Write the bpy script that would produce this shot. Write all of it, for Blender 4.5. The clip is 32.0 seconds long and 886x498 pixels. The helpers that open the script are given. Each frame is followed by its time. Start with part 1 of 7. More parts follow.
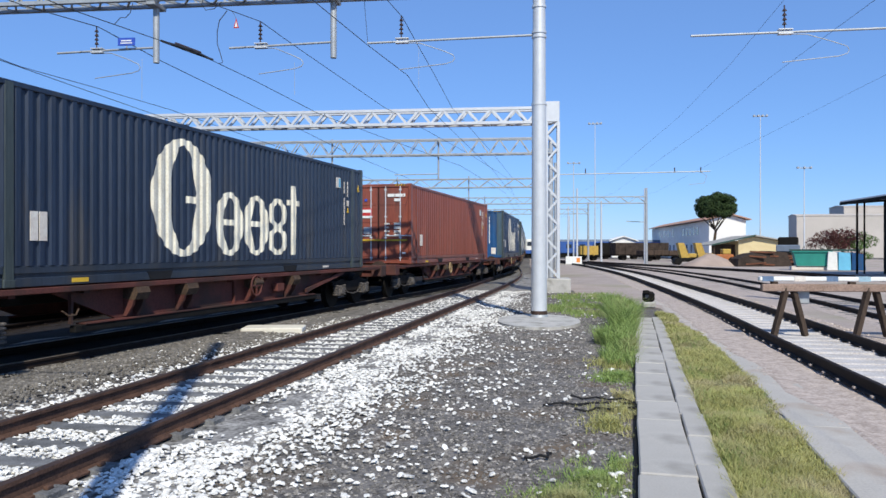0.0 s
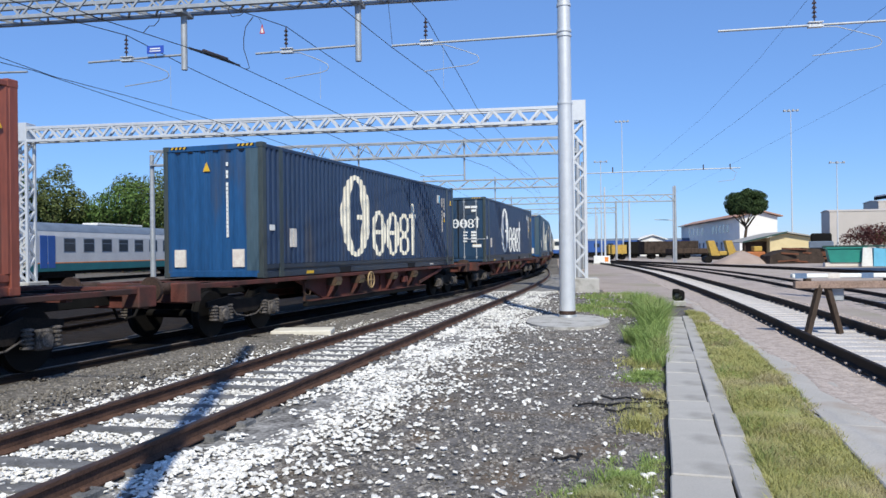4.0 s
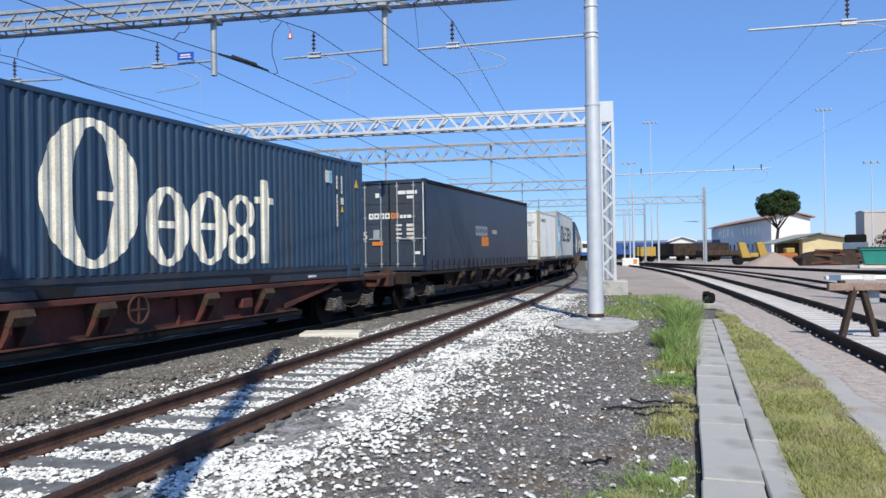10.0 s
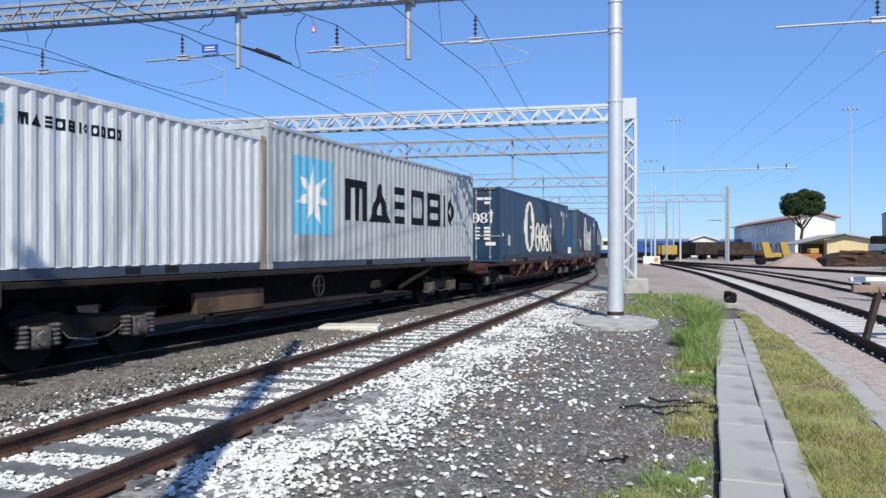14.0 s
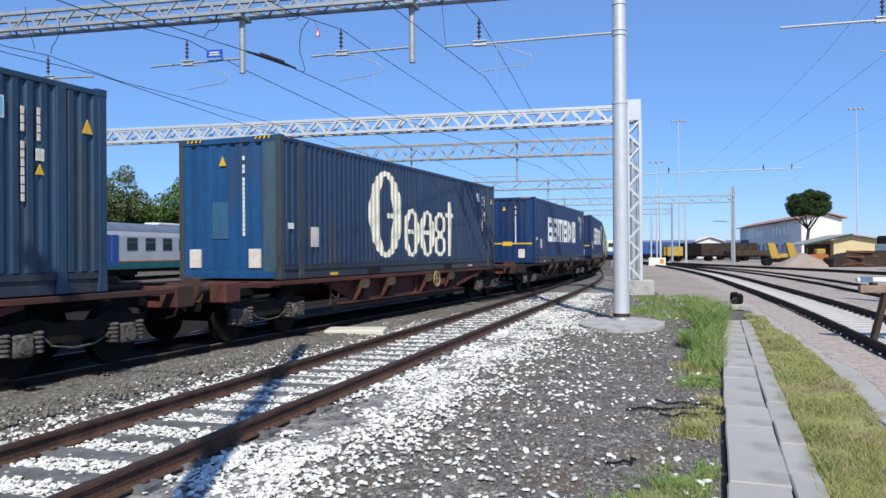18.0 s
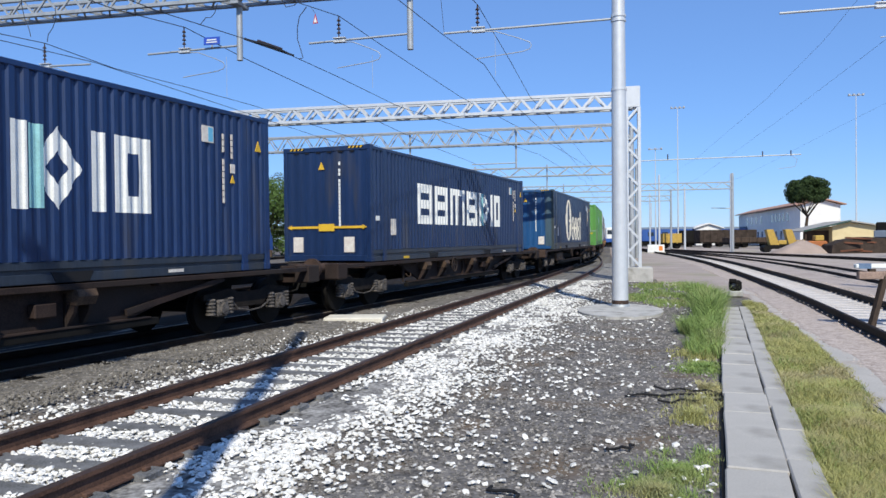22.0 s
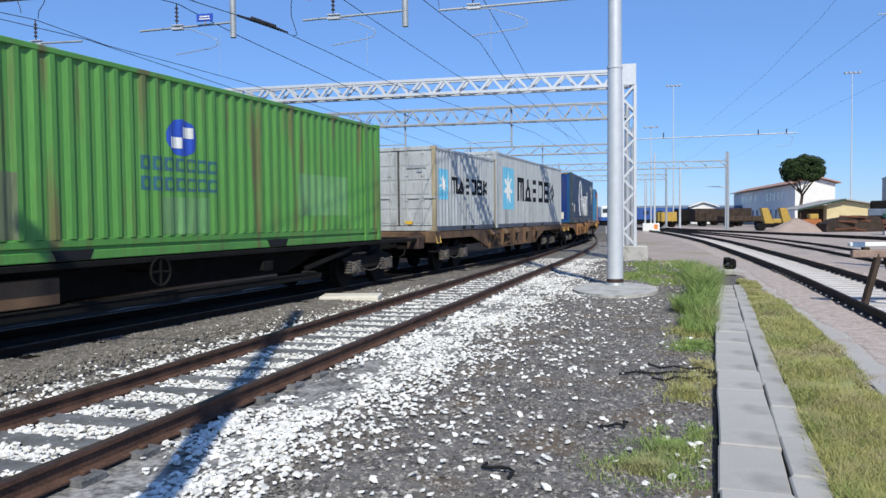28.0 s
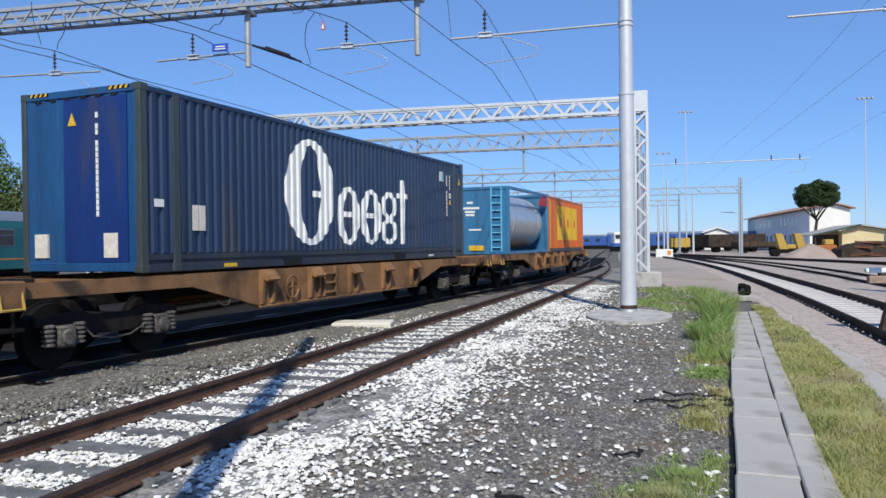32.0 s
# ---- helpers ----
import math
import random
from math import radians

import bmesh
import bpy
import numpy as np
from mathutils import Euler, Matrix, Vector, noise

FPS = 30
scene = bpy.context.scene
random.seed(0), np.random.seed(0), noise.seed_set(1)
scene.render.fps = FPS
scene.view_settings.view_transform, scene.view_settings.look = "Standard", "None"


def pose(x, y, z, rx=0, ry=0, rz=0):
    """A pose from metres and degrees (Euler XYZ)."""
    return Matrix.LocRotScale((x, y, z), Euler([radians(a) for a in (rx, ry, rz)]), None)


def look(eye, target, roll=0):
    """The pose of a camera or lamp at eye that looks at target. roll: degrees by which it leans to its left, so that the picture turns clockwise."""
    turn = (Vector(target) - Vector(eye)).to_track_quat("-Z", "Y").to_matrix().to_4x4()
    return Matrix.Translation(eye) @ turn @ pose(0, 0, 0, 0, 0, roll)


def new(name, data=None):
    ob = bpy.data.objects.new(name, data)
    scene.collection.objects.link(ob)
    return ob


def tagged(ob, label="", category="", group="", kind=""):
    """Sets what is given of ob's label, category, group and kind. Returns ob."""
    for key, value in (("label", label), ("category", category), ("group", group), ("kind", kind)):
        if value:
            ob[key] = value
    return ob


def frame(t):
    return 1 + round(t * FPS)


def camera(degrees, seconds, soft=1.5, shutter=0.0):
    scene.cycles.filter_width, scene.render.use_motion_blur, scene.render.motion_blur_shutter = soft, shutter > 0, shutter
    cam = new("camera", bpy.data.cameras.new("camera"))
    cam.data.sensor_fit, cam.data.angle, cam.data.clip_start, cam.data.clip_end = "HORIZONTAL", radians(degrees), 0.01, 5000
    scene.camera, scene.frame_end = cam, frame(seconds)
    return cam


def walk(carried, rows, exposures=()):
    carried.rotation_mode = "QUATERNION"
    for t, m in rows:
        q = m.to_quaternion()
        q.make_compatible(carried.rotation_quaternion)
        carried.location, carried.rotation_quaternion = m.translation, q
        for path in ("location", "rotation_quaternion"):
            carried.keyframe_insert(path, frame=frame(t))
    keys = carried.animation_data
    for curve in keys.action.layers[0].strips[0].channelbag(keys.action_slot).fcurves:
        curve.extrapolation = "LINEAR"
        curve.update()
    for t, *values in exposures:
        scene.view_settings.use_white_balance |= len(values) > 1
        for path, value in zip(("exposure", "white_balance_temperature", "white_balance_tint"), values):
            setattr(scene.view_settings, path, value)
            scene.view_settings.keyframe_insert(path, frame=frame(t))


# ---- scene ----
EYE = 1.80            # height of the lens over the ground
RAIL = 0.14           # top of the rails over the ground
ROWS = [
    (0, 6.40, 0.00, 0.00), (0.5, 6.64, 0.11, -0.06), (1, 6.70, -0.06, 0.03), (1.5, 6.91, -0.04, 0.37),
    (2, 6.86, 0.25, 0.59), (2.5, 7.30, 0.40, 0.35), (3, 7.94, 0.45, 0.32), (3.5, 8.26, 0.11, 0.57),
    (5.5, 8.87, 0.11, 1.13), (6, 9.30, 0.08, 1.07), (6.5, 9.04, -0.24, 0.96), (7, 9.09, 0.20, 0.88),
    (7.5, 9.64, 0.75, 0.62), (8, 10.14, 0.63, 0.52), (8.5, 10.51, 0.10, 0.56), (9, 10.49, 0.05, 0.81),
    (9.5, 10.33, 0.26, 0.89), (10, 10.47, 0.33, 0.92), (10.5, 10.57, 0.35, 0.93), (11, 10.34, 0.50, 0.67),
    (11.5, 10.68, 0.56, 0.57), (12, 11.30, 0.72, 0.75), (12.5, 11.88, 0.47, 0.89), (13, 11.97, 0.74, 0.95),
    (13.5, 11.64, 0.29, 0.71), (14, 11.95, -0.03, 0.03), (14.5, 12.18, 0.28, -0.05), (16.5, 12.19, 0.87, 0.44),
    (17, 12.17, 0.79, 0.29), (17.5, 12.01, 0.24, 0.42), (18, 12.34, 0.19, 0.41), (18.5, 12.58, 0.16, 0.40),
    (19, 12.59, -0.01, 0.46), (19.5, 12.55, 0.12, 0.51), (20, 12.62, 0.19, 0.41), (20.5, 12.47, 0.36, 0.45),
    (21, 12.62, -0.12, 0.27), (21.5, 12.36, -0.46, 0.58), (22, 12.26, -0.74, 0.58), (22.5, 11.97, -1.07, 0.68),
    (23, 11.92, -1.13, 0.69), (23.5, 12.17, -1.43, 0.55), (24, 11.82, -1.42, 0.67), (24.5, 11.78, -1.46, 0.89),
    (25, 11.73, -1.37, 0.81), (25.5, 11.62, -1.60, 0.66), (27.5, 12.01, -2.45, 0.67), (28, 11.91, -2.34, 0.61),
    (28.5, 12.07, -2.06, 0.51), (29, 12.28, -1.59, 0.15), (29.5, 12.83, -0.94, 0.16), (30, 12.65, -0.90, 0.45),
    (30.5, 12.67, -0.80, 0.78), (31, 12.88, -0.89, 0.87), (31.5, 12.83, -0.70, 0.86), (32, 12.84, -0.35, 0.73),
]
cam = camera(60.2, 32.0)
walk(cam, [(t, pose(0, 0, EYE, 90 + pitch, roll, yaw)) for t, yaw, pitch, roll in ROWS], [(0.0, 0.0, 6430, 5), (26.0, 0.0, 6430, 5), (29.0, -0.07, 6430, 5), (32.0, -0.09, 6430, 5)])

# ---- light ----
SUN_WAY = Vector((-0.296, 0.955, -0.925)).normalized()   # the way the sunlight travels
world = bpy.data.worlds.new("world")
scene.world = world
world.use_nodes = True
wn = world.node_tree
sky = wn.nodes.new("ShaderNodeTexSky")
sky.sky_type, sky.sun_disc = "NISHITA", False
sky.sun_elevation = math.asin(-SUN_WAY.z)
sky.sun_rotation = math.atan2(-SUN_WAY.x, -SUN_WAY.y)
sky.altitude, sky.air_density, sky.dust_density, sky.ozone_density = 0, 1.0, 0.0, 8.0
wn.nodes["Background"].inputs["Strength"].default_value = 0.126
tint = wn.nodes.new("ShaderNodeMix")
tint.data_type, tint.blend_type = "RGBA", "MULTIPLY"
tint.inputs["Factor"].default_value = 1.0
tint.inputs["B"].default_value = (0.83, 0.93, 1.15, 1)
wn.links.new(sky.outputs["Color"], tint.inputs["A"])
haze = wn.nodes.new("ShaderNodeMix")
haze.data_type = "RGBA"
haze.inputs["Factor"].default_value = 0.4
haze.inputs["B"].default_value = (1.95, 3.4, 7.0, 1)
wn.links.new(tint.outputs["Result"], haze.inputs["A"])
wn.links.new(haze.outputs["Result"], wn.nodes["Background"].inputs["Color"])
lamp = bpy.data.lights.new("sun", "SUN")
lamp.energy, lamp.angle, lamp.color = 4.7, radians(0.55), (1.0, 0.925, 0.81)
sun = new("sun", lamp)
sun.matrix_world = look((0, 0, 60), Vector((0, 0, 60)) + SUN_WAY)
scene.view_settings.exposure = 0.0


# ---- materials ----
def mat(name, a, b=None, rough=0.7, metal=0.0, scale=6.0, fine=60.0, mix=0.5, bump=0.15, streak=1.0, random_tone=0.0, island=0.0,
        dirt=None, dirt_amount=0.0, dirt_scale=1.5):
    """A surface of two tones, with large patches, fine grain and relief; dirt lays a third tone in blotches."""
    m = bpy.data.materials.new(name)
    m.use_nodes = True
    nt = m.node_tree
    p = nt.nodes["Principled BSDF"]
    b = b or tuple(c * 0.72 for c in a)
    if rough >= 0.75:
        p.inputs["Specular IOR Level"].default_value = 0.08 if rough >= 0.9 else 0.18
    tc = nt.nodes.new("ShaderNodeTexCoord")
    mp = nt.nodes.new("ShaderNodeMapping")
    mp.inputs["Scale"].default_value = (1, 1, streak)
    nt.links.new(tc.outputs["Object"], mp.inputs["Vector"])
    big = nt.nodes.new("ShaderNodeTexNoise")
    big.inputs["Scale"].default_value, big.inputs["Detail"].default_value = scale, 5
    small = nt.nodes.new("ShaderNodeTexNoise")
    small.inputs["Scale"].default_value, small.inputs["Detail"].default_value = fine, 3
    for n in (big, small):
        nt.links.new(mp.outputs["Vector"], n.inputs["Vector"])
    add = nt.nodes.new("ShaderNodeMath")
    add.operation = "MULTIPLY_ADD"
    add.inputs[1].default_value, add.inputs[2].default_value = 0.5, 0.0
    nt.links.new(small.outputs["Fac"], add.inputs[0])
    both = nt.nodes.new("ShaderNodeMath")
    both.operation = "MULTIPLY_ADD"
    both.inputs[1].default_value = 0.5
    nt.links.new(big.outputs["Fac"], both.inputs[0])
    nt.links.new(add.outputs[0], both.inputs[2])
    ramp = nt.nodes.new("ShaderNodeValToRGB")
    ramp.color_ramp.elements[0].position, ramp.color_ramp.elements[1].position = 0.5 - 0.25 * mix, 0.5 + 0.25 * mix
    ramp.color_ramp.elements[0].color, ramp.color_ramp.elements[1].color = (*b, 1), (*a, 1)
    nt.links.new(both.outputs[0], ramp.inputs["Fac"])
    col = ramp.outputs["Color"]
    if dirt:
        dn = nt.nodes.new("ShaderNodeTexNoise")
        dn.inputs["Scale"].default_value, dn.inputs["Detail"].default_value = dirt_scale, 8
        nt.links.new(mp.outputs["Vector"], dn.inputs["Vector"])
        dr = nt.nodes.new("ShaderNodeMapRange")
        dr.inputs["From Min"].default_value, dr.inputs["From Max"].default_value = 0.62 - 0.2 * dirt_amount, 0.72 - 0.1 * dirt_amount
        dr.inputs["To Max"].default_value = 0.85
        nt.links.new(dn.outputs["Fac"], dr.inputs["Value"])
        mx = nt.nodes.new("ShaderNodeMix")
        mx.data_type = "RGBA"
        nt.links.new(dr.outputs[0], mx.inputs["Factor"])
        nt.links.new(col, mx.inputs["A"])
        mx.inputs["B"].default_value = (*dirt, 1)
        col = mx.outputs["Result"]
    if random_tone or island:
        src = nt.nodes.new("ShaderNodeObjectInfo") if random_tone else nt.nodes.new("ShaderNodeNewGeometry")
        out = src.outputs["Random"] if random_tone else src.outputs["Random Per Island"]
        r = nt.nodes.new("ShaderNodeMapRange")
        k = random_tone or island
        r.inputs["To Min"].default_value, r.inputs["To Max"].default_value = 1 - k, 1 + k
        nt.links.new(out, r.inputs["Value"])
        hs = nt.nodes.new("ShaderNodeHueSaturation")
        nt.links.new(r.outputs[0], hs.inputs["Value"])
        nt.links.new(col, hs.inputs["Color"])
        col = hs.outputs["Color"]
    nt.links.new(col, p.inputs["Base Color"])
    p.inputs["Roughness"].default_value, p.inputs["Metallic"].default_value = rough, metal
    if bump:
        bp = nt.nodes.new("ShaderNodeBump")
        bp.inputs["Strength"].default_value, bp.inputs["Distance"].default_value = bump, 0.02
        nt.links.new(both.outputs[0], bp.inputs["Height"])
        nt.links.new(bp.outputs["Normal"], p.inputs["Normal"])
    return m


def leafy(m, share=0.35):
    """Lets a thin blade or leaf pass some light."""
    nt = m.node_tree
    p, out = nt.nodes["Principled BSDF"], nt.nodes["Material Output"]
    t = nt.nodes.new("ShaderNodeBsdfTranslucent")
    nt.links.new(p.inputs["Base Color"].links[0].from_socket, t.inputs["Color"])
    mx = nt.nodes.new("ShaderNodeMixShader")
    mx.inputs["Fac"].default_value = share
    nt.links.new(p.outputs[0], mx.inputs[1])
    nt.links.new(t.outputs[0], mx.inputs[2])
    nt.links.new(mx.outputs[0], out.inputs["Surface"])
    return m


M_GRAVEL = mat("dark_gravel", (0.235, 0.218, 0.205), (0.052, 0.049, 0.048), 0.95, scale=5.0, fine=26, mix=0.6, bump=1.0, dirt=(0.155, 0.115, 0.08), dirt_amount=0.5, dirt_scale=1.1)
M_STONE_W = mat("white_ballast", (0.86, 0.845, 0.81), (0.62, 0.60, 0.56), 0.9, scale=12, fine=90, bump=0.4, island=0.22)
M_STONE_G = mat("grey_ballast", (0.30, 0.28, 0.26), (0.10, 0.094, 0.088), 0.95, scale=9, fine=60, bump=0.4, island=0.6)
M_PINK = mat("pinkish_ballast", (0.56, 0.47, 0.41), (0.36, 0.30, 0.26), 0.95, scale=10, fine=60, bump=0.5, island=0.3)
M_CONC = mat("concrete", (0.52, 0.50, 0.47), (0.36, 0.35, 0.33), 0.9, scale=3, fine=60, mix=0.6, bump=0.3, random_tone=0.08, dirt=(0.25, 0.24, 0.21), dirt_amount=0.5, dirt_scale=2.5)
M_COVER = mat("cover_concrete", (0.475, 0.45, 0.415), (0.385, 0.365, 0.335), 0.9, scale=2.2, fine=70, mix=0.7, bump=0.25, random_tone=0.05, dirt=(0.29, 0.275, 0.25), dirt_amount=0.4, dirt_scale=1.6)
M_SLAB = mat("slab_concrete", (0.50, 0.47, 0.43), (0.38, 0.355, 0.325), 0.9, scale=1.6, fine=40, mix=0.7, bump=0.35, random_tone=0.05, dirt=(0.36, 0.30, 0.25), dirt_amount=0.6, dirt_scale=1.3)
M_SLEEPER = mat("sleeper_concrete", (0.22, 0.22, 0.225), (0.10, 0.10, 0.10), 0.9, scale=5, fine=50, bump=0.4, random_tone=0.15)
M_RAIL = mat("rusty_rail", (0.135, 0.075, 0.052), (0.06, 0.035, 0.027), 0.8, 0.1, scale=4, fine=50, bump=0.3)
M_RAILWORN = mat("worn_rail_head", (0.24, 0.20, 0.17), (0.15, 0.12, 0.10), 0.6, 0.3, scale=3, fine=40, bump=0.1)
M_RAILTOP = mat("dull_rail_head", (0.085, 0.052, 0.04), (0.045, 0.03, 0.025), 0.6, 0.3, scale=3, fine=40, bump=0.1)
M_RAILDARK = mat("dark_rail", (0.030, 0.020, 0.016), (0.016, 0.012, 0.010), 0.75, 0.2, scale=4, fine=50, bump=0.3)
M_GALV = mat("galvanised_steel", (0.66, 0.68, 0.70), (0.54, 0.56, 0.59), 0.5, 0.3, scale=5, fine=40, mix=0.8, bump=0.05)
M_GALVD = mat("weathered_galvanised_steel", (0.44, 0.46, 0.48), (0.32, 0.34, 0.36), 0.55, 0.35, scale=4, fine=40, bump=0.05)
M_WIRE = mat("dark_wire", (0.05, 0.05, 0.055), (0.03, 0.03, 0.035), 0.6, 0.3, bump=0)
M_INSUL = mat("brown_insulator", (0.07, 0.045, 0.045), (0.04, 0.03, 0.03), 0.3, bump=0)
M_GRASS = leafy(mat("grass", (0.36, 0.45, 0.15), (0.21, 0.31, 0.09), 0.8, scale=0.9, fine=6, mix=0.6, bump=0, island=0.22, dirt=(0.42, 0.39, 0.20), dirt_amount=0.6, dirt_scale=1.4))
M_DRYGRASS = leafy(mat("dry_grass", (0.54, 0.50, 0.22), (0.36, 0.37, 0.13), 0.85, scale=0.9, fine=6, mix=0.6, bump=0, island=0.2, dirt=(0.52, 0.45, 0.27), dirt_amount=0.7, dirt_scale=1.2))
M_BED_W = mat("white_ballast_bed", (0.40, 0.385, 0.365), (0.075, 0.07, 0.066), 0.95, scale=4, fine=20, mix=0.5, bump=1.0)
M_BED_S = mat("pale_siding_ballast", (0.66, 0.63, 0.61), (0.36, 0.33, 0.31), 0.95, scale=1.2, fine=26, mix=0.6, bump=0.8)
M_BED_D = mat("dark_ballast_bed", (0.22, 0.203, 0.182), (0.085, 0.076, 0.067), 0.95, scale=5, fine=30, mix=0.5, bump=1.0)
M_BED_P = mat("pink_ballast_bed", (0.56, 0.475, 0.42), (0.32, 0.265, 0.23), 0.95, scale=6, fine=28, mix=0.5, bump=0.9)
M_YARD = mat("yard_gravel", (0.49, 0.415, 0.37), (0.31, 0.26, 0.23), 0.95, scale=0.5, fine=26, mix=0.7, bump=0.6, dirt=(0.30, 0.28, 0.20), dirt_amount=0.4, dirt_scale=0.15)
M_PATH = mat("worn_path_concrete", (0.54, 0.49, 0.445), (0.38, 0.335, 0.30), 0.95, scale=3, fine=28, mix=0.55, bump=0.8, dirt=(0.32, 0.26, 0.21), dirt_amount=0.7, dirt_scale=1.8)
M_TURF = mat("turf", (0.36, 0.36, 0.16), (0.22, 0.23, 0.10), 0.95, scale=1.5, fine=20, mix=0.8, bump=0.6, dirt=(0.16, 0.13, 0.09), dirt_amount=0.5, dirt_scale=1.2)
M_STONE_D = mat("brown_ballast", (0.25, 0.23, 0.203), (0.11, 0.10, 0.088), 0.95, scale=12, fine=90, bump=0.4, island=0.4)
M_PALE = mat("pale_slab", (0.74, 0.70, 0.60), (0.58, 0.54, 0.46), 0.9, scale=2, fine=40, bump=0.2)
# dark ballast, lowered so ground glimpsed beyond the wagons looks shaded
M_BED_SHADE = mat("shade_dark_main_ballast", (0.034, 0.027, 0.023), (0.012, 0.010, 0.009), 0.95, scale=3, fine=24, mix=0.6, bump=1.0)
# black both for oil and for the shade beneath the train
M_OIL_SHADE = mat("oily_shaded_bed", (0.010, 0.009, 0.008), (0.004, 0.0035, 0.0035), 0.9, scale=4, fine=28, mix=0.6, bump=1.0)
# grime and wheel blacks, lowered to hold the shade below the wagons
M_BLACK = mat("black_grime_and_shade", (0.012, 0.011, 0.010), (0.006, 0.0055, 0.005), 0.85, scale=4, fine=40, bump=0.3)
M_WHEEL = mat("shaded_wheel_steel", (0.011, 0.010, 0.009), (0.007, 0.006, 0.006), 0.75, 0.2, scale=5, fine=40, bump=0.2)
M_AXLEBOX = mat("dusty_axlebox", (0.17, 0.15, 0.135), (0.03, 0.026, 0.023), 0.85, scale=8, fine=50, bump=0.3)
M_WAGON_R = mat("red_brown_wagon_paint", (0.145, 0.050, 0.040), (0.080, 0.030, 0.026), 0.75, scale=2, fine=40, bump=0.15, dirt=(0.05, 0.035, 0.03), dirt_amount=0.9, dirt_scale=1.2)
M_WAGON_D = mat("dark_brown_wagon_paint", (0.046, 0.030, 0.025), (0.022, 0.015, 0.013), 0.8, scale=2, fine=40, bump=0.15, dirt=(0.03, 0.024, 0.022), dirt_amount=0.9, dirt_scale=1.2)
M_WAGON_O = mat("ochre_brown_wagon_paint", (0.32, 0.17, 0.075), (0.19, 0.10, 0.05), 0.75, scale=2, fine=40, bump=0.15, dirt=(0.09, 0.05, 0.03), dirt_amount=0.7, dirt_scale=1.2)
M_WAGON_B = mat("dusty_brown_wagon_paint", (0.20, 0.125, 0.072), (0.12, 0.075, 0.048), 0.75, scale=2, fine=40, bump=0.15, dirt=(0.06, 0.04, 0.03), dirt_amount=0.8, dirt_scale=1.2)
M_LUG = mat("dull_ochre_lug_paint", (0.10, 0.065, 0.043), (0.045, 0.03, 0.023), 0.8, scale=6, fine=40, bump=0.2)
M_BUFFER = mat("rusty_buffer_steel", (0.085, 0.055, 0.043), (0.035, 0.024, 0.02), 0.8, scale=5, fine=40, bump=0.3)
M_HANDWHEEL = mat("dull_ochre_handwheel_paint", (0.40, 0.28, 0.13), (0.27, 0.18, 0.10), 0.7, scale=6, fine=40, bump=0.1)
# rusty brown taken nearly to black for the shade round the bogies
M_BOGIE = mat("shaded_rust_brown_bogie_frame", (0.024, 0.018, 0.015), (0.009, 0.008, 0.007), 0.85, scale=5, fine=40, bump=0.3)
M_MACHINE = mat("dusty_yellow_machine_paint", (0.52, 0.34, 0.06), (0.36, 0.23, 0.05), 0.7, scale=3, fine=30, bump=0.05)
M_YELLOW = mat("yellow_paint", (0.75, 0.47, 0.03), (0.6, 0.36, 0.03), 0.6, scale=5, fine=40, bump=0.05)
M_WHITE = mat("white_paint", (0.80, 0.80, 0.77), (0.68, 0.68, 0.65), 0.6, scale=5, fine=40, bump=0.03)
M_CREAM = mat("aged_cream_paint", (0.80, 0.76, 0.64), (0.62, 0.57, 0.46), 0.65, scale=3, fine=30, bump=0.03)
M_LABEL = mat("pale_label", (0.76, 0.72, 0.64), (0.60, 0.52, 0.46), 0.6, scale=9, fine=50, bump=0)
M_INK = mat("navy_letter_paint", (0.010, 0.012, 0.018), (0.007, 0.008, 0.012), 0.76, bump=0)
M_CYAN = mat("light_blue_paint", (0.16, 0.50, 0.70), (0.13, 0.42, 0.62), 0.6, scale=3, fine=30, bump=0)
M_TEAL = mat("pale_teal_paint", (0.30, 0.58, 0.60), None, 0.6, bump=0)
M_ORANGE = mat("orange_paint", (0.80, 0.26, 0.03), (0.62, 0.18, 0.02), 0.6, scale=2, fine=30, bump=0.03)
M_RED = mat("red_paint", (0.55, 0.03, 0.03), None, 0.6, bump=0)
M_SIGNBLUE = mat("blue_sign_enamel", (0.03, 0.09, 0.50), (0.03, 0.07, 0.40), 0.4, bump=0)
M_GASKET = mat("black_rubber", (0.02, 0.02, 0.022), None, 0.8, bump=0)


def paint(name, a, b, rust=0.35, rough=0.4):
    b = tuple(0.82 * c for c in b)
    return mat(name, a, b, rough, scale=2.0, fine=26, mix=0.6, bump=0.04, streak=0.13, dirt=tuple(0.5 * x + 0.5 * y for x, y in zip(b, (0.075, 0.068, 0.058))), dirt_amount=rust, dirt_scale=2.2)


M_NAVY = paint("navy_container_paint", (0.020, 0.043, 0.102), (0.015, 0.033, 0.080))
M_NAVYD = paint("blackish_navy_container_paint", (0.021, 0.034, 0.066), (0.015, 0.025, 0.050))
M_NAVY2 = paint("faded_navy_container_paint", (0.025, 0.060, 0.114), (0.019, 0.046, 0.088))
M_BLUE = paint("mid_blue_container_paint", (0.017, 0.086, 0.230), (0.013, 0.064, 0.175), 0.2)
M_PATCHROYAL = paint("paler_royal_paint", (0.016, 0.055, 0.15), (0.012, 0.042, 0.12), 0.15)
M_PATCHBLUE = paint("pale_repair_paint", (0.05, 0.135, 0.24), (0.04, 0.11, 0.20), 0.1)
M_ROYAL = paint("royal_blue_container_paint", (0.009, 0.033, 0.118), (0.007, 0.025, 0.092), 0.15)
M_CURTAIN = paint("slate_blue_container_paint", (0.018, 0.030, 0.062), (0.013, 0.022, 0.046), 0.15)
M_DOORSLATE = paint("weathered_slate_door_paint", (0.050, 0.064, 0.088), (0.036, 0.047, 0.066), 0.4)
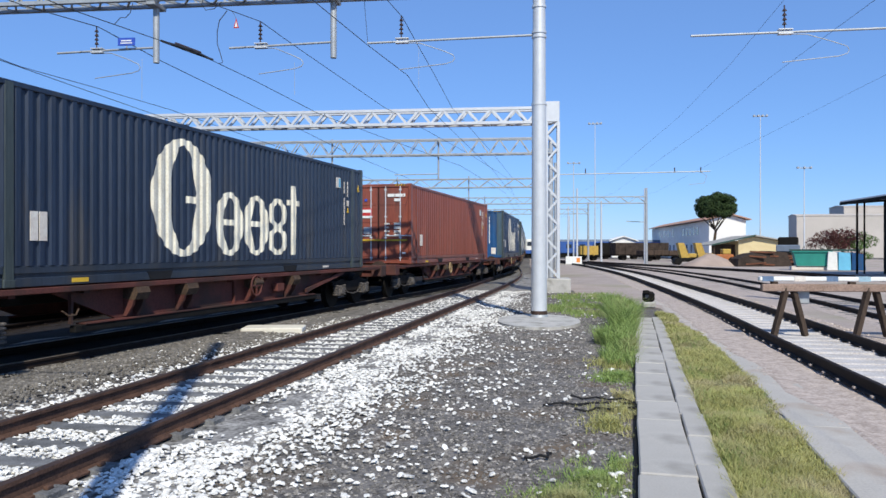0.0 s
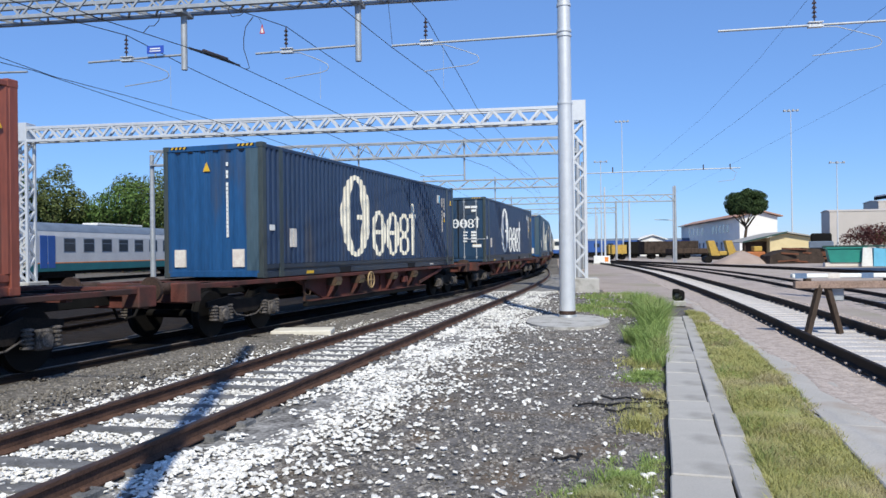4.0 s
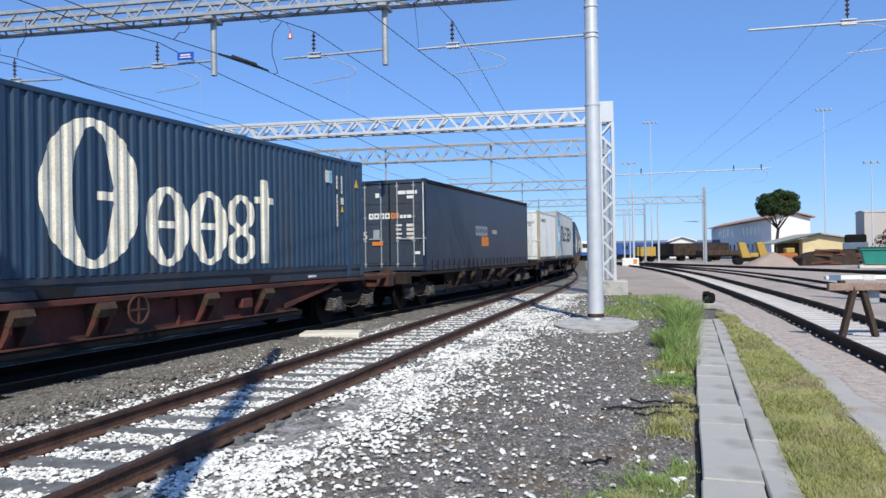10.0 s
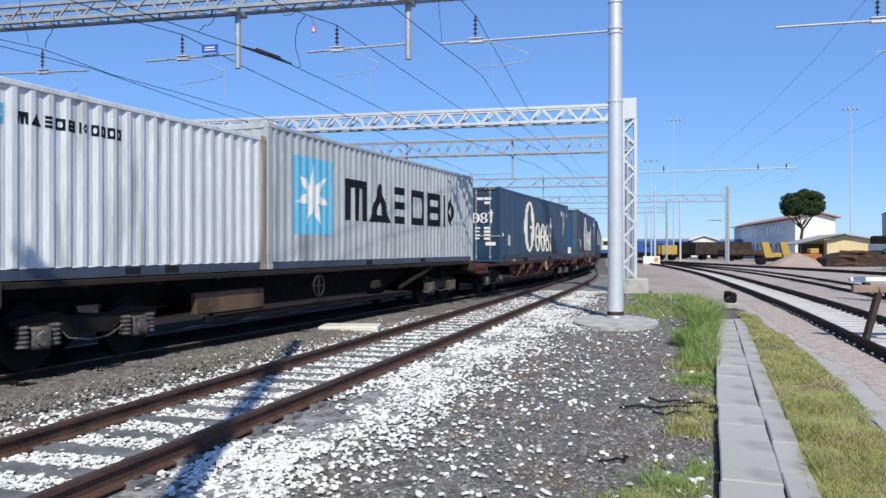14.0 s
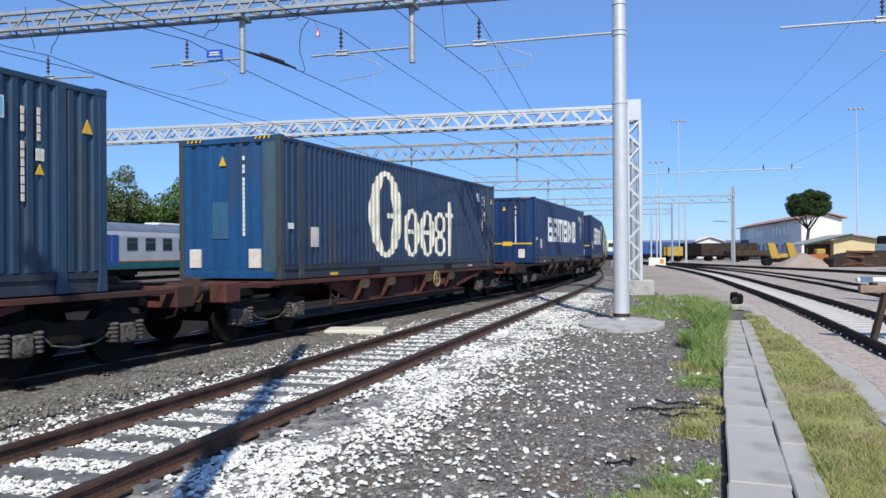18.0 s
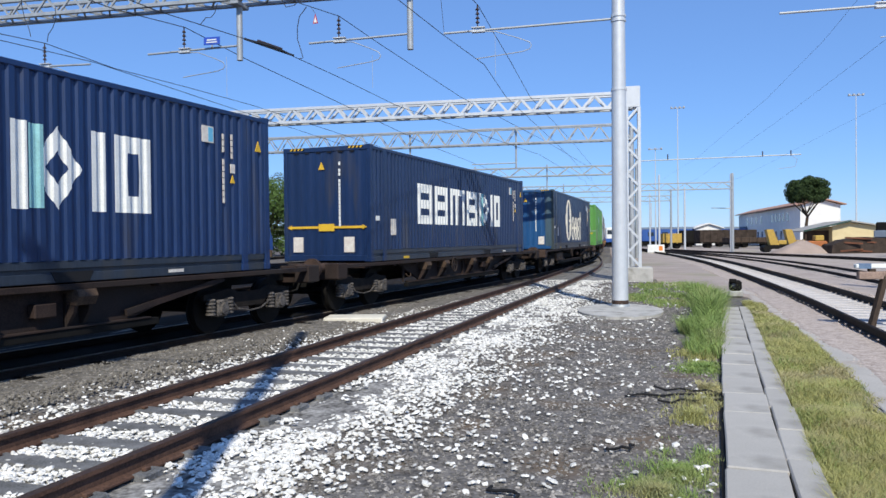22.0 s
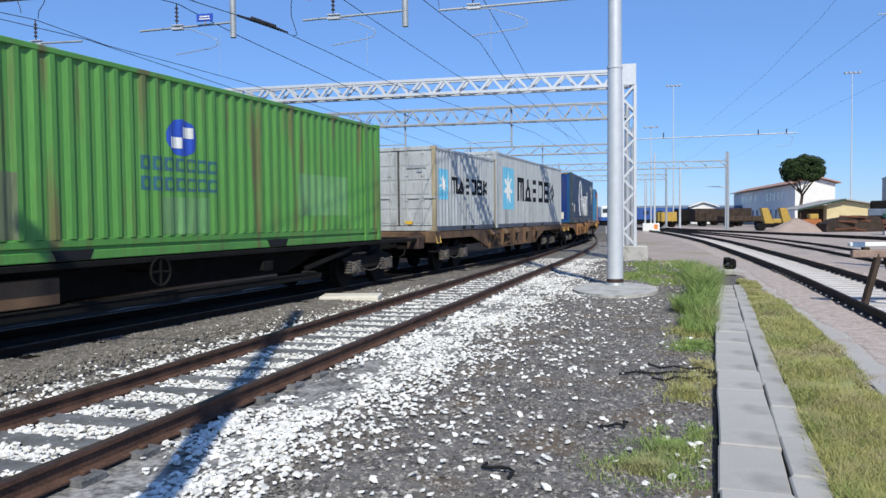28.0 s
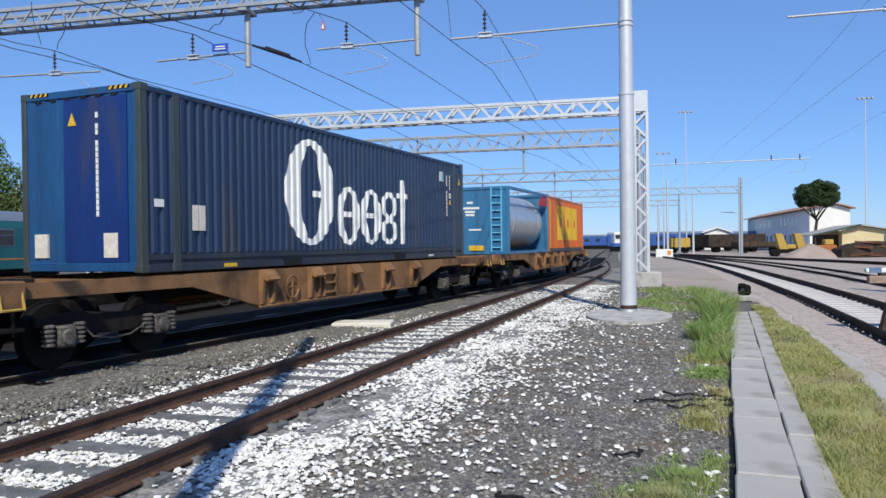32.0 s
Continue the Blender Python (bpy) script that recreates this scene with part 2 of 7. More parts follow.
M_PATCHVIVID = paint("vivid_royal_paint", (0.008, 0.034, 0.18), (0.006, 0.026, 0.14), 0.1)
M_REDBOX = paint("brick_red_container_paint", (0.27, 0.075, 0.045), (0.20, 0.055, 0.035), 0.2)
M_GREENBOX = mat("bright_green_container_paint", (0.12, 0.33, 0.065), (0.075, 0.23, 0.045), 0.5, scale=1.6, fine=30, mix=0.8, bump=0.04, streak=0.1, dirt=(0.15, 0.12, 0.05), dirt_amount=0.5, dirt_scale=3.4)
M_WHITEBOX = paint("off_white_container_paint", (0.76, 0.77, 0.765), (0.66, 0.67, 0.665), 0.3)
M_GREYBOX = paint("pale_grey_container_paint", (0.50, 0.52, 0.525), (0.41, 0.43, 0.435), 0.25)
M_CREAMPOST = paint("rust_stained_cream_post_paint", (0.46, 0.40, 0.27), (0.34, 0.26, 0.15), 0.5)
M_TANKBLUE = paint("sky_blue_frame_paint", (0.05, 0.20, 0.38), (0.04, 0.15, 0.29), 0.25)
M_TANK = mat("brushed_tank_steel", (0.62, 0.64, 0.66), (0.5, 0.52, 0.54), 0.35, 0.7, scale=3, fine=40, bump=0.05)
M_ORANGEBOX = paint("orange_container_paint", (0.72, 0.17, 0.03), (0.55, 0.12, 0.02), 0.1)
M_FRAMEDARK = paint("grimy_corner_post_paint", (0.060, 0.074, 0.072), (0.040, 0.052, 0.052), 0.5)
M_RAILGRIME = paint("slate_bottom_rail_paint", (0.030, 0.042, 0.064), (0.020, 0.028, 0.044), 0.5)
M_WEATHER = paint("weathered_post_paint", (0.070, 0.115, 0.15), (0.050, 0.085, 0.11), 0.35)
M_BASEBLUE = paint("slate_rail_paint", (0.07, 0.09, 0.13), (0.05, 0.065, 0.10), 0.4)
M_NAVYBLUE = paint("dark_royal_container_paint", (0.0095, 0.028, 0.092), (0.0075, 0.022, 0.072), 0.15)
M_OLIVE = paint("faded_olive_paint", (0.20, 0.25, 0.13), (0.14, 0.17, 0.085), 0.5)
M_PALEGREEN = paint("pale_green_paint", (0.19, 0.40, 0.15), (0.13, 0.30, 0.10), 0.3)
M_TEALDARK = paint("faded_blue_writing_paint", (0.04, 0.15, 0.20), (0.04, 0.12, 0.14), 0.3)


# ---- mesh tools ----
class Build:
    """Collects faces for one mesh."""

    def __init__(self):
        self.v, self.f = [], []

    def add(self, verts, faces):
        n = len(self.v)
        self.v += [tuple(p) for p in verts]
        self.f += [tuple(i + n for i in q) for q in faces]
        return self

    def box(self, x0, y0, z0, x1, y1, z1, b=0.0, m=None):
        c, h = Vector(((x0 + x1) / 2, (y0 + y1) / 2, (z0 + z1) / 2)), (abs(x1 - x0) / 2, abs(y1 - y0) / 2, abs(z1 - z0) / 2)
        if not b:
            vs = [c + Vector((sx * h[0], sy * h[1], sz * h[2])) for sx in (-1, 1) for sy in (-1, 1) for sz in (-1, 1)]
            fs = [(0, 1, 3, 2), (4, 6, 7, 5), (0, 4, 5, 1), (2, 3, 7, 6), (0, 2, 6, 4), (1, 5, 7, 3)]
        else:
            b = min(b, 0.45 * min(h))
            vs, at = [], {}
            for i in (-1, 1):
                for j in (-1, 1):
                    for k in (-1, 1):
                        for a in range(3):
                            o = [h[0] - b, h[1] - b, h[2] - b]
                            o[a] = h[a]
                            at[i, j, k, a] = len(vs)
                            vs.append(c + Vector((i * o[0], j * o[1], k * o[2])))
            fs = []
            for s in (-1, 1):
                for a in range(3):
                    ring = []
                    for p, q in ((-1, -1), (1, -1), (1, 1), (-1, 1)):
                        key = [p, q]
                        key.insert(a, s)
                        ring.append(at[(*key, a)])
                    turn = s if a != 1 else -s
                    fs.append(tuple(ring if turn > 0 else ring[::-1]))
                    for q in (-1, 1):
                        o1, o2 = [x for x in range(3) if x != a]
                        k1, k2 = [0, 0, 0], [0, 0, 0]
                        k1[a], k2[a] = -1, 1
                        k1[o1] = k2[o1] = s
                        k1[o2] = k2[o2] = q
                        fs.append((at[(*k1, o1)], at[(*k2, o1)], at[(*k2, o2)], at[(*k1, o2)]))
            for i in (-1, 1):
                for j in (-1, 1):
                    for k in (-1, 1):
                        fs.append((at[i, j, k, 0], at[i, j, k, 1], at[i, j, k, 2]))
        if m is not None:
            vs = [m @ p for p in vs]
        return self.add(vs, fs)

    def beam(self, p, q, w, d=None, b=0.0):
        """A square bar from p to q."""
        p, q = Vector(p), Vector(q)
        m = Matrix.Translation(p) @ (q - p).to_track_quat("Y", "Z").to_matrix().to_4x4()
        d = d or w
        return self.box(-w / 2, 0, -d / 2, w / 2, (q - p).length, d / 2, b, m)

    def cyl(self, p, q, r0, r1=None, n=12, caps=True):
        p, q = Vector(p), Vector(q)
        r1 = r0 if r1 is None else r1
        m = (q - p).to_track_quat("Z", "Y").to_matrix()
        ring = [m @ Vector((math.cos(2 * math.pi * i / n), math.sin(2 * math.pi * i / n), 0)) for i in range(n)]
        vs = [p + c * r0 for c in ring] + [q + c * r1 for c in ring]
        fs = [(i, (i + 1) % n, n + (i + 1) % n, n + i) for i in range(n)]
        if caps:
            fs += [tuple(range(n))[::-1], tuple(range(n, 2 * n))]
        return self.add(vs, fs)

    def tube(self, pts, r, n=6):
        """A round bar bent along the points, one closed skin."""
        pts = [Vector(p) for p in pts]
        vs, up = [], None
        for i, p in enumerate(pts):
            t = (pts[min(i + 1, len(pts) - 1)] - pts[max(i - 1, 0)]).normalized()
            up = t.orthogonal().normalized() if up is None else (up - t * up.dot(t)).normalized()
            side = t.cross(up)
            vs += [p + up * r * math.cos(2 * math.pi * k / n) + side * r * math.sin(2 * math.pi * k / n) for k in range(n)]
        m = len(pts)
        fs = [(i * n + k, i * n + (k + 1) % n, (i + 1) * n + (k + 1) % n, (i + 1) * n + k) for i in range(m - 1) for k in range(n)]
        return self.add(vs, fs + [tuple(range(n))[::-1], tuple(range((m - 1) * n, m * n))])

    def prism(self, poly, y0, y1, axis="y"):
        """A polygon of (x, z) pushed from y0 to y1 (or of (y, z) along x)."""
        n = len(poly)
        if axis == "y":
            vs = [(a, y0, c) for a, c in poly] + [(a, y1, c) for a, c in poly]
        elif axis == "x":
            vs = [(y0, a, c) for a, c in poly] + [(y1, a, c) for a, c in poly]
        else:
            vs = [(a, c, y0) for a, c in poly] + [(a, c, y1) for a, c in poly]
        fs = [(i, (i + 1) % n, n + (i + 1) % n, n + i) for i in range(n)] + [tuple(range(n))[::-1], tuple(range(n, 2 * n))]
        return self.add(vs, fs)

    def sweep(self, prof, pts):
        """A closed profile of (side, up) swept along points of the plan."""
        n, m = len(prof), len(pts)
        vs = []
        for i, p in enumerate(pts):
            a, c = Vector(pts[max(0, i - 1)]), Vector(pts[min(m - 1, i + 1)])
            t = (c - a).normalized()
            side = Vector((t.y, -t.x, 0)).normalized()
            vs += [Vector(p) + side * s + Vector((0, 0, u)) for s, u in prof]
        fs = [(i * n + j, i * n + (j + 1) % n, (i + 1) * n + (j + 1) % n, (i + 1) * n + j) for i in range(m - 1) for j in range(n)]
        fs += [tuple(range(n))[::-1], tuple(range((m - 1) * n, m * n))]
        return self.add(vs, fs)

    def mesh(self, name, material, smooth=0):
        me = bpy.data.meshes.new(name)
        me.from_pydata(self.v, [], self.f)
        if len(self.f) < 30000:
            bm = bmesh.new()
            bm.from_mesh(me)
            bmesh.ops.recalc_face_normals(bm, faces=bm.faces)
            bm.to_mesh(me)
            bm.free()
        for one in (material if isinstance(material, (list, tuple)) else (material,)):
            me.materials.append(one)
        if smooth:
            me.polygons.foreach_set("use_smooth", [True] * len(me.polygons))
            me.set_sharp_from_angle(angle=radians(smooth))
        me.update()
        return me


def part(name, built, material, parent, label="", at=None, smooth=0):
    me = built if isinstance(built, bpy.types.Mesh) else built.mesh(name, material, smooth)
    ob = new(name, me)
    ob.parent = parent
    if at is not None:
        ob.matrix_basis = at
    if label:
        ob["label"] = label
    return ob


def thing(name, label, category, group="", at=None, kind="", built=None, material=None, smooth=0):
    ob = new(name, built.mesh(name, material, smooth) if built else None)
    if at is not None:
        ob.matrix_basis = at
    return tagged(ob, label, category, group, kind)


class Line:
    """A smooth line on the plan through (y, x) knots."""

    def __init__(self, knots):
        ys, xs = np.array([k[0] for k in knots], float), np.array([k[1] for k in knots], float)
        sl = np.gradient(xs, ys)
        self.y = np.arange(ys[0], ys[-1] + 0.25, 0.5)
        i = np.clip(np.searchsorted(ys, self.y, "right") - 1, 0, len(ys) - 2)
        h = ys[i + 1] - ys[i]
        u = np.clip((self.y - ys[i]) / h, 0, 1)
        self.x = (2 * u**3 - 3 * u**2 + 1) * xs[i] + (u**3 - 2 * u**2 + u) * h * sl[i] + (3 * u**2 - 2 * u**3) * xs[i + 1] + (u**3 - u**2) * h * sl[i + 1]
        self.s = np.concatenate([[0], np.cumsum(np.hypot(np.diff(self.x), np.diff(self.y)))])
        self.s -= np.interp(0, self.y, self.s)

    def at(self, y):
        return float(np.interp(y, self.y, self.x))

    def by(self, s):
        """The place s metres along the line from y = 0."""
        return Vector((float(np.interp(s, self.s, self.x)), float(np.interp(s, self.s, self.y)), 0))

    def points(self, y0, y1, step, side=0.0, z=0.0):
        out, y = [], y0
        while y < y1 + step / 2:
            t = Vector((self.at(y + 0.5) - self.at(y - 0.5), 1, 0)).normalized()
            out.append(Vector((self.at(y), y, z)) + Vector((t.y, -t.x, 0)) * side)
            y += step
        return out


# ---- the plan ----
def train_x(y):
    """The train's track: straight, then bending on to the main line."""
    near = 0.30 * min(1, max(0, 1 - (y - 8) / 50))
    if y < 30:
        return 0.172 * y - 10.30 + near
    u = min(y, 68) - 30
    x = near - 5.14 + 0.172 * u - 0.172 * u * u / 76
    return x - (0.03 * (y - 140) ** 2 / 520 if y > 140 else 0)


TRAIN = Line([(y, train_x(y)) for y in range(-330, 401, 2)])
NEAR = Line([(-30, -7.45), (0, -4.90), (7, -4.30), (21, -3.11), (35, -1.95), (45, -1.40), (55, -1.27), (74, -1.80)])
SIDING = Line([(-20, 3.0), (0, 4.24), (9, 4.85), (13, 5.13), (22, 5.82), (28.5, 6.18), (38, 6.55), (52, 6.91), (62, 6.85), (78, 6.3), (100, 4.6), (140, 0.9)])
SIDING_B = Line([(-20, 5.2), (0, 7.4), (10, 8.5), (20, 9.55), (26, 10.1), (33, 10.45), (45, 10.95), (58, 10.85), (70, 10.1), (85, 8.3), (100, 6.1), (130, 2.3)])
SIDING_C = Line([(-20, 27.0), (0, 25.2), (30, 22.3), (46, 20.2), (53, 19.3), (66, 17.0), (76, 14.6), (90, 11.2), (110, 7.0)])
TROUGH = Line([(-4, -0.14), (5.65, 1.126), (9.8, 1.67), (13.2, 2.115), (20.9, 3.125)])
STRIP = Line([(-4, 1.35), (5.8, 2.62), (8, 2.90), (9.6, 3.13), (11.9, 3.42), (14.9, 3.72), (18, 3.88), (22, 4.15), (30, 4.7)])


# ---- ground and tracks ----
def ground_height(x, y):
    """Slightly uneven ground, worn down along the near track."""
    d = abs(x - NEAR.at(y)) if -9 < x < 2 and -6 < y < 60 else 9
    return -0.035 - 0.05 * min(1, max(0, (2.3 - d) / 0.9)) + 0.02 * noise.noise(Vector((x * 0.35, y * 0.35, 0))) + 0.008 * noise.noise(Vector((x * 2.1, y * 2.1, 3)))


def build_ground():
    xs = sorted(set([-4000, -1200, -500, -220, -120, -70, -45] + [x * 0.5 for x in range(-56, 57)] + [32, 40, 55, 80, 140, 260, 600, 1400, 4000]))
    ys = sorted(set([-4000, -900, -200, -60, -20, -8] + [y * 0.5 for y in range(-8, 100)] + [54, 60, 70, 85, 100, 130, 170, 230, 350, 700, 1600, 4500]))
    b = Build()
    b.v = [(x, y, ground_height(x, y) if abs(x) < 40 and -8 < y < 60 else -0.04) for y in ys for x in xs]
    n = len(xs)
    b.f = [(j * n + i, j * n + i + 1, (j + 1) * n + i + 1, (j + 1) * n + i) for j in range(len(ys) - 1) for i in range(n - 1)]
    return thing("ground", "dark grey gravel and bare earth of a railway yard", "ground", kind="structure", built=b, material=M_GRAVEL, smooth=60)


build_ground()

RAIL_FOOT = [(-0.075, -0.172), (0.075, -0.172), (0.075, -0.158), (0.014, -0.134), (0.011, -0.05), (0.036, -0.038), (0.036, -0.006), (0.028, 0.0), (-0.028, 0.0), (-0.036, -0.006), (-0.036, -0.038), (-0.011, -0.05), (-0.014, -0.134), (-0.075, -0.158)]


def railway(name, line, y0, y1, label, rail_material, sleepers_to, step=0.62, half=1.15, raised=0.012, sleeper=M_SLEEPER, head=None, top=RAIL, clips=None):
    """A track: two rails and its sleepers, each a part; head is the paint of the running surface."""
    tr = thing(name, label, "railway track", kind="structure")
    for side in (-0.7525, 0.7525):
        rail = part("rail", Build().sweep(RAIL_FOOT, line.points(y0, y1, 1.0, side, top)), [rail_material, head or rail_material], tr, smooth=40)
        for face in rail.data.polygons:
            face.material_index = int(face.center.z > top - 0.012)
    me = Build().prism([(-half, -0.16), (half, -0.16), (half, -0.01), (half - 0.03, 0.0), (-half + 0.03, 0.0), (-half, -0.01)], -0.12, 0.12).mesh("sleeper", sleeper)
    clip = Build()
    for s in (-0.7525, 0.7525):
        for d in (-0.09, 0.09):
            clip.box(s + d - 0.022, -0.035, 0.0, s + d + 0.022, 0.035, 0.032, 0.008)
    clip = clip.mesh("rail_clips", clips or rail_material)
    y = y0 + 0.3
    while y < sleepers_to:
        a = math.atan2(line.at(y + 0.5) - line.at(y - 0.5), 1.0)
        at = pose(line.at(y), y, top - 0.14 + raised + random.uniform(-0.008, 0.008), 0, 0, -math.degrees(a) + random.uniform(-0.8, 0.8))
        sl = part("sleeper", me, None, tr, at=at)
        if y < 26:
            part("rail_clips", clip, None, sl)
        y += step
    return tr


railway("track_near", NEAR, -6, 74, "rusty railway track on concrete sleepers in white ballast", M_RAIL, 60, half=0.93, raised=-0.012, head=M_RAILTOP)
# sleepers share the black bed colour, so the shade below is painted on too
railway("track_train", TRAIN, -90, 330, "railway track under the freight train on dark ballast", M_RAILDARK, 60, sleeper=M_OIL_SHADE, head=M_RAILWORN)
WEST = Line([(-60, -12.35), (0, -12.2), (60, -11.9), (140, -9.5)])
WEST_B = Line([(-60, -17.2), (0, -17.1), (60, -16.9), (140, -16.0)])
# sleepers of both west tracks take the shade-deepened ballast colour
railway("track_west", WEST, -20, 120, "straight main track on dark ballast deepened for shade", M_RAILDARK, 45, sleeper=M_BED_SHADE)
railway("track_west", WEST_B, -20, 120, "straight main track on dark ballast deepened for shade", M_RAILDARK, 40, sleeper=M_BED_SHADE)
railway("track_siding", SIDING, 3, 130, "siding track with dark rails on pale ballast", M_RAILDARK, 62, half=0.7, sleeper=M_BED_S, top=0.20, raised=-0.028, clips=M_PINK)
railway("track_siding", SIDING_B, 3, 126, "siding track with dark rails in pinkish ballast", M_RAILDARK, 50)
railway("track_siding", SIDING_C, 2, 108, "siding track with dark rails at the yard edge", M_RAILDARK, 40)


def scatter(name, label, category, material, count, place, size, seed, flat=0.7, lift=0.012, rough=True):
    """Broken stones strewn over the ground, one object."""
    rnd = random.Random(seed)
    if rough:
        base = [(0, 0, 0.7)] + [(0.8 * math.cos(1.257 * i), 0.8 * math.sin(1.257 * i), 0.45) for i in range(5)] + [(0.95 * math.cos(1.257 * i + 0.63), 0.95 * math.sin(1.257 * i + 0.63), -0.4) for i in range(5)]
        tri = [(0, 1 + i, 1 + (i + 1) % 5) for i in range(5)] + [(1 + i, 6 + i, 1 + (i + 1) % 5) for i in range(5)] + [(6 + i, 6 + (i + 1) % 5, 1 + (i + 1) % 5) for i in range(5)]
    else:
        base = [(1, 0, 0), (0, 1, 0), (-1, 0, 0.1), (0, -1, 0), (0.3, 0.1, 0.7), (-0.35, -0.1, 0.65)]
        tri = [(0, 1, 4), (1, 5, 4), (1, 2, 5), (2, 3, 5), (3, 4, 5), (3, 0, 4)]
    v, f = [], []
    for _ in range(count):
        spot = place(rnd)
        if spot is None:
            continue
        x, y, z = spot
        r = size[0] + (size[1] - size[0]) * rnd.random() ** 1.3
        a, ca = rnd.uniform(0, 6.28), 0
        c, s = math.cos(a) * r, math.sin(a) * r
        e = rnd.uniform(0.55, 1.15)
        ti, tj = rnd.uniform(-0.35, 0.35), rnd.uniform(-0.35, 0.35)
        n = len(v)
        for p in base:
            px, py, pz = p[0] * rnd.uniform(0.5, 1.15), p[1] * e * rnd.uniform(0.5, 1.15), p[2] * flat * rnd.uniform(0.5, 1.2)
            pz += px * ti + py * tj
            v.append((x + px * c - py * s, y + px * s + py * c, z + lift + pz * r))
        f += [(q[0] + n, q[1] + n, q[2] + n) for q in tri]
    b = Build()
    b.v, b.f = v, f
    me = bpy.data.meshes.new(name)
    me.from_pydata(v, [], f)
    me.materials.append(material)
    ob = new(name, me)
    return tagged(ob, label, category, kind="stuff")


def near_white(rnd):
    """Dense between the rails and on the camera's side of them, in drifts that thin out towards the dark gravel."""
    y = 3.5 + 30 * rnd.random() ** 1.6
    d = rnd.uniform(-1.9, 5.2)
    x = NEAR.at(y) + d
    drift = noise.noise(Vector((x * 0.9, y * 0.55, 5)))
    spot = noise.noise(Vector((x * 2.6, y * 2.6, 8)))
    edge = 2.45 + 0.5 * noise.noise(Vector((y * 0.45, 1.7, 0))) - 0.5 * min(1, max(0, (y - 19) / 4))
    if d < -0.95:
        keep = 0.85 * max(0, 1 - (-0.95 - d) / 0.9) ** 1.3 * (0.7 + spot)
    elif abs(d) < 0.70:
        keep = 1.0
    elif d < edge - 0.5:
        keep = 0.50 + 0.95 * drift + 0.7 * spot - (0.30 if d < 1.35 and y < 11 else 0)
    elif d < edge + 0.5:
        keep = (0.48 - 0.43 * (d - edge + 0.5)) * (0.85 + 1.2 * drift + 1.0 * spot)
    else:
        keep = 0.044 * max(0.25, 1 - (d - edge - 0.5) / 2.2) * (1.0 + 0.8 * drift + 1.6 * spot)
    if rnd.random() > keep or abs(abs(d) - 0.7525) < 0.115:
        return None
    across = abs(((y - (-6 + 0.3) + 0.31) % 0.62) - 0.31)
    if abs(d) < 0.66:
        if across < 0.115 and rnd.random() < 0.94 or rnd.random() < 0.06:
            return None
        return x, y, -0.075 + 0.06 * rnd.random()
    return x, y, ground_height(x, y) + (0.03 if d < 1.3 else 0.006) + 0.02 * rnd.random()


def near_grey(rnd):
    y = 3.5 + 24 * rnd.random() ** 1.7
    x = rnd.uniform(TRAIN.at(y) + 0.9, TROUGH.at(min(y, 20)) - 0.4)
    if abs(abs(x - NEAR.at(y)) - 0.7525) < 0.07:
        return None
    return x, y, ground_height(x, y) - 0.005


def siding_pink(rnd):
    y = 5 + 40 * rnd.random() ** 1.6
    x = SIDING.at(y) + rnd.choice((-1, 1)) * rnd.uniform(0.84, 1.7)
    return x, y, -0.03


def strip_sheet(name, label, category, material, left, right, y0, y1, z, step=0.5, wobble=0.12, kind="structure"):
    """A thin uneven-edged layer on the ground between two lines of the plan."""
    v, f, n = [], [], 9
    ys = np.arange(y0, y1 + step / 2, step)
    for j, y in enumerate(ys):
        a, b = left(y) + wobble * noise.noise(Vector((y * 0.9, 2.2, z * 50))), right(y) + wobble * noise.noise(Vector((y * 0.9, 7.7, z * 50)))
        for i in range(n):
            x = (a, a + 0.12)[i] if i < 2 else (b - 0.12, b)[i - n + 2] if i > n - 3 else a + (b - a) * (i - 1) / (n - 3)
            edge = i in (0, n - 1)
            v.append((x, y, z + 0.6 * (ground_height(x, y) + 0.035) - (0.07 if edge else 0)))
    for j in range(len(ys) - 1):
        f += [(j * n + i, j * n + i + 1, (j + 1) * n + i + 1, (j + 1) * n + i) for i in range(n - 1)]
    b = Build()
    b.v, b.f = v, f
    return thing(name, label, category, kind=kind, built=b, material=material, smooth=60)


strip_sheet("ballast_bed", "bed of white broken ballast along the near track", "ballast", M_BED_W, lambda y: NEAR.at(y) - 1.15, lambda y: NEAR.at(y) + 2.0 + 0.5 * noise.noise(Vector((y * 0.45, 1.7, 0))), -5, 56, -0.034, wobble=0.35)
strip_sheet("ballast_bed", "bed of dark brown-grey ballast under the train", "ballast", M_BED_D, lambda y: TRAIN.at(y) - 2.0, lambda y: TRAIN.at(y) + 1.9, -40, 90, 0.02, wobble=0.3)
# near-black sheet carries the shade under the wagons as well as spilt oil
strip_sheet("ballast_bed", "oily ballast between the rails, blackened for the shade under the train", "ballast", M_OIL_SHADE, lambda y: TRAIN.at(y) - 1.9, lambda y: TRAIN.at(y) + 0.82, -40, 90, 0.028, wobble=0.10)
# this sheet holds the shade behind the train in its colour
strip_sheet("ballast_bed", "wide dark brown ballast of the main tracks, deepened for shade", "ballast", M_BED_SHADE, lambda y: -21.0, lambda y: TRAIN.at(y) - 1.7, -40, 100, -0.005, 1.0)
def yard_edge(y):
    """Where the pale yard gravel begins: at the path, then at the gantry foot and the near track."""
    if y < 23:
        return STRIP.at(y) + 0.2
    k = min(1, (y - 23) / 6)
    return (STRIP.at(y) + 0.2) * (1 - k) + k * max(NEAR.at(y) + 1.9, 1.9 - 0.28 * max(0, y - 34))


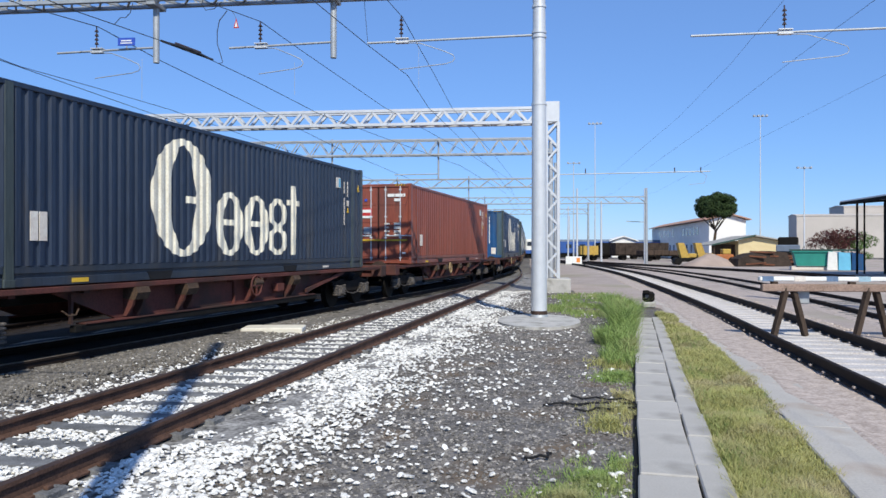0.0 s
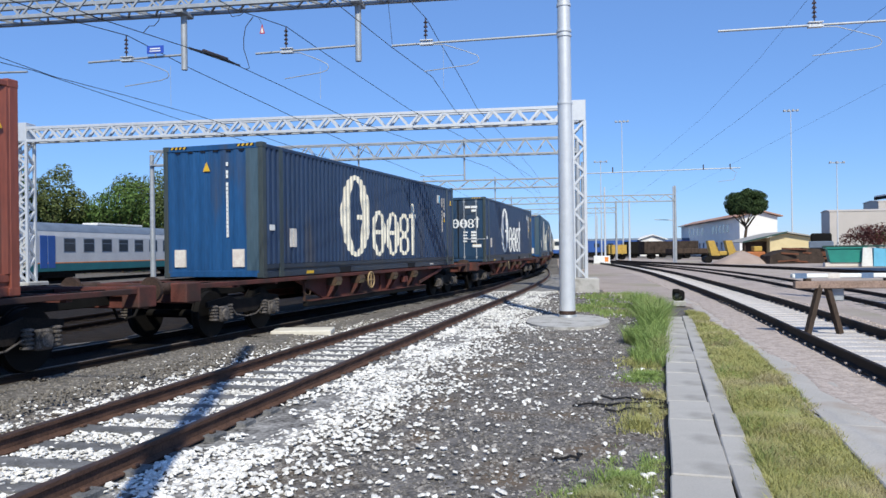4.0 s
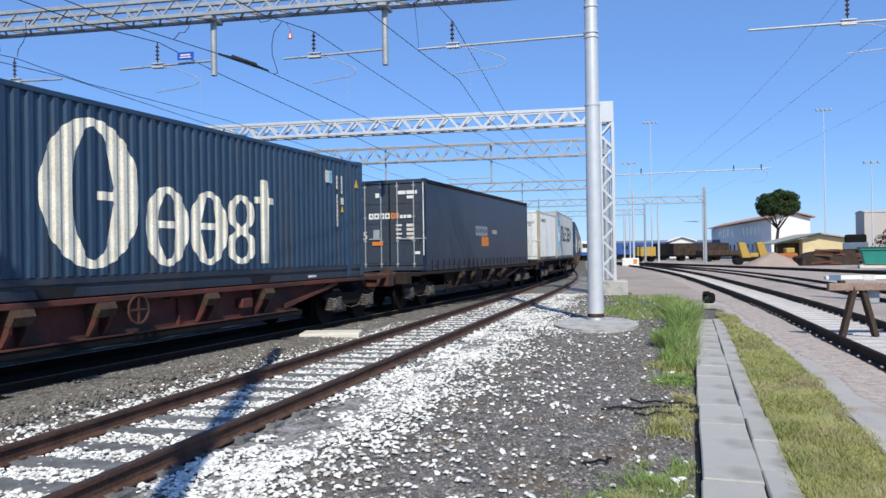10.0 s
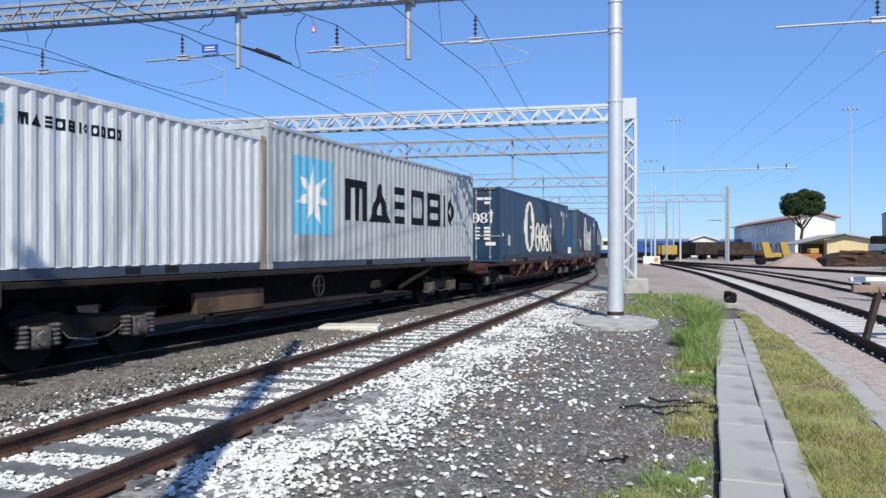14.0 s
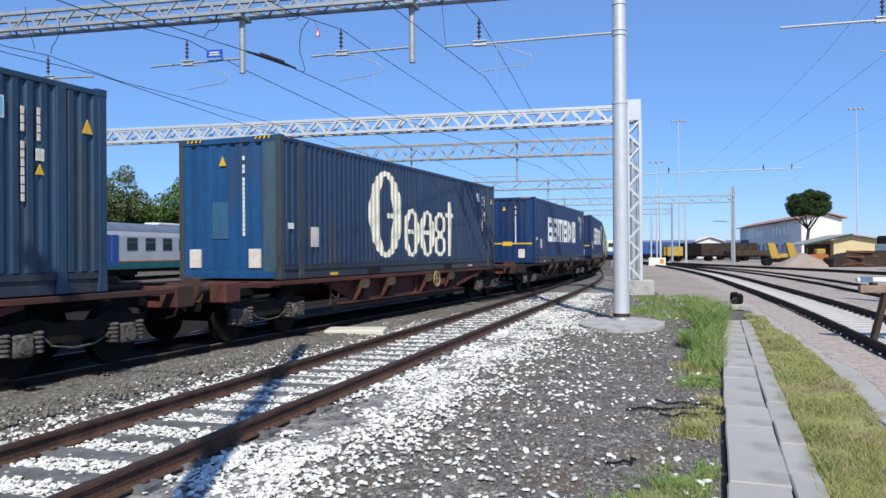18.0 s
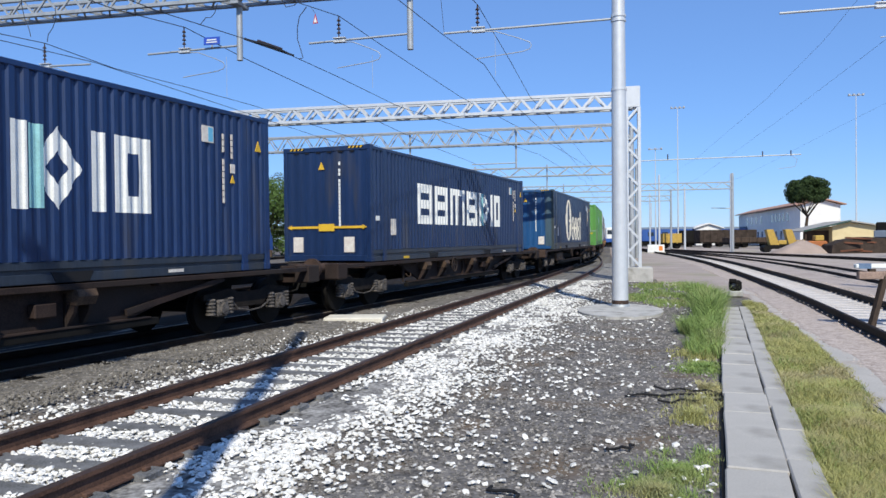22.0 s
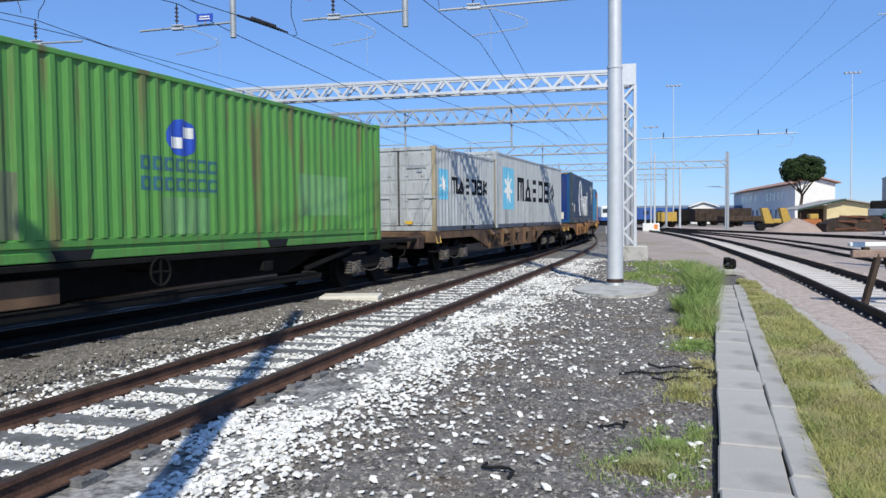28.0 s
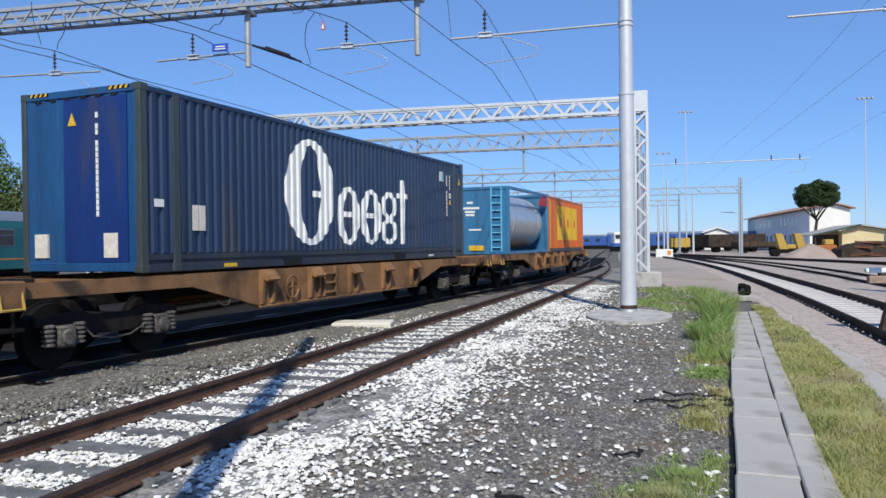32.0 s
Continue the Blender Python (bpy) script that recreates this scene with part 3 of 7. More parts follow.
strip_sheet("yard_gravel", "pale pinkish gravel of the sidings", "gravel", M_YARD, yard_edge, lambda y: 60.0, -6, 140, -0.008, 1.0)
strip_sheet("ballast_bed", "bed of white ballast between the siding rails", "ballast", M_BED_S, lambda y: SIDING.at(y) - 0.78, lambda y: SIDING.at(y) + 0.78, 3, 90, 0.01, wobble=0.03)
strip_sheet("ballast_bed", "bed of pinkish ballast beside the siding", "ballast", M_BED_P, lambda y: SIDING.at(y) - 1.75, lambda y: SIDING.at(y) - 0.76, 3, 60, 0.012, wobble=0.15)
strip_sheet("ballast_bed", "bed of pale ballast of the second siding", "ballast", M_BED_P, lambda y: SIDING_B.at(y) - 1.5, lambda y: SIDING_B.at(y) + 1.5, 3, 100, 0.012, wobble=0.2)
strip_sheet("footpath", "pale sandy footpath beside the siding", "path", M_PATH, lambda y: STRIP.at(y) - 0.30, lambda y: STRIP.at(y) + 0.42, 1, 32, -0.004, wobble=0.3)
strip_sheet("grass_ground", "thin turf between the cable trough and the path", "turf", M_TURF, lambda y: TROUGH.at(min(y, 20.9)) + 0.36, lambda y: STRIP.at(y) - 0.29, 1, 19, -0.002, wobble=0.2)


def build_trough():
    """A run of concrete cable-trough covers, a wide and a narrow row, each cover a part."""
    tr = thing("cable_trough", "run of weathered grey concrete cable trough covers", "cable trough", kind="structure")
    part("trough_body", Build().sweep([(-0.36, -0.12), (0.36, -0.12), (0.36, -0.004), (-0.36, -0.004)], TROUGH.points(0.5, 20.5, 0.5)), M_BLACK, tr)
    rnd = random.Random(5)
    for side0, side1, ln in ((-0.33, 0.111, 1.0), (0.122, 0.345, 1.0)):
        w = side1 - side0
        me = Build().box(-w / 2, -ln / 2 + 0.006, -0.03, w / 2, ln / 2 - 0.006, 0.045, 0.012).mesh("cover", M_COVER)
        s = 0.62 + (0.37 if side0 > 0 else 0)
        while s < 20.3:
            t = math.atan2(TROUGH.at(s + 0.5) - TROUGH.at(s - 0.5), 1.0)
            off = (side0 + side1) / 2 + rnd.uniform(-0.008, 0.008)
            part("cover", me, None, tr, at=pose(TROUGH.at(s) + off * math.cos(t), s - off * math.sin(t), rnd.uniform(-0.006, 0.006), rnd.uniform(-0.5, 0.5), rnd.uniform(-0.6, 0.6), -math.degrees(t) + rnd.uniform(-0.6, 0.6)))
            s += ln * math.cos(t)


def build_slabs():
    """A run of worn concrete path slabs, sunk in the ground beyond the grass."""
    tr = thing("path_slabs", "run of worn flat concrete path slabs beside the grass", "path", kind="structure")
    rnd = random.Random(6)
    me = Build().box(-0.28, -1.29, -0.06, 0.28, 1.29, 0.0, 0.012).mesh("slab", M_SLAB)
    y = 1.65
    while y < 15:
        t = math.atan2(STRIP.at(y + 1.2) - STRIP.at(y - 1.2), 2.4)
        part("slab", me, None, tr, at=pose(STRIP.at(y) + 0.02, y, 0.022 - 0.0016 * y, rnd.uniform(-0.15, 0.15), rnd.uniform(-0.4, 0.4), -math.degrees(t) + rnd.uniform(-0.3, 0.3)))
        y += 2.6 * math.cos(t)


build_slabs()
build_trough()


def grass(name, label, material, count, place, height, seed, lean=0.45):
    """Tufts of narrow bent blades, one object."""
    rnd = random.Random(seed)
    v, f = [], []
    for _ in range(count):
        spot = place(rnd)
        if spot is None:
            continue
        x, y, k = spot
        z = ground_height(x, y)
        for _ in range(rnd.randint(4, 7)):
            a, h = rnd.uniform(0, 6.28), k * rnd.uniform(*height)
            bx, by = x + rnd.uniform(-0.05, 0.05), y + rnd.uniform(-0.05, 0.05)
            dx, dy, w = math.cos(a), math.sin(a), rnd.uniform(0.0010, 0.0024) + 0.00030 * y
            l1, l2 = h * lean * rnd.uniform(0.1, 0.5), h * lean * rnd.uniform(0.5, 1.5)
            n = len(v)
            v += [(bx - dy * w, by + dx * w, z), (bx + dy * w, by - dx * w, z), (bx + dx * l1 + dy * w * 0.8, by + dy * l1 - dx * w * 0.8, z + h * 0.6), (bx + dx * l1 - dy * w * 0.8, by + dy * l1 + dx * w * 0.8, z + h * 0.6), (bx + dx * l2, by + dy * l2, z + h)]
            f += [(n, n + 1, n + 2, n + 3), (n + 3, n + 2, n + 4)]
    me = bpy.data.meshes.new(name)
    me.from_pydata(v, [], f)
    me.materials.append(material)
    return tagged(new(name, me), label, "grass", kind="stuff")


def right_turf(rnd):
    y = 3.5 + 18 * rnd.random() ** 1.5
    a, b = TROUGH.at(min(y, 20.9)) + 0.36, STRIP.at(y) - 0.24 + 0.12 * noise.noise(Vector((y * 1.4, 6.1, 0)))
    x = rnd.uniform(a, b)
    if noise.noise(Vector((x * 3.1, y * 2.7, 9))) < rnd.uniform(-1.0, -0.15):
        return None
    return x, y, (1.0 if x < b - 0.25 else 0.6) * (1.0 + 0.7 * noise.noise(Vector((x * 1.8, y * 1.1, 2))))


def green_turf(rnd):
    spot = right_turf(rnd)
    if spot and noise.noise(Vector((spot[0] * 1.5, spot[1] * 0.9, 31))) > rnd.uniform(-0.1, 0.3):
        return spot


def left_turf(rnd):
    """Tall feathery grass along the far part of the trough."""
    y = 12.0 + 13 * rnd.random() ** 0.9
    right = TROUGH.at(min(y, 20.9)) - 0.30
    left = 1.15 + 0.115 * (y - 12.2) + 0.5 * noise.noise(Vector((y * 0.7, 3.3, 0)))
    x = right - (right - left) * rnd.random() ** 0.75
    if noise.noise(Vector((x * 1.3, y * 0.9, 4))) < rnd.uniform(-0.45, 0.1):
        return None
    return x, y, (0.6 + 0.7 * min(1, (y - 12) / 6)) * (1.0 + 0.5 * noise.noise(Vector((x * 1.1, y * 0.7, 12))))


def far_turf(rnd):
    y = rnd.uniform(20.3, 31)
    x = rnd.uniform(0.55, 2.4 + 0.05 * (y - 20))
    if noise.noise(Vector((x * 0.9, y * 0.6, 14))) < rnd.uniform(-0.2, 0.25):
        return None
    return x, y, 1.0


def clump(rnd, spots, k):
    cx, cy, rx, ry = rnd.choice(spots)
    a, d = rnd.uniform(0, 6.28), abs(rnd.gauss(0, 0.5))
    x, y = cx + rx * d * math.cos(a), cy + ry * d * math.sin(a)
    if x > TROUGH.at(y) - 0.35 or noise.noise(Vector((x * 2.6, y * 2.6, 6))) < rnd.uniform(-0.5, 0.15):
        return None
    return x, y, k * max(0.4, 1.1 - 0.5 * d)


def weed_spots(rnd):
    return clump(rnd, ((1.3, 11.1, 0.42, 0.7), (1.2, 11.0, 0.4, 0.5), (0.5, 6.1, 0.42, 0.6), (0.3, 5.6, 0.5, 0.5), (0.65, 6.6, 0.3, 0.4)), 1.0)


def dry_spots(rnd):
    return clump(rnd, ((0.95, 8.7, 0.38, 0.9), (0.8, 8.0, 0.3, 0.6), (1.1, 9.5, 0.3, 0.5), (1.3, 12.2, 0.5, 0.8)), 1.0)


grass("grass", "yellow-green meadow grass beside the cable trough", M_DRYGRASS, 17000, right_turf, (0.03, 0.13), 11, 0.9)
grass("grass", "darker green grass among the meadow grass", M_GRASS, 6000, green_turf, (0.03, 0.12), 16, 0.9)
grass("grass", "tall feathery green grass along the cable trough", M_GRASS, 3000, left_turf, (0.08, 0.42), 12, 0.85)
grass("grass", "thin green grass round the pole foundations", M_GRASS, 1900, far_turf, (0.04, 0.15), 13)
grass("grass", "small clumps of fresh green weed in the gravel", M_GRASS, 2600, weed_spots, (0.02, 0.08), 14, 1.0)
grass("grass", "sparse yellowish grass clump beside the trough", M_DRYGRASS, 1000, dry_spots, (0.03, 0.12), 15, 0.9)

scatter("ballast_stones", "scattered white ballast stones", "stones", M_STONE_W, 118000, near_white, (0.020, 0.047), 21, 0.5, 0.010)
scatter("gravel_stones", "dark grey and brown gravel stones", "stones", M_STONE_G, 90000, near_grey, (0.010, 0.038), 22, 0.75, 0.004, False)
scatter("ballast_stones", "pale pinkish ballast stones of the siding", "stones", M_PINK, 15000, siding_pink, (0.016, 0.040), 23, 0.8, 0.02)


def train_bed(rnd):
    y = 4 + 36 * rnd.random() ** 1.5
    d = rnd.uniform(0.85, 2.5)
    if abs(abs(d) - 0.7525) < 0.07:
        return None
    x = TRAIN.at(y) + d
    return x, y, ground_height(x, y) + 0.04


scatter("ballast_stones", "dark brown-grey ballast stones under the train", "stones", M_STONE_D, 20000, train_bed, (0.018, 0.040), 24, 0.8, 0.01)


def white_strays(rnd):
    y = 4 + 30 * rnd.random() ** 1.5
    x = NEAR.at(y) + rnd.uniform(-3.0, -0.9)
    k = math.exp(-max(0, NEAR.at(y) - 0.95 - x) * 1.7)
    if rnd.random() > k * (0.75 + 1.3 * noise.noise(Vector((x * 1.7, y * 1.7, 15)))) or x < TRAIN.at(y) + 1.25:
        return None
    return x, y, ground_height(x, y) + 0.04


scatter("ballast_stones", "white stones strayed between the tracks", "stones", M_STONE_W, 7500, white_strays, (0.018, 0.042), 25, 0.5, 0.014)

# flat concrete pieces on the ground
b = Build()
n = 40
pts = [(0.25 + 1.02 * math.cos(2 * math.pi * i / n), 19.2 + 1.75 * math.sin(2 * math.pi * i / n)) for i in range(n)]
b.prism(pts, -0.1, 0.028, "z")
thing("foundation_pad", "worn round concrete pad round the foot of the pole", "foundation", kind="structure", built=b, material=M_CONC)
b = Build().box(-0.66, -0.40, -0.05, 0.66, 0.40, 0.08, 0.02)
thing("crossing_slab", "pale concrete slab lying between the tracks", "slab", at=pose(-5.62, 16.45, 0, 0, 0, 10), built=b, material=M_PALE)

# loose cables and sticks on the gravel
rnd = random.Random(31)
for x, y, a, ln in ((0.75, 9.1, 8, 1.2), (0.95, 9.35, -14, 0.9), (0.9, 8.75, 20, 0.8), (-0.75, 5.35, -50, 0.35), (0.1, 6.7, 30, 0.3)):
    cb = thing("cable_scrap", "short length of black cable lying on the gravel", "cable", "cable scraps", at=pose(x, y, ground_height(x, y) + 0.02, 0, 0, a))
    part("cable", Build().tube([(-ln / 2 + ln * i / 6, rnd.uniform(-0.06, 0.06), rnd.uniform(0, 0.03)) for i in range(7)], 0.013, 7), M_GASKET, cb)


# ---- the overhead line ----
def bar_mesh(length, w, material, cache={}):
    key = (round(length, 4), w, material.name)
    if key not in cache:
        cache[key] = Build().box(-w / 2, 0, -w / 2, w / 2, length, w / 2).mesh("brace", material)
    return cache[key]


def brace(root, p, q, w, material):
    """One diagonal bar, a part of its own on a shared mesh."""
    p, q = Vector(p), Vector(q)
    part("brace", bar_mesh((q - p).length, w, material), None, root, at=Matrix.Translation(p) @ (q - p).to_track_quat("Y", "Z").to_matrix().to_4x4())


def lattice_beam(root, x0, x1, y, z0, z1, depth, step, chord=0.1, width=0.055, material=M_GALV, single=True):
    """A truss along x with four chords and zigzag braces on its faces."""
    for yy in (y - depth / 2, y + depth / 2):
        for z in (z0, z1):
            part("chord", Build().box(x0, yy - chord / 2, z - chord / 2, x1, yy + chord / 2, z + chord / 2, 0.01), material, root)
    n = int(round((x1 - x0) / step))
    d = (x1 - x0) / n
    bars = []
    for i in range(n):
        xa, xm, xb = x0 + i * d, x0 + (i + 0.5) * d, x0 + (i + 1) * d
        for yy in (y - depth / 2, y + depth / 2):
            bars += [((xa, yy, z0), (xm, yy, z1)), ((xm, yy, z1), (xb, yy, z0))]
        bars += [((xa, y - depth / 2, z0), (xm, y + depth / 2, z0)), ((xm, y + depth / 2, z0), (xb, y - depth / 2, z0))]
    if single:
        for p, q in bars:
            brace(root, p, q, width, material)
    else:
        b = Build()
        for p, q in bars:
            b.beam(p, q, width)
        tagged(part("bracing", b, material, root), kind="stuff")


def lattice_leg(root, x, y, z1, w=0.55, d=0.55, step=0.55, material=M_GALV):
    for sx in (-1, 1):
        for sy in (-1, 1):
            part("leg_angle", Build().box(x + sx * w / 2 - 0.065, y + sy * d / 2 - 0.065, 0.55, x + sx * w / 2 + 0.065, y + sy * d / 2 + 0.065, z1, 0.01), material, root)
    n = int((z1 - 0.6) / step)
    for i in range(n):
        za, zb = 0.6 + i * step, 0.6 + (i + 1) * step
        k = 1 if i % 2 else -1
        for yy in (y - d / 2, y + d / 2):
            brace(root, (x - k * w / 2, yy, za), (x + k * w / 2, yy, zb), 0.09, material)
        for xx in (x - w / 2, x + w / 2):
            brace(root, (xx, y - k * d / 2, za), (xx, y + k * d / 2, zb), 0.09, material)
    part("gusset_box", Build().box(x - w / 2 - 0.05, y - d / 2 - 0.07, z1 - 0.02, x + w / 2 + 0.05, y + d / 2 + 0.07, z1 + 0.86, 0.02), material, root)
    part("footing", Build().box(x - 0.75, y - 0.75, -0.2, x + 0.75, y + 0.75, 0.56, 0.04), M_CONC, root, "pale concrete footing")


def gantry(x0, x1, y, z0, z1, step, label, legs=(True, True), material=M_GALV, depth=0.5):
    g = thing("gantry", label, "gantry", "overhead line gantries")
    lattice_beam(g, x0, x1, y, z0, z1, depth, step, 0.13, 0.10, material)
    for on, x in zip(legs, (x0, x1)):
        if on:
            lattice_leg(g, x, y, z0, w=0.75 if x < -10 else 0.5, material=material)
    return g


gantry(-25.0, 1.0, 33.0, 7.20, 7.80, 1.02, "grey galvanised lattice gantry across the tracks with lattice legs")
for y, xa, xb, z0 in ((44.0, -24.6, 1.25, 7.25), (66.5, -25.0, 1.9, 7.15), (91.0, -25.0, 13.6, 7.15), (118.0, -25.0, 9.0, 7.15)):
    g = thing("gantry", "distant weathered lattice gantry over the tracks", "gantry", "overhead line gantries")
    lattice_beam(g, xa, xb, y, z0, z0 + (0.86 if y < 60 else 0.74), 0.5, 1.15 if y < 60 else 2.0, material=M_GALVD, single=False)
    for x in (xa, xb):
        part("mast", Build().cyl((x, y, 0), (x, y, 8.9 if y > 80 else 7.9), 0.17, 0.13, 12), M_GALVD, g, smooth=40)
    for x in (-11.5, -5.2):
        part("hanging_post", Build().cyl((x, y, z0 - 1.4), (x, y, z0 + 1.0), 0.055, 0.055, 8), M_GALVD, g, smooth=40)
        part("arm", Build().cyl((x, y, z0 - 1.1), (x - 2.6, y, z0 - 1.12), 0.03, 0.03, 8), M_GALVD, g, smooth=40)


def insulator(b, p, n=4, up=0.09, r=0.055):
    for i in range(n):
        z = p[2] + i * up
        b.cyl((p[0], p[1], z), (p[0], p[1], z + up * 0.45), r, r * 0.5, 10)
        b.cyl((p[0], p[1], z + up * 0.45), (p[0], p[1], z + up), 0.02, 0.02, 6)


def drop_arm(root, x_end, x_post, y, z, xi, xs):
    """A level pipe from the post to x_end, an insulator at xi and the curved steady arm that turns back at xs."""
    part("arm", Build().cyl((x_post, y, z + 0.03), (x_end, y, z - 0.05), 0.031, 0.031, 12), M_GALVD, root, smooth=40)
    b = Build()
    b.box(xi - 0.16, y - 0.07, z - 0.085, xi + 0.20, y + 0.07, z - 0.045, 0.008)
    b.box(xi - 0.16, y - 0.07, z + 0.03, xi + 0.20, y + 0.07, z + 0.06, 0.008)
    b.box(xi - 0.12, y - 0.03, z - 0.05, xi - 0.09, y + 0.03, z + 0.04)
    b.box(xi + 0.12, y - 0.03, z - 0.05, xi + 0.15, y + 0.03, z + 0.04)
    part("clamp", b, M_GALV, root)
    b = Build().cyl((xi, y, z + 0.05), (xi, y, z + 0.66), 0.018, 0.018, 8)
    insulator(b, (xi, y, z + 0.17), 4, 0.115, 0.06)
    part("insulator", b, M_INSUL, root, "stack of brown ceramic insulator discs", smooth=40)
    b = Build().tube([(xi + 0.1, y, z - 0.07), (xi + 0.35 * (xs - xi), y, z - 0.09), (xi + 0.78 * (xs - xi), y, z - 0.30), (xs - 0.02, y, z - 0.42), (xs + 0.03, y, z - 0.52), (xs - 0.02, y, z - 0.60), (xs - 0.22, y, z - 0.66)], 0.012, 8)
    part("steady_arm", b, M_GALVD, root, smooth=50)
    part("registration_wire", Build().cyl((xs - 0.22, y, z - 0.66), (xi - 0.05, y, z - 0.78), 0.013, 0.013, 6), M_GALVD, root)


# the near gantry: round pole, truss above, hanging posts with arms
POLE = (0.27, 20.15)
near = thing("gantry", "round grey steel pole carrying a lattice truss with hanging posts", "gantry", "overhead line gantries")
part("pole", Build().cyl((*POLE, 0.02), (*POLE, 5.6), 0.205, 0.185, 32).cyl((*POLE, 5.6), (*POLE, 10.4), 0.175, 0.155, 32), M_GALV, near, smooth=40)
for z, r in ((5.55, 0.198), (7.31, 0.19), (7.43, 0.19), (8.1, 0.185), (8.75, 0.185)):
    part("collar", Build().cyl((*POLE, z), (*POLE, z + 0.06), r, r, 32), M_GALV, near, smooth=40)
part("base_band", Build().cyl((*POLE, 0.08), (*POLE, 0.19), 0.209, 0.208, 32), M_BUFFER, near, "rusty band at the foot of the pole", smooth=40)
part("base_collar", Build().cyl((*POLE, 0.0), (*POLE, 0.09), 0.25, 0.22, 32), M_GALVD, near, smooth=40)
lattice_beam(near, -26.0, 0.1, 20.15, 8.62, 9.10, 0.62, 0.84, 0.11, 0.05, M_GALVD)
part("mast", Build().cyl((-26.2, 20.15, 0), (-26.2, 20.15, 10.0), 0.2, 0.16, 20), M_GALV, near, smooth=40)
for x, xi, xs in ((-5.23, -7.27, -6.1), (-10.25, -12.0, -10.75)):
    part("hanging_post", Build().cyl((x, 20.15, 6.95), (x, 20.15, 8.5), 0.085, 0.085, 16), M_GALVD, near, smooth=40)
    part("post_head", Build().box(x - 0.13, 19.8, 8.46, x + 0.13, 20.5, 8.58, 0.02), M_GALVD, near)
    drop_arm(near, x - 2.92, x, 20.15, 7.35, xi, xs)
part("hanging_post", Build().cyl((-20.3, 20.15, 6.7), (-20.3, 20.15, 8.5), 0.085, 0.085, 16), M_GALVD, near, smooth=40)
drop_arm(near, -15.1, -20.3, 20.15, 7.18, -16.67, -15.5)
drop_arm(near, -4.30, 0.1, 20.15, 7.37, -3.38, -1.98)
right_post = thing("catenary_mast", "round grey steel mast with a long level arm", "mast")
part("pole", Build().cyl((11.6, 20.15, 0), (11.6, 20.15, 10.0), 0.2, 0.16, 20), M_GALV, right_post, smooth=40)
part("arm", Build().cyl((11.6, 20.15, 7.9), (18.0, 20.15, 7.9), 0.036, 0.036, 12), M_GALV, right_post, smooth=40)
drop_arm(right_post, 4.12, 11.5, 20.15, 7.30, 6.42, 7.95)

# small blue plate on the arm, with unreadable lines of white writing
plate = thing("warning_plate", "small blue enamel plate with white writing on the arm", "sign", at=pose(-11.05, 20.02, 7.42))
part("plate", Build().box(-0.25, -0.012, 0.0, 0.25, 0.012, 0.22, 0.005), M_SIGNBLUE, plate)
part("writing", Build().box(-0.15, -0.018, 0.12, 0.15, -0.013, 0.155), M_WHITE, plate, "bar of white writing")
part("writing", Build().box(-0.17, -0.018, 0.055, 0.17, -0.013, 0.085), M_WHITE, plate, "bar of white writing")
part("bracket", Build().box(-0.02, 0.0, -0.08, 0.02, 0.02, 0.02).box(-0.02, 0.0, -0.09, 0.02, 0.13, -0.06), M_GALVD, plate)


# ---- wires ----
def strung(label, knots, r, name="wire"):
    """One wire from support to support through its knots (y, x, z)."""
    line = thing("overhead_wire", label, "overhead wire", "overhead wires")
    part(name, Build().tube([(x, y, z) for y, x, z in knots], r, 5), M_WIRE, line)


MESSENGER, CONTACT = "dark messenger wire hanging over a track", "thin dark contact wire stretched over a track"
strung(MESSENGER, [(-26, -22, 7.9), (19, -17.13, 7.86), (20.15, -16.67, 7.86), (23.5, -16.64, 7.81), (26.5, -15.85, 7.74), (30.5, -15.0, 7.66), (66, -13.6, 7.9), (118, -12.4, 7.9)], 0.012)
strung(MESSENGER, [(-26, -20, 7.95), (18, -12.74, 7.97), (20.15, -11.96, 8.01), (23.5, -11.77, 7.86), (28.5, -11.14, 7.61), (44, -10.7, 7.5), (66, -10.4, 7.95), (118, -9.4, 7.95)], 0.013)
strung(MESSENGER, [(-26, -14.5, 7.95), (18.2, -7.88, 7.91), (20.15, -7.26, 8.0), (23, -7.02, 7.96), (31.5, -6.03, 7.74), (46, -3.6, 7.55), (66, -1.9, 7.95), (118, -1.4, 7.95)], 0.011)
strung(MESSENGER, [(-26, -7.0, 7.95), (18.9, -3.47, 7.98), (20.15, -3.35, 7.99), (22.3, -3.29, 7.88), (25.8, -3.19, 7.74), (31, -3.10, 7.54), (46, -2.1, 7.5), (66, -1.4, 7.9)], 0.010)
strung(MESSENGER, [(-26, 4.2, 7.9), (20.15, 6.30, 7.96), (25.84, 6.55, 7.84), (36.2, 6.85, 7.86), (66, 7.2, 8.35), (118, 4.6, 8.3)], 0.0042)
strung(CONTACT, [(-26, -15.6, 6.6), (15.5, -14.0, 6.6), (18, -13.35, 6.6), (24.8, -13.28, 6.6), (66, -12.5, 6.6), (118, -11.6, 6.6)], 0.010)
strung(CONTACT, [(-26, -14.6, 6.6), (14.3, -9.14, 6.6), (16.6, -8.47, 6.6), (18.26, -8.05, 6.6), (21.2, -7.76, 6.6), (26.6, -7.39, 6.6), (44, -3.9, 6.6), (66, -1.95, 6.6), (118, -1.5, 6.6)], 0.010)
strung(CONTACT, [(-26, -7.0, 6.6), (14.2, -4.16, 6.6), (17.6, -3.78, 6.6), (20.9, -3.33, 6.6), (25.8, -3.38, 6.6), (46, -2.2, 6.6), (66, -1.5, 6.6)], 0.009)
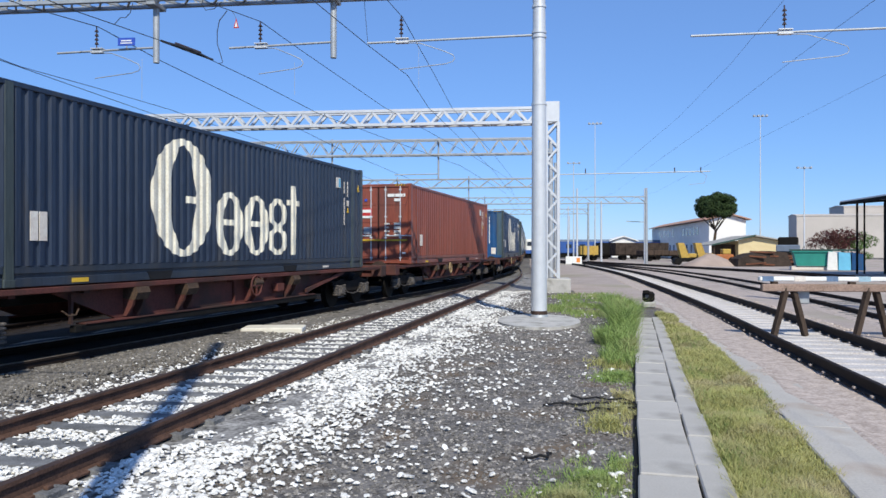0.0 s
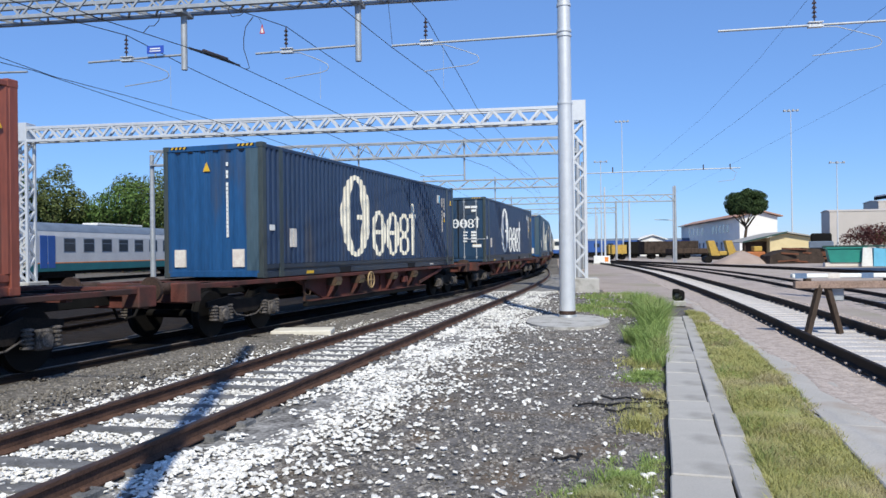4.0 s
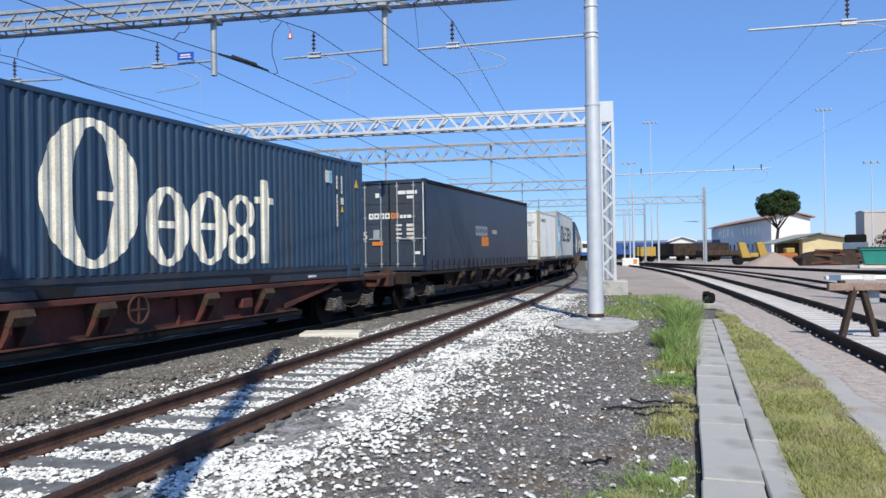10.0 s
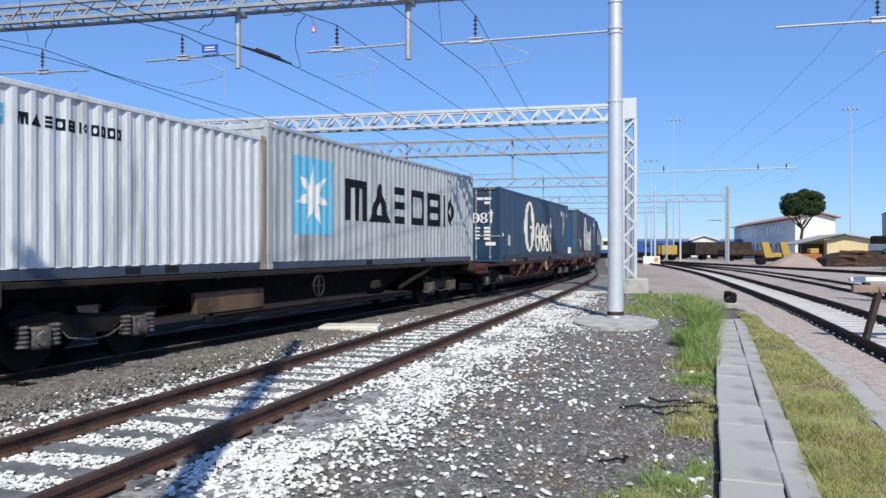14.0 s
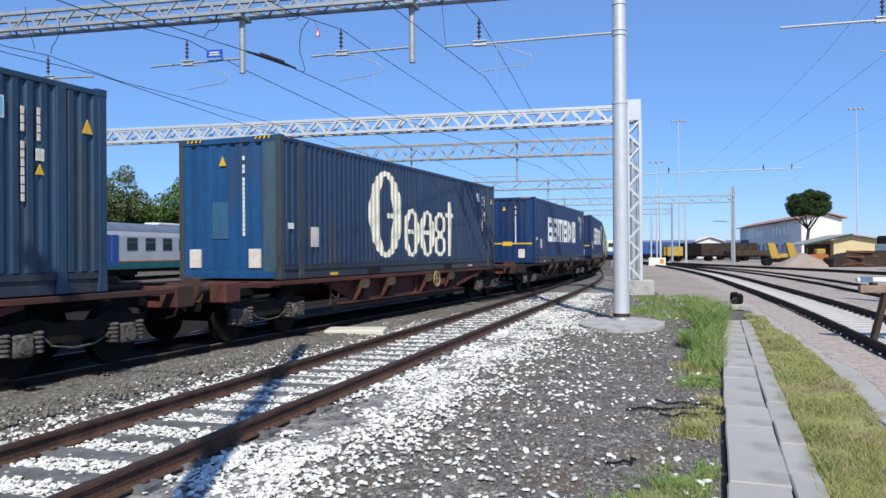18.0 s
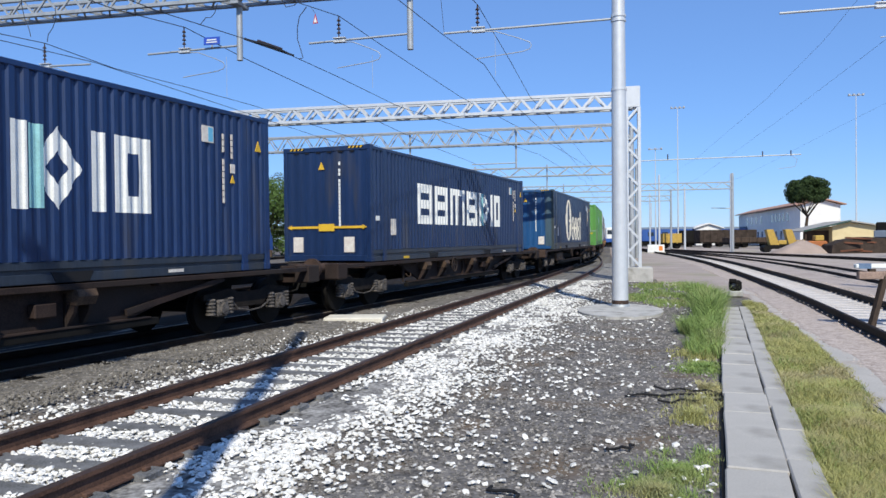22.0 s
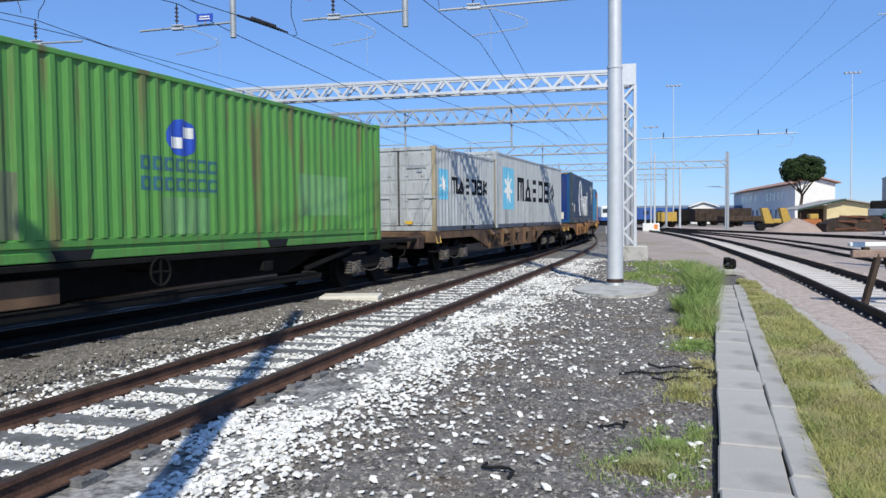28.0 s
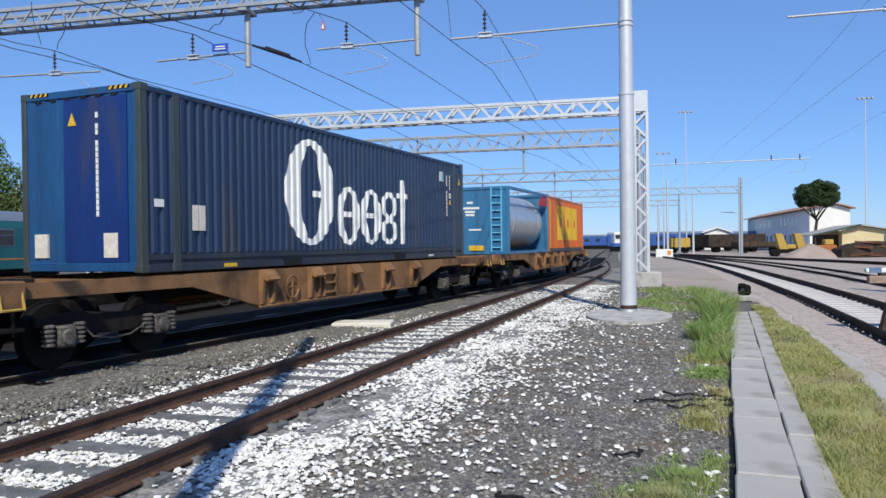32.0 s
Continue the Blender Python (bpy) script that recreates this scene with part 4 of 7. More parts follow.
strung(CONTACT, [(-26, 6.2, 6.6), (20.4, 6.68, 6.6), (31, 6.89, 6.6), (66, 7.2, 6.6), (118, 4.6, 6.6)], 0.0042)
strung(CONTACT, [(-26, 9.0, 6.6), (30, 9.9, 6.6), (38, 10.0, 6.6), (66, 10.6, 6.6), (118, 4.8, 6.6)], 0.0036)
for x, y, z0, z1 in ((-10.67, 20.15, 7.08, 5.94), (-6.31, 20.15, 6.86, 5.97), (-2.91, 20.15, 7.21, 6.1)):
    dr = thing("dropper", "thin steel dropper hanging from the overhead wire", "wire", "droppers")
    part("wire", Build().cyl((x, y, z0), (x, y, z1), 0.005, 0.005, 5), M_GALVD, dr)
feeder = thing("feeder_wire", "thin vertical feeder wire down to the arm", "wire")
part("wire", Build().cyl((-4.4, 20.15, 8.6), (-4.29, 20.15, 7.32), 0.007, 0.007, 5), M_WIRE, feeder)
for bends in (((-7.74, 7.96), (-7.95, 7.71), (-8.01, 7.42), (-8.01, 7.12), (-7.9, 6.77), (-7.86, 6.62), (-7.97, 6.60)), ((-16.47, 8.97), (-16.45, 8.64), (-16.37, 8.28), (-16.22, 7.94), (-16.17, 7.73)), ((-15.35, 8.49), (-15.33, 8.17), (-15.44, 7.93), (-15.59, 7.75), (-15.63, 7.54)), ((-10.31, 8.24), (-10.38, 8.0), (-10.51, 7.87), (-10.65, 7.88), (-10.82, 7.71)), ((-8.38, 8.3), (-8.43, 8.15), (-8.32, 7.99), (-8.09, 8.02), (-7.9, 8.18))):
    j = thing("jumper_cable", "slack dark jumper cable hanging from the truss", "cable", "jumper cables")
    part("cable", Build().tube([(x, 19.0, z) for x, z in bends], 0.011, 6), M_WIRE, j)
ws = thing("warning_sign", "small hanging triangular sign, white with a red edge", "sign", at=pose(-7.50, 19.0, 7.50))
part("panel", Build().prism([(-0.07, 0.0), (0.07, 0.0), (0.0, 0.26)], -0.008, 0.008), M_RED, ws)
part("face", Build().prism([(-0.04, 0.025), (0.04, 0.025), (0.0, 0.18)], -0.013, -0.008), M_WHITE, ws)
part("hanger", Build().cyl((0, 0, 0.25), (-0.12, 0, 0.455), 0.006, 0.006, 5), M_WIRE, ws)
si = thing("section_insulator", "dark section insulator set in the contact wire", "insulator")
si.matrix_world = pose(-8.19, 17.7, 6.6, 0, 0, -14)
b = Build().beam((0, -0.95, 0), (0, 0.95, 0), 0.025, 0.05)
for o in (-0.07, 0.07):
    b.beam((0, -0.75, 0.01), (o, 0, 0.03), 0.02, 0.04).beam((o, 0, 0.03), (0, 0.75, 0.01), 0.02, 0.04)
part("runner", b, M_WIRE, si)
part("core", Build().cyl((0, -0.45, 0.06), (0, 0.45, 0.06), 0.035, 0.035, 10), M_INSUL, si)

# the tall mast whose shadow lies across the near track
mast = thing("yard_mast", "tall round steel mast of the yard", "mast")
part("pole", Build().cyl((-1.56, 0.10, 0), (-1.56, 0.10, 13.4), 0.16, 0.11, 24), M_GALV, mast, smooth=40)
part("base_plate", Build().box(-1.86, -0.2, -0.05, -1.26, 0.4, 0.06, 0.01), M_GALVD, mast)
# unseen arm and head, added to drop a shadow spot beside the train's track
part("shadow_arm", Build().cyl((-1.56, 0.10, 9.9), (-4.3, 0.10, 9.95), 0.022, 0.022, 10), M_GALV, mast)
part("lamp_head", Build().box(-4.75, -0.05, 9.82, -4.05, 0.25, 9.96, 0.03), M_GALVD, mast, "flat grey head added to cast a shadow spot")


# ---- the train ----
DEPTH = 0.036
WIDE = (0.278, 0.0, 0.26, 0.50, 0.76)        # pitch, offset, and where the sheet bends in and out
NARROW = (0.2133, 0.0132, 0.38, 0.50, 0.88)


def corr(u, sheet=WIDE):
    """How far the trapezoid sheet lies back at u metres along it."""
    pitch, shift, a, b, c = sheet
    p = ((u - shift) / pitch) % 1.0
    if p < a:
        return 0.0
    if p < b:
        return DEPTH * (p - a) / (b - a)
    if p < c:
        return DEPTH
    return DEPTH * (1 - (p - c) / (1 - c))


def corrugated(b, u0, u1, z0, z1, place, sheet=WIDE):
    """A corrugated sheet; place(u, depth, z) gives its points."""
    pitch, shift = sheet[:2]
    us, k = [u0], math.floor((u0 - shift) / pitch)
    while k * pitch + shift < u1:
        us += [u for u in ((k + p) * pitch + shift for p in (0, *sheet[2:])) if u0 < u < u1]
        k += 1
    us.append(u1)
    n = len(us)
    b.add([place(u, corr(u, sheet), z0) for u in us] + [place(u, corr(u, sheet), z1) for u in us], [(i, i + 1, n + i + 1, n + i) for i in range(n - 1)])


def painted(inside, u0, u1, z0, z1, place, step=0.02, flat=False, tol=0.004, sheet=WIDE):
    """A painted shape that follows the sheet: bands between the runs of inside(u, z) on neighbouring lines, joined."""
    us, zs = np.arange(u0, u1 + step / 2, step), np.arange(z0, z1, 0.01)
    grid = inside(*np.meshgrid(us, zs + 0.005, indexing="ij"))
    b, seen = Build(), {}
    verts, faces = [], []

    def vert(i, z):
        key = (i, round(z, 4))
        if key not in seen:
            seen[key] = len(verts)
            verts.append(place(us[i], (0 if flat else corr(us[i], sheet)) - tol, z))
        return seen[key]

    def split(run, others):
        """Cut a run between the others that it faces."""
        hit = [o for o in others if o[0] < run[1] and o[1] > run[0]]
        cuts = [run[0]] + [(p[1] + q[0]) / 2 for p, q in zip(hit, hit[1:])] + [run[1]]
        return [((max(a, run[0]), min(c, run[1])), o) for a, c, o in zip(cuts, cuts[1:], hit)]

    lines = []
    for row in grid:
        e = np.flatnonzero(np.diff(np.concatenate([[0], row.astype(int), [0]])))
        lines.append([(z0 + p * 0.01, z0 + q * 0.01) for p, q in zip(e[::2], e[1::2])])
    for i in range(len(us) - 1):
        left, right = lines[i], lines[i + 1]
        if len(left) <= len(right):
            pairs = [p for run in left for p in split(run, right)]
        else:
            pairs = [(o, p) for run in right for p, o in split(run, left)]
        for p, q in pairs:
            ring_ = [vert(i, p[0]), vert(i + 1, q[0]), vert(i + 1, q[1]), vert(i, p[1])]
            if len(set(ring_)) == 4:
                faces.append(tuple(ring_))
    b.add(verts, faces)
    return b


def ring(cu, cz, ru, rz, tu, tz):
    """A test for an upright oval ring."""
    return lambda u, z: (((u - cu) / ru) ** 2 + ((z - cz) / rz) ** 2 <= 1) & (((u - cu) / (ru - tu)) ** 2 + ((z - cz) / (rz - tz)) ** 2 >= 1)


def bar(ua, za, ub, zb):
    return lambda u, z: (u >= ua) & (u <= ub) & (z >= za) & (z <= zb)


def either(*tests):
    def inside(u, z):
        out = tests[0](u, z)
        for t in tests[1:]:
            out = out | t(u, z)
        return out
    return inside


def star(cu, cz, r, n=7):
    def inside(u, z):
        a = np.arctan2(u - cu, z - cz)
        k = np.abs(((a / (2 * np.pi) * n + 0.5) % 1.0) - 0.5) * 2
        return np.hypot(u - cu, z - cz) < r * (1 - 0.68 * k ** 0.6)
    return inside


def oval_marks(ua, ub, za, zb):
    """A tall oval ring, two low barred rings, a stacked pair of rings and a cross."""
    w, h = ub - ua, zb - za
    lo = h * 0.60
    tests = [either(ring(ua + 0.165 * w, za + h / 2, 0.165 * w, h / 2, 0.10 * w, 0.055 * h), bar(ua + 0.18 * w, za + 0.46 * h, ua + 0.33 * w, za + 0.52 * h))]
    for c in (0.44, 0.63):
        tests.append(either(ring(ua + c * w, za + lo / 2, 0.092 * w, lo / 2, 0.056 * w, 0.05 * h), bar(ua + (c - 0.06) * w, za + 0.48 * lo, ua + (c + 0.06) * w, za + 0.57 * lo)))
    tests.append(either(ring(ua + 0.80 * w, za + 0.73 * lo, 0.072 * w, 0.27 * lo, 0.044 * w, 0.045 * h), ring(ua + 0.80 * w, za + 0.25 * lo, 0.078 * w, 0.25 * lo, 0.046 * w, 0.045 * h)))
    tests.append(either(bar(ua + 0.915 * w, za, ua + 0.965 * w, za + 0.76 * h), bar(ua + 0.88 * w, za + 0.54 * h, ua + w, za + 0.60 * h)))
    return [(t, ua - 0.1, ub + 0.1, za - 0.1, zb + 0.1) for t in tests]


def block_marks(ua, ub, za, zb, n, t):
    """A row of plain hollow blocks."""
    w, g = (ub - ua) / n, 0.11
    return [hollow(ua + i * w, ua + (i + 1 - g) * w, za, zb, t) for i in range(n)]


def hollow(a, c, za, zb, t, mid=False):
    """A hollow block, with a level bar across it if mid."""
    k = min(0.36 * (c - a), t)
    tests = [bar(a, za, a + k, zb), bar(c - k, za, c, zb), bar(a, za, c, za + t), bar(a, zb - t, c, zb)]
    if mid:
        tests.append(bar(a, (za + zb - t) / 2, c, (za + zb + t) / 2))
    return either(*tests), a - 0.03, c + 0.03, za - 0.02, zb + 0.02


def posts(a, c, za, zb, t):
    """Three uprights under a level bar."""
    m = (a + c - t) / 2
    return either(bar(a, za, a + t, zb), bar(m, za, m + t, zb), bar(c - t, za, c, zb), bar(a, zb - 0.8 * t, c, zb)), a - 0.03, c + 0.03, za - 0.02, zb + 0.02


def wedge(a, c, za, zb, t):
    """A hollow triangle standing on its base."""
    m, h = (a + c) / 2, zb - za
    def inside(u, z):
        k = np.abs(u - m) / ((c - a) / 2)
        return (k <= 1.06 - (z - za) / h) & (z >= za) & (z <= zb) & ~((k <= 0.98 - (z - za) / h - 2.1 * t / (c - a)) & (z > za + 0.7 * t))
    return inside, a - 0.05, c + 0.05, za - 0.02, zb + 0.02


def levels(a, c, za, zb, t):
    """Three level bars, one over the other."""
    m = (za + zb - t) / 2
    return either(bar(a, za, c, za + t), bar(a, m, c, m + t), bar(a, zb - t, c, zb)), a - 0.03, c + 0.03, za - 0.02, zb + 0.02


def post_and_diamond(a, c, za, zb, t):
    m, r = (a + t + 0.1 * (c - a) + c) / 2, (c - a - 1.1 * t) / 2
    return lambda u, z: ((u >= a) & (u <= a + t) & (z >= za) & (z <= zb)) | ((np.abs(u - m) / r + np.abs(z - (za + zb) / 2) / ((zb - za) / 2) <= 1) & (np.abs(u - m) / r + np.abs(z - (za + zb) / 2) / ((zb - za) / 2) > 0.42)), a - 0.03, c + 0.03, za - 0.02, zb + 0.02


def dark_marks(ua, ub, za, zb, t):
    """A row of six plain shapes."""
    w = ub - ua
    cut = [(ua + p * w, ua + q * w) for p, q in ((0, 0.16), (0.175, 0.335), (0.37, 0.475), (0.525, 0.665), (0.69, 0.835), (0.87, 1.0))]
    h = 0.8 * t
    return [posts(*cut[0], za, zb, t), wedge(*cut[1], za, zb, t), levels(*cut[2], za, zb, h), hollow(*cut[3], za, zb, h), hollow(*cut[4], za, zb, h, True), post_and_diamond(*cut[5], za, zb, t)]


def white_marks(ua, ub, za, zb, t):
    """A row of seven plain shapes."""
    w = ub - ua
    cut = [(ua + p * w, ua + q * w) for p, q in ((0, 0.145), (0.165, 0.305), (0.33, 0.505), (0.525, 0.665), (0.685, 0.825), (0.85, 0.885), (0.905, 1.0))]
    return [hollow(*cut[0], za, zb, t, True), hollow(*cut[1], za, zb, t, True), posts(*cut[2], za, zb, t), hollow(*cut[3], za, zb, t, True), post_and_diamond(*cut[4], za, zb, t), (bar(cut[5][0], za, cut[5][1], zb), cut[5][0] - 0.03, cut[5][1] + 0.03, za - 0.02, zb + 0.02), hollow(*cut[6], za, zb, t)]


def marks(c, pieces, place, material, label, step=0.02, flat=False, name="painted_mark", tol=0.004, sheet=WIDE):
    """Each piece of a painted mark as a part of its own."""
    for test, ua, ub, za, zb in pieces:
        part(name, painted(test, ua, ub, za, zb, place, step, flat, tol, sheet), material, c, label)


def container(label, paint_side, paint_end, length, height, end="plain", width=2.5, posts45=True, group="containers", frame=None, smooth_side=False, corner=None, dark_rail=True, sheet=WIDE):
    """A freight container with its base at z = 0; its leading end is at -length / 2."""
    frame = frame or paint_side
    corner = corner or frame
    c = thing("shipping_container", label, "container", group)
    h2, w2 = length / 2, width / 2
    lo, hi = 0.16, height - 0.11
    base = 0.30 if posts45 else lo
    for sx in (-1, 1):
        for sy in (-1, 1):
            part("corner_post", Build().box(sx * w2, sy * h2, 0.10, sx * (w2 - 0.11), sy * (h2 - 0.15), height - 0.10, 0.012), corner, c)
            for z in (0.0, height - 0.118):
                part("corner_casting", Build().box(sx * (w2 + 0.004), sy * (h2 + 0.004), z, sx * (w2 - 0.16), sy * (h2 - 0.178), z + 0.118, 0.012), corner, c)
        rail_paint = M_RAILGRIME if dark_rail else frame
        if posts45:
            rail = part("bottom_rail", Build().box(sx * (w2 - 0.025), -h2 + 0.15, 0.0, sx * (w2 - 0.08), h2 - 0.15, 0.135, 0.01).box(sx * (w2 - 0.022), -h2 + 0.15, 0.185, sx * (w2 - 0.08), h2 - 0.15, base, 0.012).box(sx * (w2 - 0.055), -h2 + 0.15, 0.13, sx * (w2 - 0.08), h2 - 0.15, 0.19), rail_paint, c)
            for u in (-2.76, 2.24):
                part("fork_pocket", Build().prism([(u - 0.28, 0.006), (u + 0.28, 0.006), (u + 0.36, 0.15), (u - 0.36, 0.15)], sx * (w2 - 0.03), sx * (w2 - 0.018), "x"), M_GASKET, rail, "dark lifting pocket")
        else:
            part("bottom_rail", Build().box(sx * (w2 - 0.025), -h2 + 0.15, 0.0, sx * (w2 - 0.08), h2 - 0.15, lo, 0.01), rail_paint, c)
        part("top_rail", Build().box(sx * w2, -h2 + 0.15, hi, sx * (w2 - 0.07), h2 - 0.15, height - 0.03, 0.01), frame, c)
        b = Build()
        if smooth_side:
            b.box(sx * (w2 - 0.006), -h2 + 0.15, base, sx * (w2 - 0.045), h2 - 0.15, hi)
            part("side_panel", b, paint_side, c, "smooth taut side")
        else:
            corrugated(b, -h2 + 0.15, h2 - 0.15, base, hi, lambda u, d, z: (sx * (w2 - 0.008 - d), u, z), sheet)
            part("side_panel", b, paint_side, c)
        if posts45:
            for sy in (-1, 1):
                part("mid_post", Build().box(sx * (w2 + 0.003), sy * (h2 - 0.70), 0.0, sx * (w2 - 0.05), sy * (h2 - 0.86), height - 0.05, 0.01), corner, c)
                part("mid_casting", Build().box(sx * (w2 + 0.006), sy * (h2 - 0.68), 0.0, sx * (w2 - 0.16), sy * (h2 - 0.88), 0.12, 0.012), corner, c)
    part("roof", Build().box(-w2 + 0.07, -h2 + 0.15, height - 0.06, w2 - 0.07, h2 - 0.15, height - 0.02), frame, c)
    part("floor", Build().box(-w2 + 0.06, -h2 + 0.15, 0.06, w2 - 0.06, h2 - 0.15, lo - 0.02), M_BLACK, c)
    for sy in (-1, 1):
        y = sy * h2
        part("header", Build().box(-w2 + 0.11, y, hi - 0.02, w2 - 0.11, y - sy * 0.10, height - 0.01, 0.01), paint_end, c)
        part("sill", Build().box(-w2 + 0.11, y, 0.02, w2 - 0.11, y - sy * 0.10, lo, 0.01), paint_end, c)
        if end == "plain" or sy > 0:
            b = Build()
            if smooth_side:
                b.box(-w2 + 0.11, y - sy * 0.02, lo, w2 - 0.11, y - sy * 0.05, hi)
            else:
                corrugated(b, -w2 + 0.11, w2 - 0.11, lo, hi - 0.02, lambda u, d, z: (u, y - sy * (0.015 + 0.4 * d), z))
            part("end_panel", b, paint_end, c)
    return c


def container_doors(c, length, height, paint_end, width=2.5, rods=M_GALVD, panels=4):
    """Two doors with locking rods at the leading end."""
    y, w2 = -length / 2, width / 2
    lo, hi = 0.18, height - 0.14
    for sx in (-1, 1):
        xa, xb = sx * 0.012, sx * (w2 - 0.125)
        d = part("door", Build().box(xa, y + 0.03, lo, xb, y + 0.075, hi, 0.008), paint_end, c)
        zs = [lo + 0.08 + (hi - lo - 0.08) * i / panels for i in range(panels + 1)]
        for za, zb in zip(zs, zs[1:]):
            part("door_panel", Build().box(xa + sx * 0.07, y + 0.016, za, xb - sx * 0.07, y + 0.034, zb - 0.09, 0.008), paint_end, d)
        part("door_seal", Build().box(xa, y + 0.028, lo, xa + sx * 0.02, y + 0.034, hi), M_GASKET, d)
        for k in (0.24, 0.74):
            x = xa + (xb - xa) * k
            rod = part("lock_rod", Build().cyl((x, y + 0.004, lo - 0.06), (x, y + 0.004, hi + 0.05), 0.019, 0.019, 10), rods, d, smooth=40)
            for z in (lo + 0.02, lo + 0.75, lo + 1.5, hi - 0.1):
                part("rod_bracket", Build().box(x - 0.05, y - 0.016, z, x + 0.05, y + 0.03, z + 0.05, 0.006), rods, d)
            part("handle", Build().box(x, y - 0.022, lo + 0.82, x + sx * 0.42, y - 0.010, lo + 0.86, 0.004), rods, d, "steel lever handle")


def side_place(w2, h2):
    return lambda u, d, z: (w2 - 0.008 - d, u, z)


def label_plate(c, name, x0, y0, z0, x1, y1, z1, material, label=""):
    part(name, Build().box(x0, y0, z0, x1, y1, z1), material, c, label)


def text_mesh(name, words, size, material, depth=0.0015):
    cu = bpy.data.curves.new(name, "FONT")
    cu.body, cu.size, cu.extrude, cu.align_x = words, size, depth, "CENTER"
    ob = bpy.data.objects.new(name, cu)
    me = bpy.data.meshes.new_from_object(ob)
    bpy.data.objects.remove(ob)
    me.materials.clear()
    me.materials.append(material)
    return me


WHEEL_R = 0.46
ROLLING = []


def wheelset(parent, y):
    """An axle with its two wheels, which rolls under the wagon."""
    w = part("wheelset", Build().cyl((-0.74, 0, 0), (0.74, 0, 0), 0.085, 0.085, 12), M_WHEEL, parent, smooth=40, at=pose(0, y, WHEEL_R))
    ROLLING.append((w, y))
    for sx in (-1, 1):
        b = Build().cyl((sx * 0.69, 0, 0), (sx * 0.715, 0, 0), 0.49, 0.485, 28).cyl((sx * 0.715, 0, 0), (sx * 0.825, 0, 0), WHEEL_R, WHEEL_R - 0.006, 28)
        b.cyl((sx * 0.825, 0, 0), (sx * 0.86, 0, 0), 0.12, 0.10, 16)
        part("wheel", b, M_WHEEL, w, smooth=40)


def spring_mesh(cache=[]):
    """A stout coil spring as one ribbed drum."""
    if not cache:
        b, n, prof = Build(), 14, []
        for k in range(5):
            prof += [(0.062, 0.02 + k * 0.062), (0.092, 0.032 + k * 0.062), (0.092, 0.055 + k * 0.062), (0.062, 0.068 + k * 0.062)]
        vs = [(r * math.cos(2 * math.pi * i / n), r * math.sin(2 * math.pi * i / n), z) for r, z in prof for i in range(n)]
        fs = [(k * n + i, k * n + (i + 1) % n, (k + 1) * n + (i + 1) % n, (k + 1) * n + i) for k in range(len(prof) - 1) for i in range(n)]
        b.add(vs, fs + [tuple(range(n))[::-1], tuple(range((len(prof) - 1) * n, len(prof) * n))])
        cache.append(b.mesh("coil_spring", M_AXLEBOX))
    return cache[0]


def bogie(parent, y):
    # dark colours here include the shade under the deck, besides grime
    bg = part("bogie", Build().box(-0.95, y - 0.14, 0.42, 0.95, y + 0.14, 0.72, 0.03).box(-0.42, y - 0.28, 0.70, 0.42, y + 0.28, 0.9, 0.03), M_BLACK, parent, "grimy two-axle bogie coloured dark for shade")
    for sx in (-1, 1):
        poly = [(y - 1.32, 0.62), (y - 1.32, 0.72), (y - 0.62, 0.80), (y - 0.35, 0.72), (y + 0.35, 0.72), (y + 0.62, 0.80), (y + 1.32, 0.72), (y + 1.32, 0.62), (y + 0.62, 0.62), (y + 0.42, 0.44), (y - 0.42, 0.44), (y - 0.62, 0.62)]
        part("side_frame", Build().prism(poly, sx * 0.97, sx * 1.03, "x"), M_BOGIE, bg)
        for wy in (y - 0.9, y + 0.9):
            part("axlebox", Build().box(sx * 0.93, wy - 0.15, 0.32, sx * 1.13, wy + 0.15, 0.62, 0.03).cyl((sx * 1.12, wy, WHEEL_R), (sx * 1.17, wy, WHEEL_R), 0.12, 0.10, 16), M_AXLEBOX, bg, "dusty cast axlebox", smooth=40)
            for d in (-0.25, 0.25):
                part("coil_spring", spring_mesh(), None, bg, at=pose(sx * 1.04, wy + d, 0.33))
        part("brake_pipe", Build().tube([(sx * 1.06, y - 0.62, 0.60), (sx * 1.09, y - 0.45, 0.42), (sx * 1.10, y - 0.1, 0.36), (sx * 1.10, y + 0.25, 0.38), (sx * 1.08, y + 0.55, 0.50)], 0.016, 6), M_AXLEBOX, bg)
    for wy in (y - 0.9, y + 0.9):
        wheelset(parent, wy)
    return bg


DECK, DECK_HIGH = 1.12, 1.25


LUGS = (-3.35, -1.9, 0.6, 2.4)     # places of the load lugs along a wagon


